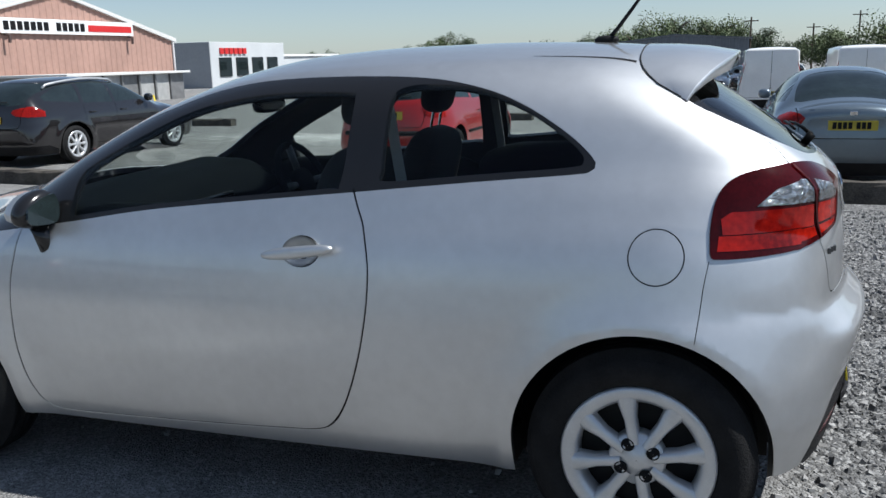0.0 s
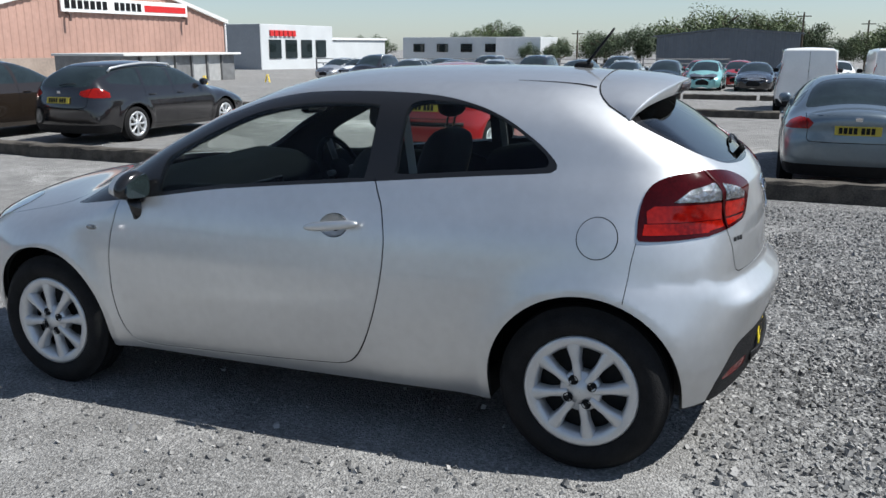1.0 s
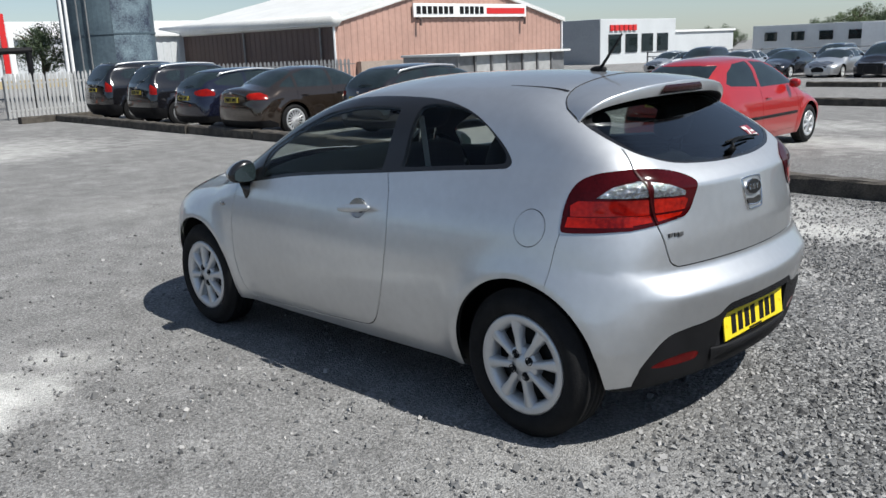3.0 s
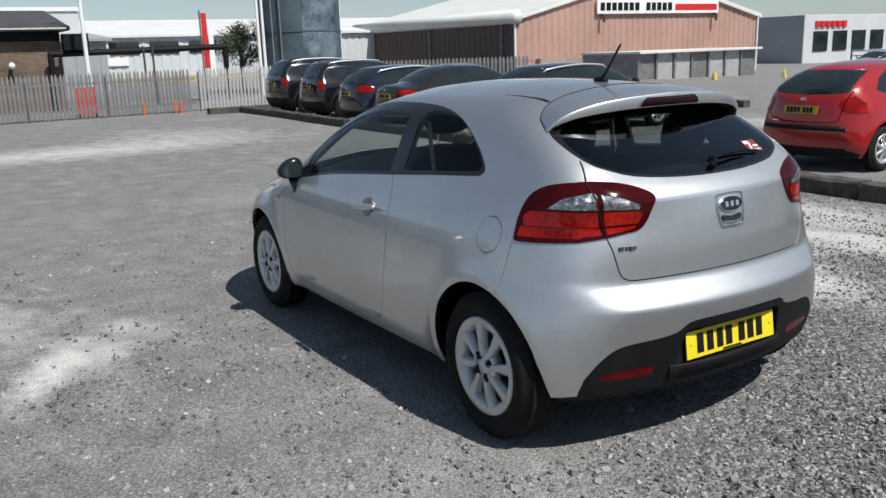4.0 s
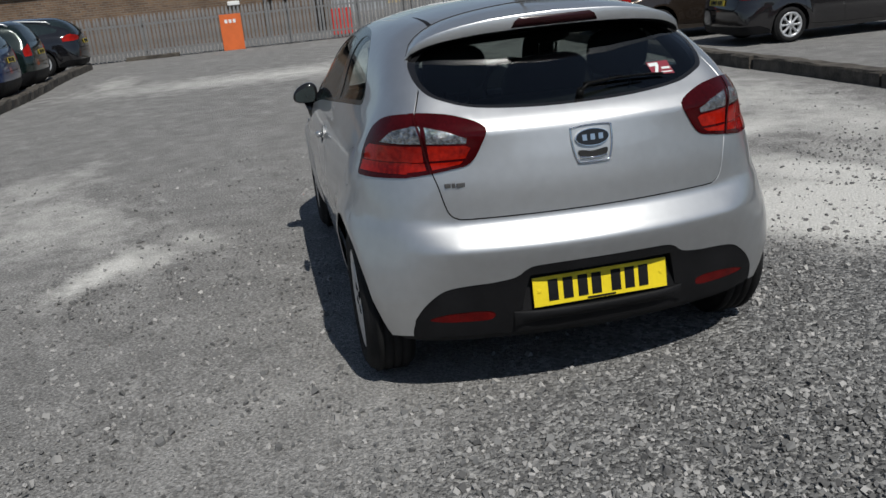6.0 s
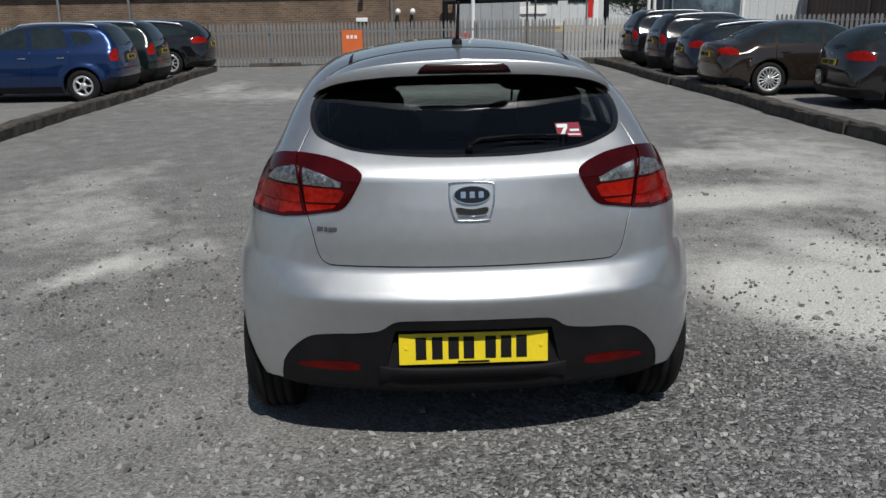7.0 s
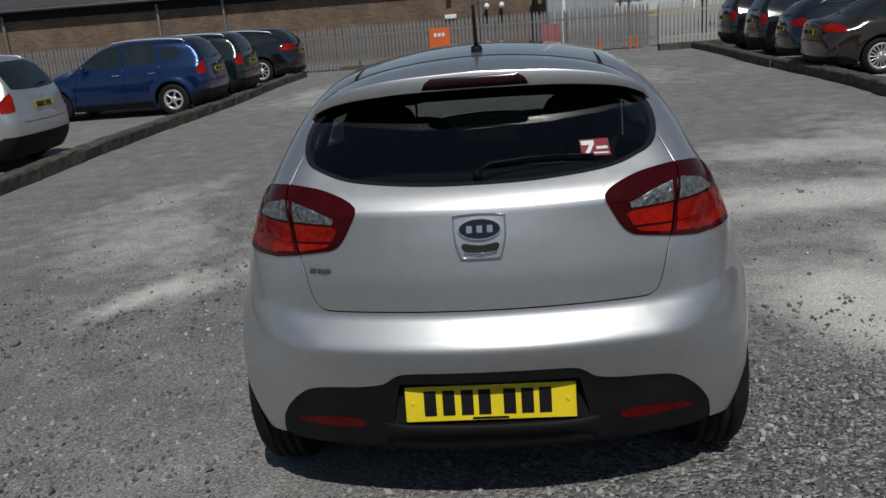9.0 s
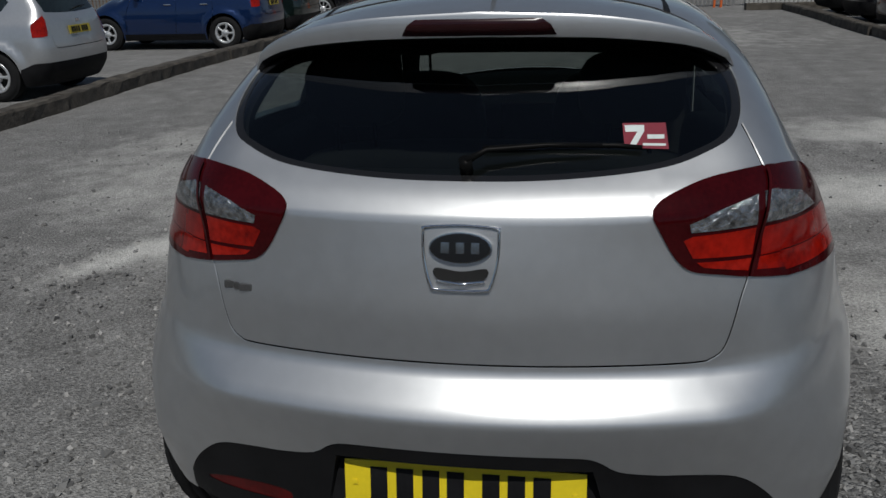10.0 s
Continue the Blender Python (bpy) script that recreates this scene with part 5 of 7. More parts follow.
    for sg in (-1, 1):
        mb = bmesh.new()
        mx = wb + 0.78
        my = float(S.on_side([(mx, S.waist)])[0][1])
        pillow(mb, mx - 0.07, mx + 0.05, *sorted((sg * (my + 0.02), sg * (my + 0.20))), S.waist - 0.01, S.waist + 0.13, 2.6, 8)
        part("door_mirror", mb, colour_mat if kind != "van" else BLACK_PLASTIC, car, "", True)
        for dx in K["door_x"]:
            hb = bmesh.new()
            hx = dx - 0.16
            hy = float(S.on_side([(hx, S.waist - 0.12)])[0][1])
            pillow(hb, hx - 0.09, hx + 0.09, *sorted((sg * (hy + 0.0), sg * (hy + 0.03))), S.waist - 0.135, S.waist - 0.105, 3, 6)
            part("door_handle", hb, CHROME if kind == "suv" else colour_mat, car, "", True)
        if K.get("rails"):
            ry = 0.56 if kind == "suv" else 0.55
            zr = lambda x: float(S.on_top([(x, ry)])[0][2])
            xs = np.linspace(-1.3, 0.25, 7)
            pts = [(xs[0] - 0.08, sg * ry, zr(xs[0] - 0.08))] + [(x, sg * ry, zr(x) + 0.045) for x in xs] + [(xs[-1] + 0.08, sg * ry, zr(xs[-1] + 0.08))]
            part("roof_rail", tube(pts, 0.022, 8), ALLOY, car, "bright roof rail", True)
        if K.get("strip"):
            pts = [tuple(v * [1, sg, 1]) for v in S.on_side([(x, 0.55) for x in np.linspace(-2.0, -0.42, 8)])]
            part("rubbing_strip", tube(pts, 0.022, 6), BLACK_PLASTIC, car, "black rubbing strip", True)
    if K.get("strip"):
        pts = [tuple(v + [0.004, 0, 0]) for v in S.on_rear([(y, 0.60) for y in np.linspace(-0.62, 0.62, 13)])]
        part("bumper_strip", tube(pts, 0.035, 6), BLACK_PLASTIC, car, "black bumper strip", True)
    if "win" in K:
        g = S.on_rear([(0, K["win"][-1][1] + 0.03), (0.18, K["win"][-1][1] + 0.06), (0.34, K["win"][-1][1] + 0.06)])
        part("rear_wiper", tube([tuple(v + [0.02, 0, 0.01]) for v in g], 0.009, 6), BLACK_PLASTIC, car, "", True)
    bd = S.on_rear([(0, pz + (0.14 if kind != "suv" else 0.12))])[0]
    part("badge", box(bd[0] - 0.005, bd[0] + 0.012, -0.04, 0.04, bd[2] - 0.025, bd[2] + 0.025, 0.006), CHROME, car, "plain chrome badge")
    return car


# ---------------------------------------------------------------- ground
def ground_z(x, y):
    """A yard that is nearly level, tips a little under the silver car and falls gently beyond the far row."""
    x, y = np.asarray(x, float), np.asarray(y, float)
    tip = 0.0213 * (x + 1.27) * np.exp(-(((x + 1.27) / 3.2) ** 4) - (y / 2.6) ** 4)
    fall = -0.0145 * np.maximum(y - 8.5, 0) * np.clip((y - 8.5) / 3, 0, 1)
    return tip + np.maximum(fall, -1.25) - 0.0


DUST = [(-1.15, 2.05, 0.95, 0.55, 0.3, 1.2), (-1.9, 2.75, 0.9, 0.4, 0.3, 1.0), (-1.3, 3.7, 0.9, 0.25, 0.3, 0.9), (-3.75, 2.6, 0.5, 1.3, 0.05, 0.95), (-5.7, 3.2, 0.6, 1.4, 0.0, 0.7), (-2.13, -2.26, 0.55, 0.13, -0.43, 1.1), (-2.7, -1.75, 0.5, 0.2, 0.4, 0.4), (-13.4, -1.6, 0.6, 4.5, 0.05, 1.0), (-15.0, 2.0, 1.5, 2.0, 0.1, 0.5), (-15.6, -4.2, 1.4, 0.5, 0.0, 0.5), (-3.6, -2.9, 1.2, 0.7, 0.4, 0.45), (0.2, -3.3, 1.6, 0.5, 0.1, 0.35), (-4.9, -3.4, 1.3, 0.5, -0.3, 0.4), (-2.0, 9.5, 3.0, 0.8, 0.1, 0.6), (-6.5, 12.0, 4.0, 1.0, 0.0, 0.7), (-1.2, 3.6, 1.6, 0.5, 0.2, 0.75), (-1.35, 2.45, 0.6, 0.4, 0.2, 1.3), (-2.6, 4.2, 2.4, 0.7, 0.1, 0.7), (-5.0, 4.1, 2.6, 0.8, 0.0, 0.55), (-2.25, -1.95, 0.35, 0.18, -0.43, 0.6)]


def dust_at(x, y):
    d = np.zeros_like(x)
    for cx, cy, rx, ry, tl, a in DUST:
        c, s = math.cos(tl), math.sin(tl)
        u, v = ((x - cx) * c + (y - cy) * s) / rx, (-(x - cx) * s + (y - cy) * c) / ry
        d = np.maximum(d, a * np.exp(-((u * u + v * v) ** 1.3)))
    return d


def coarse_at(x, y):
    """How far the loose coarse stone covers the packed dust: most on the side away from the aisle's middle."""
    s = np.clip((x * 0.9 + y * 0.75 + 0.4) / 1.2, 0, 1)
    near = np.clip(1.25 - np.hypot(x - 1.0, y - 1.0) / 9, 0, 1)
    back = np.clip((x - 0.6) / 1.2, 0, 1) * 0.65
    return np.maximum(s, back) * near * (1 - 0.75 * dust_at(x, y))


def build_ground():
    ax = np.concatenate([-np.geomspace(420, 12, 26), np.arange(-11.5, 6.01, 0.12), np.geomspace(6.6, 420, 28)])
    ay = np.concatenate([-np.geomspace(420, 7, 26), np.arange(-6.6, 7.01, 0.12), np.geomspace(7.6, 420, 34)])
    X, Y = np.meshgrid(ax, ay)
    Z = ground_z(X, Y)
    near = (np.abs(X + 2) < 9.5) & (np.abs(Y) < 6.8)
    nz = np.array([noise.fractal((x * 0.9, y * 0.9, 0.0), 1.0, 2.0, 4) for x, y in zip(X[near], Y[near])])
    Z[near] += 0.010 * nz
    V = np.stack([X.ravel(), Y.ravel(), Z.ravel()], 1)
    nx, ny = len(ax), len(ay)
    i = np.arange(nx * ny).reshape(ny, nx)
    Q = np.stack([i[:-1, :-1], i[:-1, 1:], i[1:, 1:], i[1:, :-1]], -1).reshape(-1, 4)
    me = bpy.data.meshes.new("ground")
    me.from_pydata(V.tolist(), [], Q.tolist())
    me.polygons.foreach_set("use_smooth", [True] * len(me.polygons))
    at = me.attributes.new("dust", "FLOAT", "POINT")
    at.data.foreach_set("value", dust_at(V[:, 0], V[:, 1]))
    at = me.attributes.new("coarse", "FLOAT", "POINT")
    at.data.foreach_set("value", coarse_at(V[:, 0], V[:, 1]))
    m = bpy.data.materials.new("gravel_yard")
    m.use_nodes = True
    nt, b = m.node_tree, m.node_tree.nodes["Principled BSDF"]
    b.inputs["Roughness"].default_value = 0.95
    b.inputs["Specular IOR Level"].default_value = 0.15
    L, N = nt.links.new, nt.nodes.new
    co = N("ShaderNodeTexCoord")

    def tex(kind, scale, **k):
        t = N(kind)
        t.inputs["Scale"].default_value = scale
        for a, v in k.items():
            t.inputs[a].default_value = v
        L(co.outputs["Object"], t.inputs["Vector"])
        return t

    def math_(op, a, c, d=None):
        n = N("ShaderNodeMath")
        n.operation = op
        for k, v in enumerate((a, c, d)):
            if v is None:
                continue
            if isinstance(v, (int, float)):
                n.inputs[k].default_value = v
            else:
                L(v, n.inputs[k])
        return n.outputs[0]

    def ramp(f, stops):
        r = N("ShaderNodeValToRGB")
        e = r.color_ramp.elements
        while len(e) < len(stops):
            e.new(0.5)
        for q, (p, c) in zip(e, stops):
            q.position, q.color = p, (*c, 1)
        L(f, r.inputs[0])
        return r.outputs[0]

    def mix(f, a, c):
        n = N("ShaderNodeMix")
        n.data_type = "RGBA"
        L(f, n.inputs["Factor"])
        L(a, n.inputs["A"])
        L(c, n.inputs["B"])
        return n.outputs["Result"]

    big, mid, fine = tex("ShaderNodeTexNoise", 0.35, Detail=5.0), tex("ShaderNodeTexNoise", 3.2, Detail=7.0, Roughness=0.65), tex("ShaderNodeTexNoise", 70.0, Detail=4.0)
    cell, cell2 = tex("ShaderNodeTexVoronoi", 52.0), tex("ShaderNodeTexVoronoi", 120.0)
    packed = ramp(math_("MULTIPLY_ADD", fine.outputs["Fac"], 0.68, math_("MULTIPLY", mid.outputs["Fac"], 0.32)), [(0.36, (0.115, 0.113, 0.110)), (0.5, (0.205, 0.202, 0.197)), (0.64, (0.34, 0.335, 0.325))])
    stone = ramp(cell.outputs["Color"], [(0.1, (0.065, 0.065, 0.066)), (0.5, (0.17, 0.17, 0.168)), (0.9, (0.36, 0.358, 0.35))])
    pale = ramp(fine.outputs["Fac"], [(0.3, (0.46, 0.455, 0.43)), (0.7, (0.72, 0.71, 0.68))])
    at1, at2 = N("ShaderNodeAttribute"), N("ShaderNodeAttribute")
    at1.attribute_name, at2.attribute_name = "dust", "coarse"
    edge = math_("MULTIPLY_ADD", mid.outputs["Fac"], 1.6, -0.8)
    cf = math_("MULTIPLY", math_("ADD", at2.outputs["Fac"], math_("MULTIPLY", edge, 0.5)), 1.0)
    cl = N("ShaderNodeClamp")
    L(cf, cl.inputs[0])
    df = N("ShaderNodeClamp")
    L(math_("MULTIPLY_ADD", math_("ADD", math_("MULTIPLY", at1.outputs["Fac"], 1.25), math_("MULTIPLY", edge, 0.75)), 1.0, -0.12), df.inputs[0])
    worn = N("ShaderNodeClamp")
    L(math_("MULTIPLY_ADD", big.outputs["Fac"], 3.2, -1.75), worn.inputs[0])
    c1 = mix(cl.outputs[0], packed, stone)
    c2 = mix(math_("MULTIPLY", worn.outputs[0], 0.28), c1, pale)
    c3 = mix(math_("MULTIPLY", df.outputs[0], 0.95), c2, pale)
    L(c3, b.inputs["Base Color"])
    h1 = math_("MULTIPLY", math_("SUBTRACT", 1.0, cell.outputs["Distance"]), math_("MULTIPLY_ADD", cl.outputs[0], 0.9, 0.12))
    h2 = math_("MULTIPLY_ADD", math_("SUBTRACT", 1.0, cell2.outputs["Distance"]), 0.35, h1)
    h3 = math_("MULTIPLY_ADD", fine.outputs["Fac"], 0.25, h2)
    bu = N("ShaderNodeBump")
    bu.inputs["Strength"].default_value, bu.inputs["Distance"].default_value = 0.95, 0.022
    L(h3, bu.inputs["Height"])
    L(bu.outputs[0], b.inputs["Normal"])
    me.materials.append(m)
    g = tagged(new("ground", me), "grey gravel yard with pale dusty patches", "ground", kind="structure")
    return g


build_ground()


def build_gravel():
    """Loose crushed stones, small and sharp, thick where the yard is coarse."""
    rng = np.random.default_rng(7)
    n = 240000
    x, y = rng.uniform(-5.5, 4.6, n), rng.uniform(-5.2, 5.2, n)
    keep = rng.random(n) < 0.24 * (1 - 0.85 * np.clip(dust_at(x, y), 0, 1)) * np.clip(1.25 - np.hypot(x - 1.0, y + 1.8) / 3.6, 0.08, 1) + 0.72 * coarse_at(x, y) ** 1.2 * np.clip(1.3 - np.hypot(x - 0.8, y - 0.6) / 6.5, 0.12, 1)
    keep &= ~((x > -3.0) & (x < 0.35) & (np.abs(y) < 0.95) & (rng.random(n) < 0.85))
    x, y = x[keep], y[keep]
    n = len(x)
    size = np.clip(rng.lognormal(math.log(0.0074), 0.33, n), 0.0035, 0.017)
    # a plain block with cut corners is enough for a stone
    bv = np.array([(1, 1, 1), (1, 1, -1), (1, -1, 1), (1, -1, -1), (-1, 1, 1), (-1, 1, -1), (-1, -1, 1), (-1, -1, -1)], float) * 0.75
    bf = np.array([(0, 2, 3), (0, 3, 1), (4, 5, 7), (4, 7, 6), (0, 1, 5), (0, 5, 4), (2, 6, 7), (2, 7, 3), (0, 4, 6), (0, 6, 2), (1, 3, 7), (1, 7, 5)])
    k = len(bv)
    p = bv[None] * rng.uniform(0.55, 1.3, (n, k, 1)) * (size[:, None] * np.ones((n, 1)))[:, :, None] * rng.uniform(0.6, 1.3, (n, 1, 3))
    q = rng.normal(size=(n, 4))
    q /= np.linalg.norm(q, axis=1, keepdims=True)
    w, a, b, c = q.T
    R = np.stack([np.stack([1 - 2 * (b * b + c * c), 2 * (a * b - c * w), 2 * (a * c + b * w)], -1), np.stack([2 * (a * b + c * w), 1 - 2 * (a * a + c * c), 2 * (b * c - a * w)], -1), np.stack([2 * (a * c - b * w), 2 * (b * c + a * w), 1 - 2 * (a * a + b * b)], -1)], 1)
    p = np.einsum("nij,nkj->nki", R, p)
    p += np.stack([x, y, ground_z(x, y) + size * 0.25], 1)[:, None]
    V, Fc = p.reshape(-1, 3), (bf[None] + (np.arange(n) * k)[:, None, None]).reshape(-1, 3)
    me = bpy.data.meshes.new("gravel")
    me.vertices.add(len(V))
    me.vertices.foreach_set("co", V.ravel())
    me.loops.add(Fc.size)
    me.loops.foreach_set("vertex_index", Fc.ravel())
    me.polygons.add(len(Fc))
    me.polygons.foreach_set("loop_start", np.arange(0, Fc.size, 3))
    me.polygons.foreach_set("use_smooth", [False] * len(Fc))
    me.update()
    m = bpy.data.materials.new("crushed_stone")
    m.use_nodes = True
    nt, bs = m.node_tree, m.node_tree.nodes["Principled BSDF"]
    bs.inputs["Roughness"].default_value = 0.9
    bs.inputs["Specular IOR Level"].default_value = 0.2
    geo, rp = nt.nodes.new("ShaderNodeNewGeometry"), nt.nodes.new("ShaderNodeValToRGB")
    e = rp.color_ramp.elements
    e[0].color, e[1].color = (0.095, 0.094, 0.094, 1), (0.39, 0.38, 0.368, 1)
    mid_ = e.new(0.6)
    mid_.color = (0.185, 0.185, 0.183, 1)
    nt.links.new(geo.outputs["Random Per Island"], rp.inputs[0])
    nt.links.new(rp.outputs[0], bs.inputs["Base Color"])
    me.materials.append(m)
    tagged(new("gravel", me), "loose crushed grey stones lying on the yard", "gravel", kind="stuff")


build_gravel()

# ---------------------------------------------------------------- timber baulks along the bays
TIMBER = material("old_timber", (0.055, 0.047, 0.040), 0.9, vary=0.5, scale=6, bump=0.8, bump_scale=26, detail_colour=(0.10, 0.088, 0.072))


def baulk(x0, y0, x1, y1, w=0.24, hgt=0.19, label="weathered dark timber baulk lying on the gravel"):
    L = math.hypot(x1 - x0, y1 - y0)
    bm = bmesh.new()
    rng = random.Random(int(x0 * 31 + y0 * 17))
    n = max(4, int(L / 0.18))
    rows = []
    for i in range(n + 1):
        u = L * i / n
        j = lambda s: rng.uniform(-s, s)
        rows.append([bm.verts.new((u, a + j(0.012), b + j(0.010))) for a, b in ((-w / 2, 0.0), (-w / 2, hgt * 0.86), (-w * 0.42, hgt), (w * 0.42, hgt), (w / 2, hgt * 0.86), (w / 2, 0.0))])
    for p, q in zip(rows, rows[1:]):
        for k in range(5):
            bm.faces.new((p[k], p[k + 1], q[k + 1], q[k]))
    bm.faces.new(rows[0][::-1])
    bm.faces.new(rows[-1])
    bmesh.ops.recalc_face_normals(bm, faces=bm.faces)
    ob = part("timber_baulk", bm, TIMBER)
    ob.matrix_basis = pose(x0, y0, float(ground_z((x0 + x1) / 2, (y0 + y1) / 2)) - 0.015, 0, 0, math.degrees(math.atan2(y1 - y0, x1 - x0)))
    return tagged(ob, label, "timber beam", "timber baulks")


for i in range(12):
    xa = -21.6 + i * 2.42
    if xa < -1.2:
        baulk(xa, 5.42 + 0.05 * math.sin(i * 2.1), min(xa + 2.38, -0.42), 5.42 + 0.05 * math.sin(i * 2.1 + 1))
    elif xa > -0.2:
        baulk(xa, 5.75, xa + 2.38, 5.80)
baulk(-0.36, 5.62, 1.9, 5.72, 0.22, 0.21)
for i in range(10):
    xa = -21.2 + i * 2.42
    baulk(xa, -5.66 - 0.06 * math.sin(i * 1.7), xa + 2.38, -5.66 - 0.06 * math.sin(i * 1.7 + 1.2))
baulk(-21.7, 4.4, -21.8, 6.6)
baulk(-23.0, -4.9, -23.0, -3.4, 0.2, 0.12)
for i in range(7):
    baulk(-9.5 + i * 2.5, 17.7 + 0.03 * i, -7.2 + i * 2.5, 17.7 + 0.03 * i)
for i in range(7):
    baulk(-10.5 + i * 2.5, 27.0, -8.1 + i * 2.5, 27.0)
baulk(-14.0, 15.4, -11.9, 15.5)
am = part("amber_reflector", box(-0.03, 0.03, -0.006, 0.006, -0.03, 0.03, 0.004), AMBER)
am.matrix_basis = pose(-0.25, 5.495, 0.13)
tagged(am, "small amber reflector fixed to a timber baulk", "reflector")

# ---------------------------------------------------------------- parked vehicles
BLUE = paint("blue_paint", (0.004, 0.024, 0.095), 0.6, 0.28)
RED = paint("red_paint", (0.34, 0.006, 0.005), 0.1, 0.3)
CHARCOAL = paint("charcoal_paint", (0.024, 0.023, 0.025), 0.5, 0.13)
BRONZE = paint("bronze_paint", (0.048, 0.036, 0.028), 0.6, 0.13)
NAVY = paint("navy_paint", (0.012, 0.014, 0.03), 0.4, 0.13)
BLACK_CAR = paint("black_paint", (0.010, 0.010, 0.012), 0.2, 0.13)
BLUEGREY = paint("blue_grey_paint", (0.15, 0.19, 0.22), 0.65, 0.3)
TEAL = paint("pale_teal_paint", (0.22, 0.48, 0.47), 0.3, 0.3)
DKGREEN = paint("dark_green_paint", (0.009, 0.018, 0.016), 0.4, 0.2)
WHITE_CAR = paint("white_car_paint", (0.75, 0.75, 0.74), 0.0, 0.35)
SILVER_CAR = paint("silver_car_paint", (0.50, 0.51, 0.52), 0.7, 0.33)
RIGHT, LEFT = -90, 90
at = lambda x, y, turn: pose(x, y, float(ground_z(x, y)), 0, 0, turn)
build_car("saloon", "blue-grey saloon car parked behind a timber baulk", BLUEGREY, at(1.24, 7.02, RIGHT), 0.86, 7, group="parked cars", h=0.06)
build_car("hatch", "bright red hatchback car with a black rubbing strip", RED, at(-3.93, 7.2, RIGHT), 0.90, 7, group="parked cars", h=0.055)
build_car("estate", "charcoal grey estate car with roof rails", CHARCOAL, at(-10.2, 7.42, RIGHT), 0.88, 8, group="parked cars", h=0.06)
build_car("saloon", "bronze brown saloon car with multi-spoke wheels", BRONZE, at(-12.65, 6.3, RIGHT), 0.92, 16, group="parked cars", h=0.06)
build_car("estate", "navy blue estate car parked in the row", NAVY, at(-15.1, 6.55, RIGHT), 0.88, 8, group="parked cars")
build_car("suv", "dark maroon-black tall car in the row", BLACK_CAR, at(-17.45, 6.4, RIGHT), 0.86, 6, group="parked cars")
build_car("suv", "black boxy tall car at the row's end", BLACK_CAR, at(-19.85, 6.4, RIGHT), 0.90, 6, group="parked cars")
build_car("suv", "metallic blue tall car with roof rails", BLUE, at(-13.9, -6.3, LEFT), 0.88, 5, group="parked cars", h=0.06)
build_car("suv", "dark green tall car with roof rails", DKGREEN, at(-16.3, -6.3, LEFT), 0.88, 5, group="parked cars")
build_car("estate", "black people carrier with pale tail lamps", BLACK_CAR, at(-20.9, -6.5, LEFT), 0.98, 9, group="parked cars")
build_car("suv", "silver tall car with black lower bumper", SILVER_CAR, at(-7.98, -6.72, LEFT), 0.88, 5, group="parked cars", h=0.06)
build_car("van", "white panel van with closed rear doors", WHITE_CAR, at(0.86, 21.0, RIGHT), 0.86, 6, group="white vans", h=0.1)
build_car("van", "white panel van with closed rear doors", WHITE_CAR, at(3.02, 21.0, RIGHT), 0.86, 6, group="white vans", h=0.1)
build_car("van", "white panel van with closed rear doors", WHITE_CAR, at(5.3, 21.4, RIGHT), 0.86, 6, group="white vans", h=0.1)
far = [
    build_car("hatch", "dark green hatchback car in the far row", DKGREEN, at(-5.0, 38.0, LEFT), 0.9, 6, group="far parked cars", h=0.12),
    build_car("hatch", "pale teal hatchback car in the far row", TEAL, at(-3.2, 38.0, LEFT), 0.9, 6, group="far parked cars", h=0.12),
    build_car("saloon", "black saloon car in the far row", BLACK_CAR, at(-1.1, 38.0, LEFT), 0.88, 6, group="far parked cars", h=0.12),
    build_car("estate", "silver estate car in the far row", SILVER_CAR, at(-6.9, 38.0, LEFT), 0.88, 6, group="far parked cars", h=0.12),
    build_car("suv", "dark tall car in the far row", CHARCOAL, at(-11.2, 38.0, LEFT), 0.9, 6, group="far parked cars", h=0.12),
    build_car("hatch", "white hatchback car in the far row", WHITE_CAR, at(0.9, 43.0, LEFT), 0.9, 6, group="far parked cars", h=0.12),
    build_car("hatch", "red hatchback car in the far row", RED, at(-2.2, 44.0, LEFT), 0.9, 6, group="far parked cars", h=0.12),
]
for k, x, y, t in ((0, -9.0, 38.0, LEFT), (3, -13.4, 38.2, LEFT), (2, -15.6, 38.0, LEFT), (3, -17.8, 37.6, LEFT), (4, -20.2, 38.4, LEFT), (5, -6.0, 44.5, LEFT), (4, -8.4, 44.5, LEFT), (2, -10.8, 44.5, LEFT), (3, -13.0, 45.0, LEFT), (6, -4.2, 45.0, LEFT), (2, 0.2, 45.5, LEFT), (5, 2.6, 47.0, LEFT), (4, -16.5, 46.0, LEFT), (0, -19.5, 46.0, LEFT), (5, -23.5, 43.0, LEFT), (3, -26.0, 45.0, LEFT)):
    o = far[k]
    copy_thing(o, at(x, y, t))


# ---------------------------------------------------------------- fence
GALV = material("galvanised_steel", (0.22, 0.22, 0.22), 0.55, 0.5, vary=0.22, scale=3, bump=0.2, bump_scale=90)
GALV_PALE = material("pale_fence_steel", (0.42, 0.42, 0.41), 0.55, 0.3, vary=0.15, scale=3)


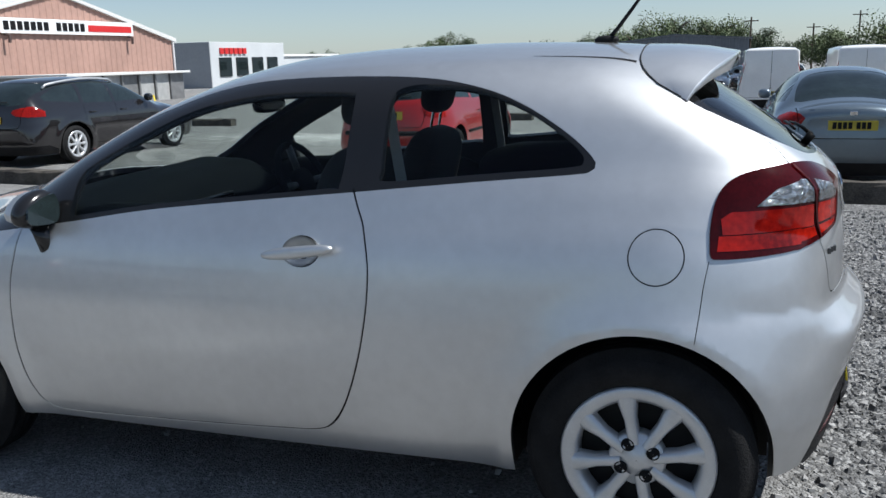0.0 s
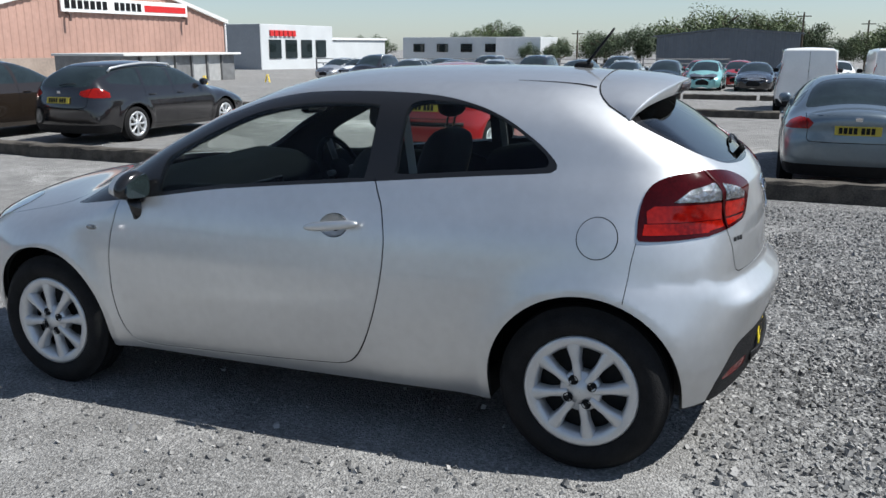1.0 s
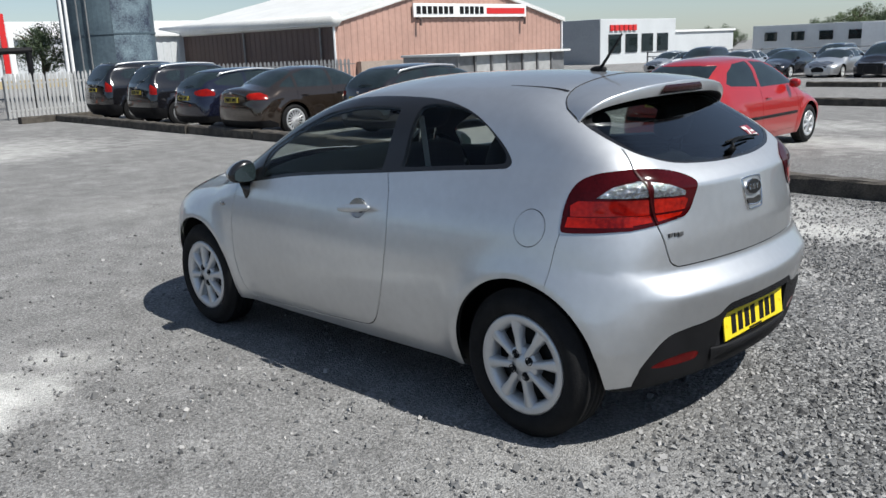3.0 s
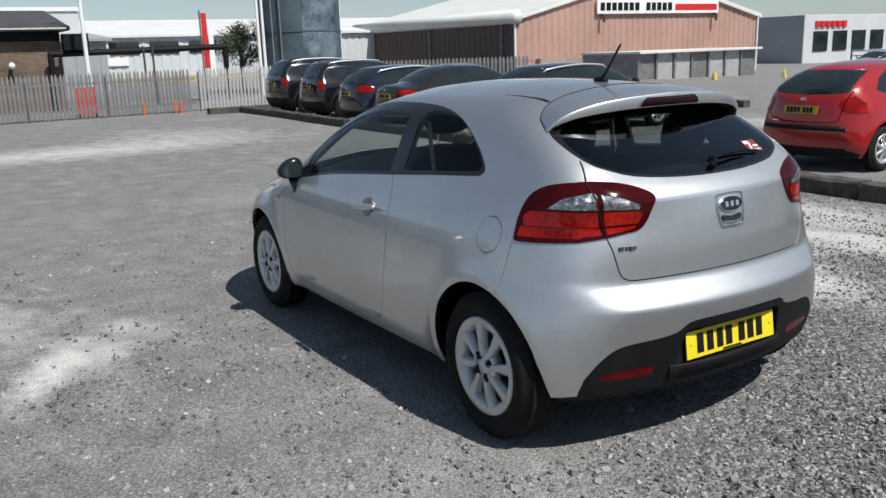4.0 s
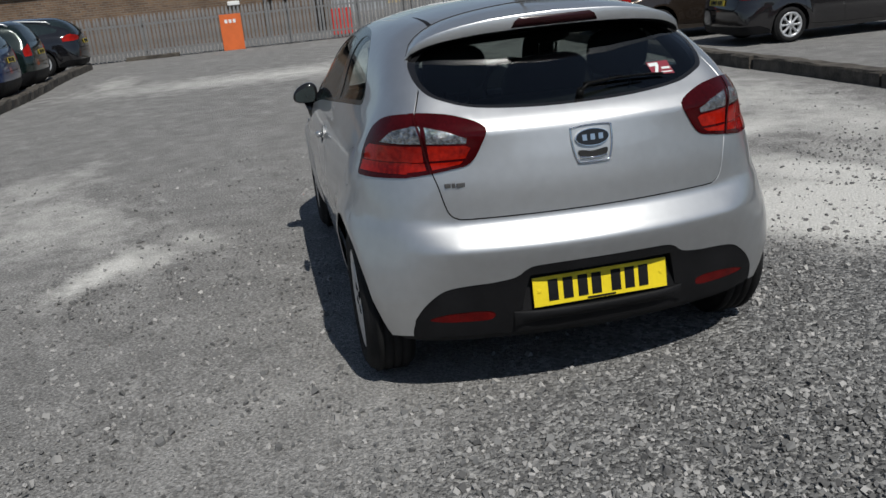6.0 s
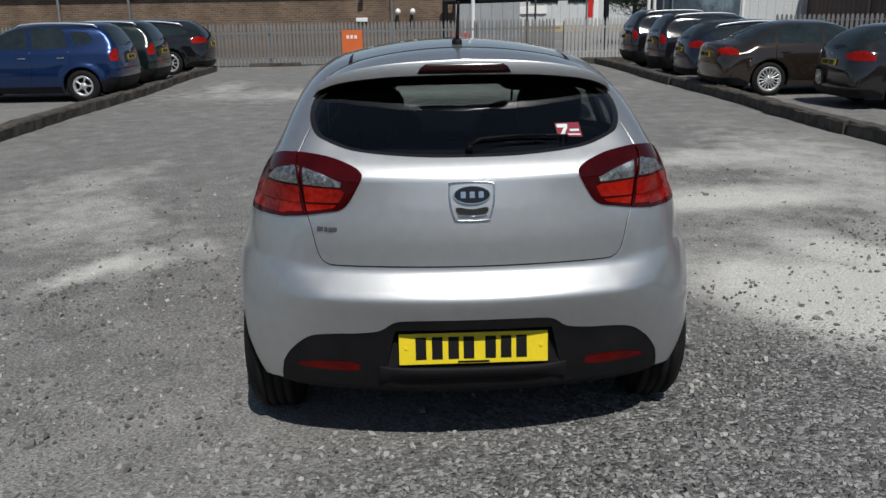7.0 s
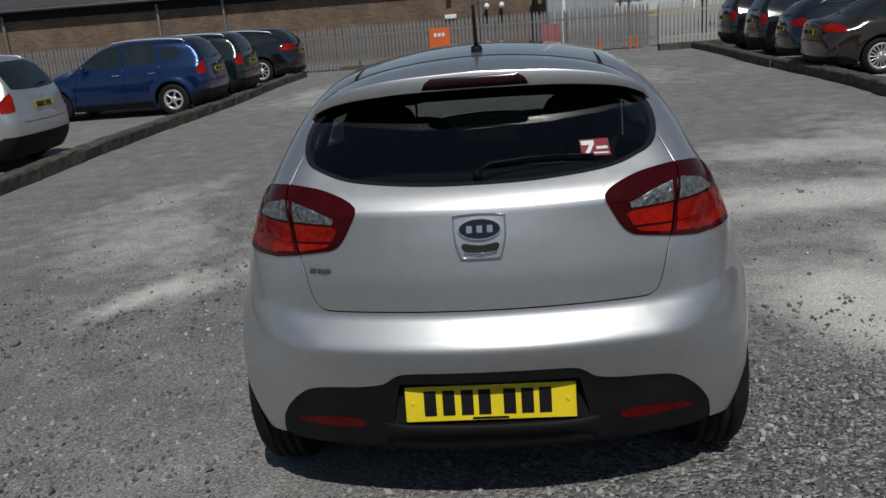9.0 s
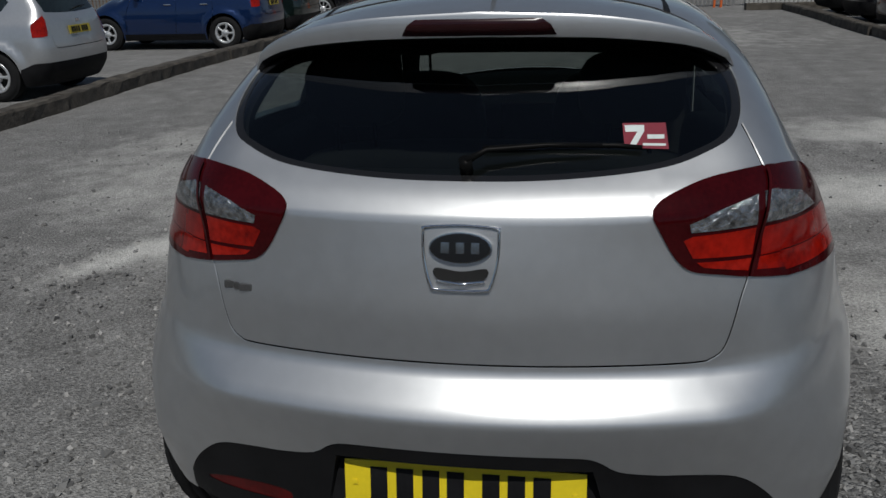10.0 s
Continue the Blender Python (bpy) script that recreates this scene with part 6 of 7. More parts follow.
def palisade(x0, y0, x1, y1, hgt, step, mat, label):
    L = math.hypot(x1 - x0, y1 - y0)
    f = thing("palisade_fence", label, "fence", pose(x0, y0, float(ground_z((x0 + x1) / 2, (y0 + y1) / 2)), 0, 0, math.degrees(math.atan2(y1 - y0, x1 - x0))))
    w = step * 0.62
    pale = prism([(-w / 2, 0.04), (w / 2, 0.04), (w / 2, hgt - 0.10), (w * 0.18, hgt), (-w * 0.18, hgt), (-w / 2, hgt - 0.10)], -0.008, 0.008, "y")
    first = part("pale", pale, mat, f)
    n = int(L / step)
    for i in range(1, n):
        o = new("pale", first.data)
        o.parent = f
        o.matrix_basis = pose(i * step, 0.004 * math.sin(i * 2.3), 0.006 * math.sin(i * 1.3), 0, 0.5 * math.sin(i * 3.1), 0)
    for z in (hgt * 0.2, hgt * 0.78):
        part("rail", box(0, L, 0.010, 0.05, z - 0.025, z + 0.025, 0.004), mat, f)
    for i in range(int(L / 2.1) + 1):
        part("post", box(i * 2.1 - 0.035, i * 2.1 + 0.035, 0.05, 0.11, 0, hgt - 0.08, 0.006), mat, f)
    return f


palisade(-22.3, -19.0, -23.5, 4.6, 1.27, 0.112, GALV, "galvanised steel palisade fence with pointed pales")
palisade(-23.5, 4.75, -24.4, 9.6, 1.27, 0.125, GALV_PALE, "open galvanised palisade gate section")
palisade(-41.0, 19.0, -36.0, 27.2, 1.3, 0.22, GALV, "far galvanised palisade fence")
ORANGE = material("orange_board", (0.62, 0.13, 0.03), 0.6, vary=0.1, scale=4)
ob_ = thing("notice_board", "plain orange board fixed to the steel fence", "sign", pose(-23.24, -2.13, 0.0, 0, 0, 0))
part("board", box(0.10, 0.13, 0.0, 0.62, 0.0, 1.03, 0.006), ORANGE, ob_)
for k in range(3):
    part("text_bar", box(0.13, 0.134, 0.14 + 0.12 * k, 0.22 + 0.12 * k, 0.78, 0.88), WHITE, ob_)
rb = thing("barrier", "red and white plastic barrier standing beyond the fence", "barrier", pose(-24.3, 1.25, 0))
part("barrier_panel", box(-0.05, 0.05, 0, 0.62, 0.06, 0.86, 0.02), material("red_plastic", (0.6, 0.04, 0.03), 0.5, vary=0.15), rb)
for o in (0.05, 0.5):
    part("barrier_foot", box(-0.18, 0.18, o, o + 0.08, 0.0, 0.08, 0.01), BLACK_PLASTIC, rb)
for x, y in ((-23.0, 3.80), (-23.0, 3.98), (-23.0, 2.90)):
    c = thing("bollard", "slim orange marker post on the gravel", "bollard", pose(x, y, 0))
    part("post", tube([(0, 0, 0), (0, 0, 0.34)], 0.035, 8), ORANGE, c)
    part("cap", tube([(0, 0, 0.34), (0, 0, 0.38)], [0.036, 0.02], 8), ORANGE, c)

# ---------------------------------------------------------------- buildings
BRICK = bpy.data.materials.new("brown_brick")
BRICK.use_nodes = True
_nt, _b = BRICK.node_tree, BRICK.node_tree.nodes["Principled BSDF"]
_b.inputs["Roughness"].default_value = 0.9
_bt, _co, _sp, _mp, _ns, _mx = (_nt.nodes.new("ShaderNode" + k) for k in ("TexBrick", "TexCoord", "SeparateXYZ", "CombineXYZ", "TexNoise", "Mix"))
_nt.links.new(_sp.outputs["Y"], _mp.inputs["X"])
_nt.links.new(_sp.outputs["Z"], _mp.inputs["Y"])
_bt.inputs["Scale"].default_value = 1.0
_bt.inputs["Brick Width"].default_value, _bt.inputs["Row Height"].default_value, _bt.inputs["Mortar Size"].default_value = 0.215, 0.075, 0.008
_bt.inputs["Color1"].default_value, _bt.inputs["Color2"].default_value, _bt.inputs["Mortar"].default_value = (0.20, 0.125, 0.075, 1), (0.12, 0.075, 0.05, 1), (0.20, 0.185, 0.16, 1)
_ns.inputs["Scale"].default_value, _ns.inputs["Detail"].default_value = 1.3, 6
_mx.data_type, _mx.blend_type = "RGBA", "MULTIPLY"
_mx.inputs["Factor"].default_value = 0.8
_rp = _nt.nodes.new("ShaderNodeValToRGB")
_rp.color_ramp.elements[0].position, _rp.color_ramp.elements[0].color = 0.3, (0.5, 0.48, 0.46, 1)
_rp.color_ramp.elements[1].position, _rp.color_ramp.elements[1].color = 0.7, (1, 1, 1, 1)
_nt.links.new(_co.outputs["Object"], _sp.inputs[0])
_nt.links.new(_mp.outputs[0], _bt.inputs["Vector"])
_nt.links.new(_co.outputs["Object"], _ns.inputs["Vector"])
_nt.links.new(_ns.outputs["Fac"], _rp.inputs[0])
_nt.links.new(_bt.outputs["Color"], _mx.inputs["A"])
_nt.links.new(_rp.outputs[0], _mx.inputs["B"])
_nt.links.new(_mx.outputs["Result"], _b.inputs["Base Color"])
ROOF_DARK = material("dark_roof_sheet", (0.05, 0.05, 0.052), 0.8, vary=0.3, scale=1.2, bump=0.3, bump_scale=12)
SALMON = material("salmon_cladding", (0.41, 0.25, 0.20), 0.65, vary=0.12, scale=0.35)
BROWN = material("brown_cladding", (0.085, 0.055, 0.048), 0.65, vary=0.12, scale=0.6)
ROOF_PALE = material("pale_roof_sheet", (0.62, 0.62, 0.60), 0.55, vary=0.08, scale=0.5)
GREYWALL = material("grey_cladding", (0.30, 0.315, 0.33), 0.6, vary=0.08, scale=0.4)
PALEWALL = material("pale_grey_cladding", (0.52, 0.54, 0.55), 0.6, vary=0.06, scale=0.4)
SLATE = material("slate_blue_cladding", (0.11, 0.125, 0.145), 0.6, vary=0.1, scale=0.3)
SAND = material("sand_render", (0.42, 0.34, 0.20), 0.8, vary=0.1, scale=0.7)
SIGN_RED = material("sign_red", (0.55, 0.02, 0.02), 0.4, vary=0.06)


def ribbed(bm, p0, p1, z0, z1a, z1b, pitch=0.45, depth=0.035):
    """A ribbed metal wall between two plan points, with a straight top from z1a to z1b."""
    p0, p1 = Vector((*p0, 0)), Vector((*p1, 0))
    d = p1 - p0
    L = d.length
    d.normalize()
    nrm = Vector((d.y, -d.x, 0))
    n = max(1, int(L / pitch))
    pts = []
    for i in range(n):
        for f, o in ((0.0, 0), (0.35, 0), (0.45, depth), (0.85, depth), (0.95, 0)):
            pts.append(((i + f) * L / n, o))
    pts.append((L, 0))
    lo, hi = [], []
    for u, o in pts:
        q = p0 + d * u + nrm * o
        lo.append(bm.verts.new((q.x, q.y, z0)))
        hi.append(bm.verts.new((q.x, q.y, z1a + (z1b - z1a) * u / L)))
    for i in range(len(pts) - 1):
        bm.faces.new((lo[i], lo[i + 1], hi[i + 1], hi[i]))


# brick works building behind the fence
bk = thing("brick_building", "low brown brick building with a dark roof", "building", pose(0, 0, 0))
part("wall", box(-40, -28.6, -46, 1.65, -0.3, 2.62, 0.0), BRICK, bk, "brown brick wall")
# the shadow below the gutter, laid on the wall as a black strip
part("wall_band", box(-28.6, -28.55, -46, 1.65, 2.30, 2.62), BLACK_PLASTIC, bk, "dark eaves band")
part("roof", prism([(-28.2, 2.62), (-28.2, 2.74), (-34.0, 3.55), (-40.4, 2.74), (-40.4, 2.62)], -46.4, 1.95, "y"), ROOF_DARK, bk, "dark grey roof")
part("gutter", tube([(-28.18, -46, 2.66), (-28.18, 1.9, 2.66)], 0.06, 6), STEEL, bk)
for y in (-0.68, -10.05, -12.53, -18.5, -24):
    part("downpipe", tube([(-28.5, y, 0), (-28.5, y, 2.5)], 0.055, 8), GALV, bk)
for y, z in ((-1.74, 2.25), (-0.45, 1.60), (0.08, 1.60)):
    lp = new("wall_lamp")
    lp.parent = bk
    part("lamp_head", tube([(-28.5, y, z), (-28.3, y, z - 0.05), (-28.22, y, z - 0.12)], [0.05, 0.10, 0.09], 10), WHITE, lp, "white round wall lamp", True)
    part("lamp_stem", tube([(-28.55, y, z - 0.45), (-28.52, y, z)], 0.02, 6), STEEL, lp)
part("alarm_box", box(-28.6, -28.48, -1.98, -1.56, 1.20, 1.34, 0.02), WHITE, bk, "white and red alarm box")
part("wall_cabinet", box(-28.6, -28.45, -12.4, -11.6, 0.2, 1.3, 0.02), STEEL, bk)

# dark pipe gantry with a red and white banner
gn = thing("pipe_gantry", "black steel gantry over the yard entrance", "gantry", pose(0, 0, 0))
part("beam", tube([(-28.2, 1.2, 1.86), (-28.2, 7.2, 1.96)], 0.11, 10), BLACK_PLASTIC, gn)
for y in (1.25, 7.1):
    part("upright", tube([(-28.2, y, 0), (-28.2, y, 1.9)], 0.10, 10), BLACK_PLASTIC, gn)
part("control_box", box(-28.45, -27.95, 1.66, 2.45, 1.97, 2.50, 0.02), BLACK_PLASTIC, gn, "dark box on the beam")
for y in (4.2, 4.5):
    part("pole", tube([(-28.1, y, 0), (-28.1, y, 2.05)], 0.035, 8), STEEL, gn)
bn = thing("banner", "tall red and white banner on a pole", "banner", pose(-29.5, 6.65, 0))
part("pole", tube([(0, 0, 0), (0, 0, 3.3)], 0.035, 8), GALV, bn)
part("red_cloth", box(-0.02, 0.02, 0.05, 0.24, 1.2, 3.2), SIGN_RED, bn, "red cloth")
part("white_cloth", box(-0.02, 0.02, 0.27, 0.45, 0.9, 2.9), WHITE, bn, "white cloth")

# silo with flaking paint
SILO = material("silo_paint", (0.056, 0.088, 0.108), 0.6, vary=0.4, scale=0.7, second=(0.040, 0.062, 0.080), detail_colour=(0.078, 0.116, 0.138), bump=0.2, bump_scale=20)
FLAKE = material("flaked_paint", (0.10, 0.14, 0.17), 0.7, vary=0.9, scale=1.5, second=(0.014, 0.02, 0.045), detail_colour=(0.17, 0.235, 0.265))
sl_ = thing("silo", "tall dark blue silo with flaking paint", "silo", pose(-32.7, 11.86, 0) @ Matrix.Diagonal((1.08, 1.08, 1.0, 1.0)))
part("shell", lathe([(1.66, -0.2), (1.66, 2.5), (1.69, 2.5), (1.69, 2.56), (1.66, 2.56), (1.66, 5.0), (1.69, 5.0), (1.69, 5.06), (1.66, 5.06), (1.66, 8.0), (0.5, 9.2), (0.01, 9.3)], 64, "z"), SILO, sl_)
fk = bmesh.new()
rows = []
for i in range(15):
    th = math.radians(-18 + i * 4.2)
    rows.append([fk.verts.new((1.672 * math.cos(th), 1.672 * math.sin(th), z)) for z in np.linspace(1.15, 4.6, 14)])
for p, q in zip(rows, rows[1:]):
    for k in range(13):
        fk.faces.new((p[k], q[k], q[k + 1], p[k + 1]))
part("flaked_patch", fk, FLAKE, sl_, "pale flaking paint patch", True)
for k in range(2):
    part("ladder_rail", tube([(1.2 + 0.05 * k, -1.25 - 0.35 * k, 0), (1.2 + 0.05 * k, -1.25 - 0.35 * k, 8)], 0.03, 6), GALV, sl_)
for y, x in ((2.16, -27.0), (9.55, -31.4), (9.9, -31.8), (13.9, -33.6), (14.4, -34.0)):
    p_ = thing("lamp_post", "slim pale steel lamp post", "lamp post", pose(x, y, 0))
    part("pole", tube([(0, 0, 0), (0, 0, 6.5)], [0.075, 0.05], 8), WHITE, p_)
    part("lamp_arm", tube([(0, 0, 6.4), (0.5, 0.1, 6.6)], 0.03, 6), GALV, p_)

# pale sheds beyond the entrance
def shed(name, label, x0, x1, y0, y1, z0, ze, zr, wall, roof, band=None):
    """A low-pitched shed with its ridge along y."""
    s = thing(name, label, "building")
    for a, b, u, v in (((x1, y0), (x1, y1), ze, ze), ((x0, y1), (x0, y0), ze, ze), ((x0, y0), ((x0 + x1) / 2, y0), ze, zr), (((x0 + x1) / 2, y0), (x1, y0), zr, ze), ((x1, y1), ((x0 + x1) / 2, y1), ze, zr), (((x0 + x1) / 2, y1), (x0, y1), zr, ze)):
        w = bmesh.new()
        ribbed(w, a, b, z0, u, v, 0.6)
        part("wall", w, wall, s)
    xm_ = (x0 + x1) / 2
    part("roof", prism([(x0 - 0.3, ze), (xm_, zr + 0.02), (x1 + 0.3, ze), (x1 + 0.3, ze + 0.14), (xm_, zr + 0.18), (x0 - 0.3, ze + 0.14)], y0 - 0.3, y1 + 0.3, "y"), roof, s)
    if band:
        part("lower_wall", box(x1 - 0.1, x1 + 0.06, y0, y1, z0, z0 + 1.4), band, s)
    return s


w1 = shed("white_warehouse", "long pale warehouse with a low roof", -80, -57, 5.5, 40, -1.0, 3.0, 4.4, PALEWALL, ROOF_PALE, SAND)
for k in range(3):
    part("window", box(-56.98, -56.9, 8.5 + k * 2.6, 10.4 + k * 2.6, 1.9, 2.7, 0.0), GLASS_FAR, w1)
part("light_panel", box(-56.95, -56.85, 7.2, 9.6, 1.2, 1.7), WHITE, w1)
shed("grey_warehouse", "grey steel warehouse behind the entrance", -70, -46, 2.6, 6.3, -0.5, 2.6, 3.4, GREYWALL, GREYWALL)
shed("distant_warehouse", "long white distant warehouse roof", -120, -85, -60, 20, -1, 4.2, 5.6, PALEWALL, ROOF_PALE)

pb = thing("white_building", "tall plain white building behind the brick works", "building")
part("wall", box(-60, -51, -34, 5.9, -0.5, 4.4), PALEWALL, pb)
part("parapet", box(-60.1, -50.9, -34.1, 6.0, 4.4, 4.62), WHITE, pb)

# salmon clad workshop: gable faces the yard, long brown side wall
sb = thing("workshop_building", "salmon clad workshop building with a pale roof and sign board", "building")
gy0, gy1, gx, gl, ez, rz_ = 28.0, 49.5, -38.8, -60.0, 3.15, 5.75
w = bmesh.new()
ym = (gy0 + gy1) / 2
ribbed(w, (gx, gy0), (gx, ym), -0.8, ez, rz_, 0.5)
ribbed(w, (gx, ym), (gx, gy1), -0.8, rz_, ez, 0.5)
part("gable_wall", w, SALMON, sb, "ribbed salmon gable")
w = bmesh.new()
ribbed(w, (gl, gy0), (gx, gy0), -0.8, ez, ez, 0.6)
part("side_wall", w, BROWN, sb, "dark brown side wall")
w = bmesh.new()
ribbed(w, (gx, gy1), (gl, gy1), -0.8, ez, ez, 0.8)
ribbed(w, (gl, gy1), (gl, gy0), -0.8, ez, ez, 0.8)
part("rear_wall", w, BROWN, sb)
rf = prism([(gy0 - 0.35, ez - 0.12), (gy0 - 0.35, ez + 0.16), (gy0 + 0.25, ez + 0.42), (ym, rz_ + 0.22), (gy1 + 0.3, ez + 0.2), (gy1 + 0.3, ez - 0.1), (ym, rz_ + 0.02)], gl - 0.3, gx + 0.22, "x")
part("roof", rf, ROOF_PALE, sb, "pale sheet roof with rounded eaves")
part("eave_roll", tube([(gl - 0.2, gy0 - 0.02, ez + 0.16), (gx + 0.26, gy0 - 0.02, ez + 0.16)], 0.40, 14), ROOF_PALE, sb, "pale rounded eaves sheet", True)
for a, b in (((gx + 0.12, gy0 - 0.1, ez + 0.1), (gx + 0.12, ym, rz_ + 0.12)), ((gx + 0.12, ym, rz_ + 0.12), (gx + 0.12, gy1 + 0.1, ez + 0.1))):
    part("verge_trim", tube([a, b], 0.11, 8), WHITE, sb)
for x in (-58.5, -48.5, -40.0):
    part("downpipe", tube([(x, gy0 - 0.15, -0.5), (x, gy0 - 0.15, ez)], 0.06, 8), GALV, sb)
part("corner_trim", tube([(gx + 0.04, gy0 - 0.04, -0.8), (gx + 0.04, gy0 - 0.04, ez)], 0.07, 6), WHITE, sb)
part("downpipe", tube([(gx + 0.12, gy1, -0.8), (gx + 0.12, gy1, ez)], 0.07, 6), WHITE, sb)
sg_ = new("sign_board")
sg_.parent = sb
part("panel", box(gx + 0.12, gx + 0.24, 34.2, 45.2, 3.42, 4.28, 0.02), WHITE, sg_, "white sign panel")
part("red_field", box(gx + 0.24, gx + 0.26, 41.0, 45.0, 3.62, 4.02), SIGN_RED, sg_, "red fading stripe")
for k in range(13):
    if k != 7:
        part("letter_bar", box(gx + 0.24, gx + 0.27, 34.45 + k * 0.49, 34.80 + k * 0.49, 3.62, 4.10), BLACK_PLASTIC, sg_)
for y in (34.6, 44.8):
    part("bracket", tube([(gx + 0.1, y, 3.4), (gx + 0.45, y, 3.3), (gx + 0.42, y, 2.9)], 0.09, 8), BROWN, sg_)
part("low_wall", box(gx + 0.05, gx + 0.5, 29.5, 47.5, -0.8, 0.85), material("pale_block", (0.30, 0.24, 0.20), 0.85, vary=0.2, scale=0.7), sb)

# added plain wall, never in view: closes the yard behind the walk, darkens tailgate reflections
part("wall_east", box(24.0, 24.3, -60, 60, -0.2, 3.4), BRICK)
tagged(bpy.data.objects["wall_east"], "plain brown brick boundary wall", "wall", kind="structure")

# lean-to store of grey panels
ls = thing("panel_store", "grey panelled lean-to store with a pale roof", "shed")
part("shed_roof", box(-34.6, -29.9, 29.4, 39.0, 1.02, 1.14, 0.02), ROOF_PALE, ls)
for k in range(7):
    part("panel", box(-30.35, -30.25, 29.6 + k * 1.33, 30.8 + k * 1.33, -0.6, 1.02, 0.01), GALV_PALE if k % 3 else GALV, ls)
    part("post", box(-30.3, -30.15, 29.5 + k * 1.33, 29.62 + k * 1.33, -0.6, 1.05), GALV, ls)
part("end_panel", box(-34.5, -30.3, 29.5, 29.6, -0.6, 1.02), GALV, ls)

YELLOW = material("yellow_plastic", (0.75, 0.55, 0.02), 0.5, vary=0.1, scale=5)
for x, y in ((-26.4, 31.0), (-25.7, 35.4)):
    cb = thing("caution_board", "small yellow folding caution board on the ground", "sign", pose(x, y, float(ground_z(x, y)), 0, 0, 20), "caution boards")
    for sgn in (-1, 1):
        b_ = prism([(-0.12, 0.0), (0.12, 0.0), (0.08, 0.42), (-0.08, 0.42)], -0.01, 0.01, "x")
        bmesh.ops.transform(b_, matrix=pose(sgn * 0.11, 0, 0, 0, -sgn * 10, 0), verts=b_.verts)
        part("leaf", b_, YELLOW, cb)

# car showroom far behind
nb_ = thing("showroom_building", "pale grey flat-roofed showroom with a red sign", "building")
part("front_wall", box(-62, -50, 70.6, 85.2, -1.3, 3.65, 0.05), PALEWALL, nb_)
part("side_cladding", box(-62, -50.0, 70.5, 70.62, -1.3, 3.6), GREYWALL, nb_)
for k in range(4):
    part("window", box(-50.05, -49.9, 72.0 + k * 3.1, 74.2 + k * 3.1, 0.2, 2.1), GLASS_FAR, nb_)
for k in range(6):
    part("letter_bar", box(-50.0, -49.85, 72.2 + k * 0.85, 72.8 + k * 0.85, 2.45, 3.05), SIGN_RED, nb_)
part("long_wing", box(-60, -50.5, 85.2, 100, -1.3, 2.15, 0.05), PALEWALL, nb_)
part("wing_roof_edge", box(-60.2, -50.3, 85.2, 100.2, 2.15, 2.4), WHITE, nb_)
of = thing("office_building", "long white office building with dark windows", "building")
part("wall", box(-46, -28, 96, 104, -1.3, 2.5, 0.05), PALEWALL, of)
part("white_end", box(-33.5, -27.9, 95.85, 96.0, -1.0, 2.45), WHITE, of)
for k in range(4):
    part("window", box(-44.5 + k * 3.2, -43.0 + k * 3.2, 95.9, 96.05, 0.7, 1.7), GLASS_FAR, of)
gs = thing("slate_shed", "long slate blue steel shed with a shallow gable", "building")
w = bmesh.new()
ribbed(w, (-13.2, 88.0), (-6.5, 88.0), -1.3, 2.35, 3.1, 0.8)
ribbed(w, (-6.5, 88.0), (0.6, 88.0), -1.3, 3.1, 2.6, 0.8)
part("wall", w, SLATE, gs)
part("roof", prism([(-13.6, 2.35), (-6.5, 3.12), (0.9, 2.6), (0.9, 2.72), (-6.5, 3.26), (-13.6, 2.48)], 87.8, 104, "y"), SLATE, gs)
lw = thing("boundary_fence", "low post and rail boundary fence", "fence")
for k in range(16):
    part("post", box(-29 + k * 1.7, -28.92 + k * 1.7, 46 + k * 0.5, 46.08 + k * 0.5, -0.7, 0.75), GALV, lw)
for z in (0.05, 0.4, 0.68):
    part("rail", tube([(-29, 46, z), (-3.5, 53.5, z)], 0.035, 6), GALV, lw)

# ---------------------------------------------------------------- trees
LEAF = material("leaf_green", (0.085, 0.115, 0.045), 0.7, vary=0.55, scale=0.8)
LEAF2 = material("leaf_dark", (0.058, 0.085, 0.040), 0.7, vary=0.55, scale=0.8)
BARK = material("bark", (0.09, 0.07, 0.05), 0.95, vary=0.4, scale=3, bump=0.6, bump_scale=20)


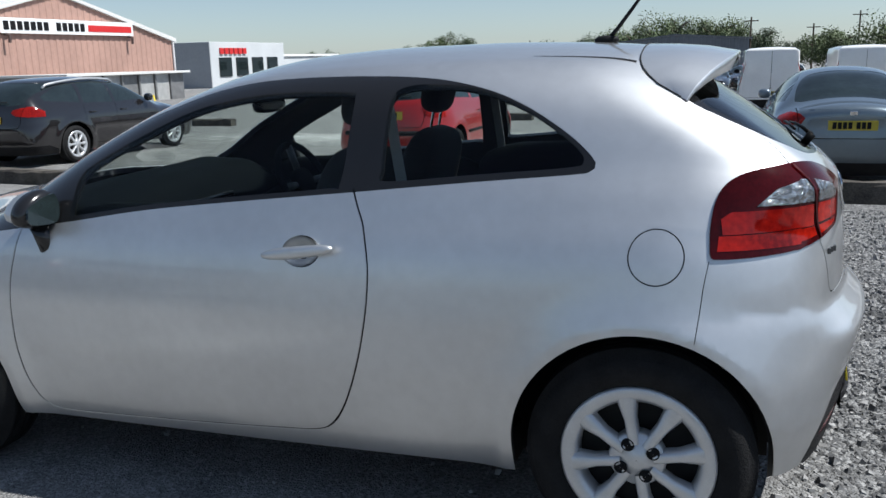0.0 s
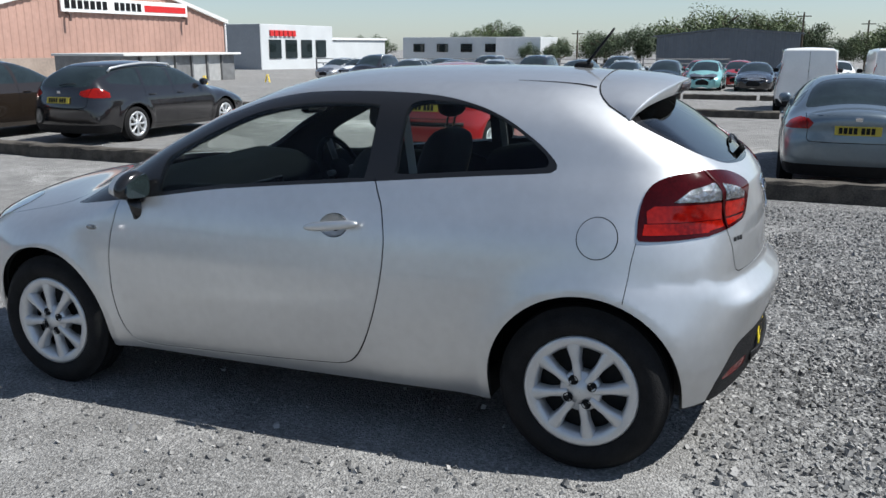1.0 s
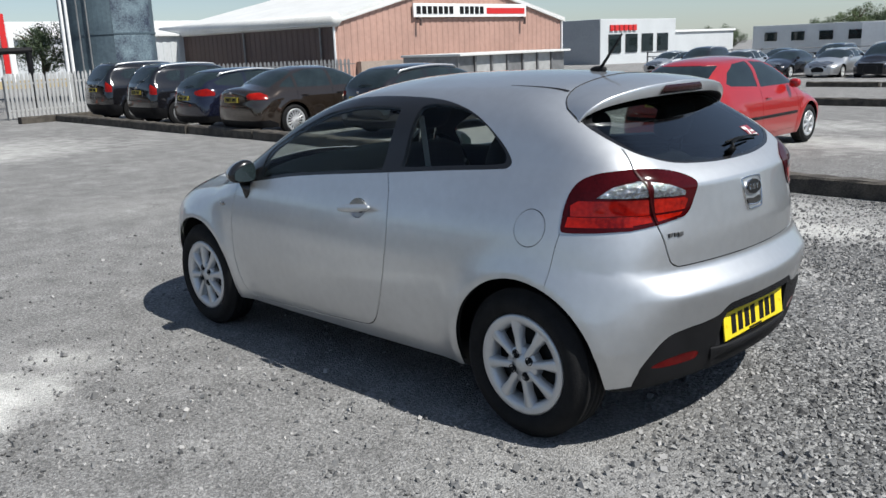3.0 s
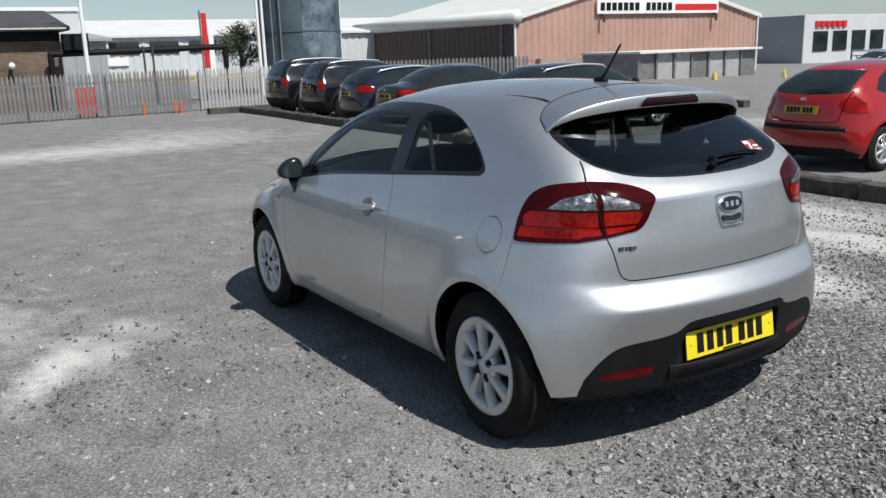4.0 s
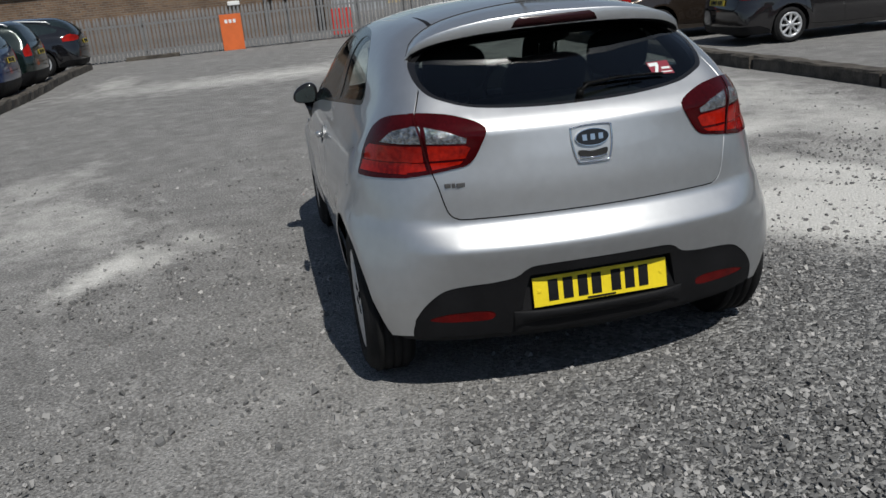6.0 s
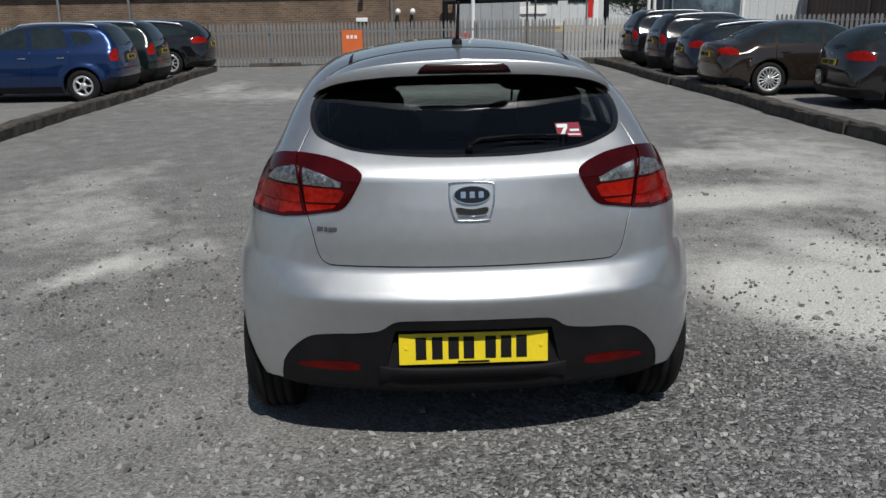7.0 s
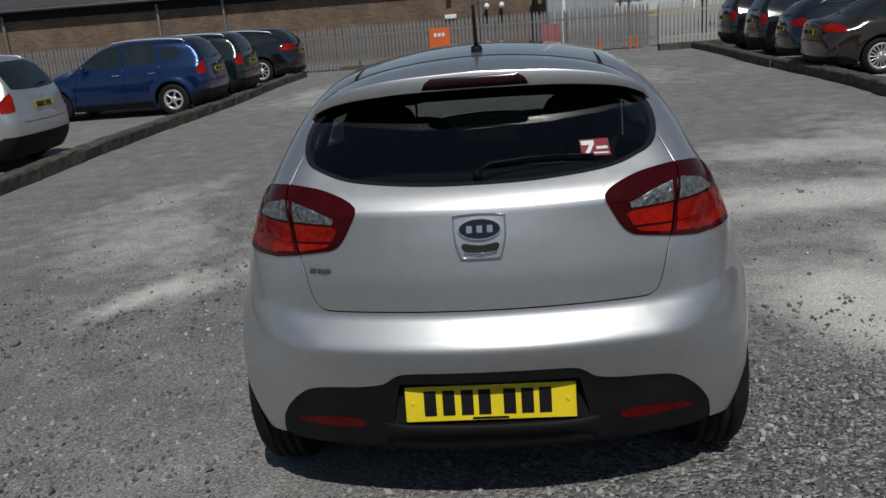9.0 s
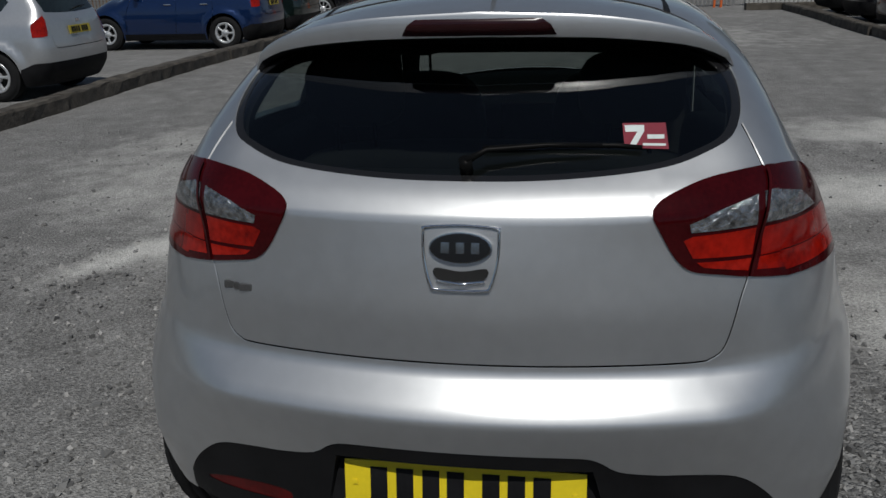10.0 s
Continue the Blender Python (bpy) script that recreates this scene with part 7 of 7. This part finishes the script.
def tree(x, y, hgt, width, seed, mat=LEAF, slim=False, count=9000):
    rng = np.random.default_rng(seed)
    gz = float(ground_z(x, y))
    t = thing("tree", "broad leafy green tree in the distance" if not slim else "tall slim green tree in the distance", "tree", pose(x, y, gz), "distant trees")
    tr = bmesh.new()
    add_tube(tr, [(0, 0, -0.2), (0.05, 0, hgt * 0.3), (-0.05, 0.05, hgt * 0.6), (0, 0, hgt * 0.85)], [width * 0.05, width * 0.04, width * 0.025, 0.02], 8)
    part("trunk", tr, BARK, t)
    for k in range(6):
        a = k * 1.05 + rng.uniform(0, 0.5)
        part("limb", tube([(0, 0, hgt * (0.3 + 0.07 * k)), (0.25 * width * math.cos(a), 0.25 * width * math.sin(a), hgt * (0.45 + 0.07 * k)), (0.36 * width * math.cos(a), 0.36 * width * math.sin(a), hgt * (0.58 + 0.05 * k))], [width * 0.02, width * 0.012, 0.01], 5), BARK, t)
    nb = 26
    c = rng.normal(size=(nb, 3))
    c /= np.linalg.norm(c, axis=1, keepdims=True)
    c *= rng.uniform(0.25, 0.85, (nb, 1)) * [width / 2, width / 2, hgt * 0.33]
    c[:, 2] += hgt * 0.62
    r = rng.uniform(0.10, 0.21, nb) * width
    pick = rng.integers(0, nb, count)
    d = rng.normal(size=(count, 3))
    d /= np.linalg.norm(d, axis=1, keepdims=True)
    p = c[pick] + d * (r[pick] * rng.uniform(0.55, 1.08, count))[:, None]
    s = width * rng.uniform(0.007, 0.017, count)
    u = rng.normal(size=(count, 3))
    u /= np.linalg.norm(u, axis=1, keepdims=True)
    v = np.cross(u, d)
    v /= np.maximum(np.linalg.norm(v, axis=1, keepdims=True), 1e-6)
    q = np.stack([p - u * s[:, None], p + v * s[:, None] * 0.7, p + u * s[:, None], p - v * s[:, None] * 0.7], 1).reshape(-1, 3)
    me = bpy.data.meshes.new("crown")
    me.from_pydata(q.tolist(), [], np.arange(count * 4).reshape(-1, 4).tolist())
    me.materials.append(mat)
    cr = new("crown", me)
    cr.parent = t
    return t


for i, (x, y, hh, ww, m_) in enumerate(((-12.5, 104, 6.2, 9.5, LEAF), (-8.0, 106, 7.6, 9.0, LEAF), (-3.2, 108, 7.0, 8.5, LEAF), (-17.2, 101, 4.8, 6.5, LEAF2), (-21, 100, 4.4, 6, LEAF2), (1.8, 110, 5.9, 6.5, LEAF2), (9.0, 96, 4.6, 8.5, LEAF), (15.0, 90, 5.4, 9.5, LEAF), (21.0, 84, 6.4, 11, LEAF), (28.0, 80, 7.5, 11, LEAF2), (-27.0, 101, 3.7, 5, LEAF2), (-37.5, 106, 6.4, 6.0, LEAF), (-35.0, 107, 6.2, 5.0, LEAF2), (-43.0, 108, 4.6, 5.5, LEAF2), (-53.0, 104, 4.2, 5.0, LEAF2), (-58.0, 108, 4.1, 5.0, LEAF2), (-31.0, 112, 4.0, 5, LEAF2), (-29.0, 94.5, 3.2, 3.2, LEAF2), (-26.5, 95, 3.0, 3.0, LEAF2), (-15.0, 112, 5.0, 7, LEAF2), (-24, 108, 4.0, 7, LEAF), (5.5, 104, 3.6, 6, LEAF2))):
    tree(x, y, hh, ww, 40 + i, m_)
tree(-34.6, 9.8, 3.5, 2.6, 90, LEAF2, count=9000)
for x, y, z in ((0.7, 92, 6.0), (7.2, 100, 5.4), (-24.0, 98, 4.5), (-40.0, 112, 4.8), (11.5, 98, 6.5)):
    u = thing("utility_pole", "wooden utility pole with a cross arm", "pole", pose(x, y, float(ground_z(x, y))))
    part("pole", tube([(0, 0, 0), (0, 0, z)], [0.11, 0.08], 8), BARK, u)
    part("cross_arm", box(-0.7, 0.7, -0.05, 0.05, z - 0.45, z - 0.35), BARK, u)
# scattered small stones and bits that stand out on the yard
for x, y, s in ((-0.78, 1.9, 0.022), (-2.55, -3.1, 0.02), (-3.9, 2.4, 0.025), (-4.6, -2.2, 0.035), (0.9, -1.9, 0.035), (0.4, 2.3, 0.02), (-1.3, -2.7, 0.03), (1.6, 0.9, 0.03), (-5.9, 6.6, 0.08)):
    b_ = bmesh.new()
    bmesh.ops.create_icosphere(b_, subdivisions=2, radius=s)
    for v in b_.verts:
        v.co *= 1 + 0.35 * noise.noise(v.co * 22 + Vector((x, y, 0)))
        v.co.z *= 0.65
    o = part("stone", b_, material("loose_stone", (0.17, 0.165, 0.16), 0.9, vary=0.4, scale=16, bump=0.5, bump_scale=70))
    o.matrix_basis = pose(x, y, float(ground_z(x, y)) + s * 0.4)
    tagged(o, "single grey stone lying on the gravel", "stone", "loose stones")
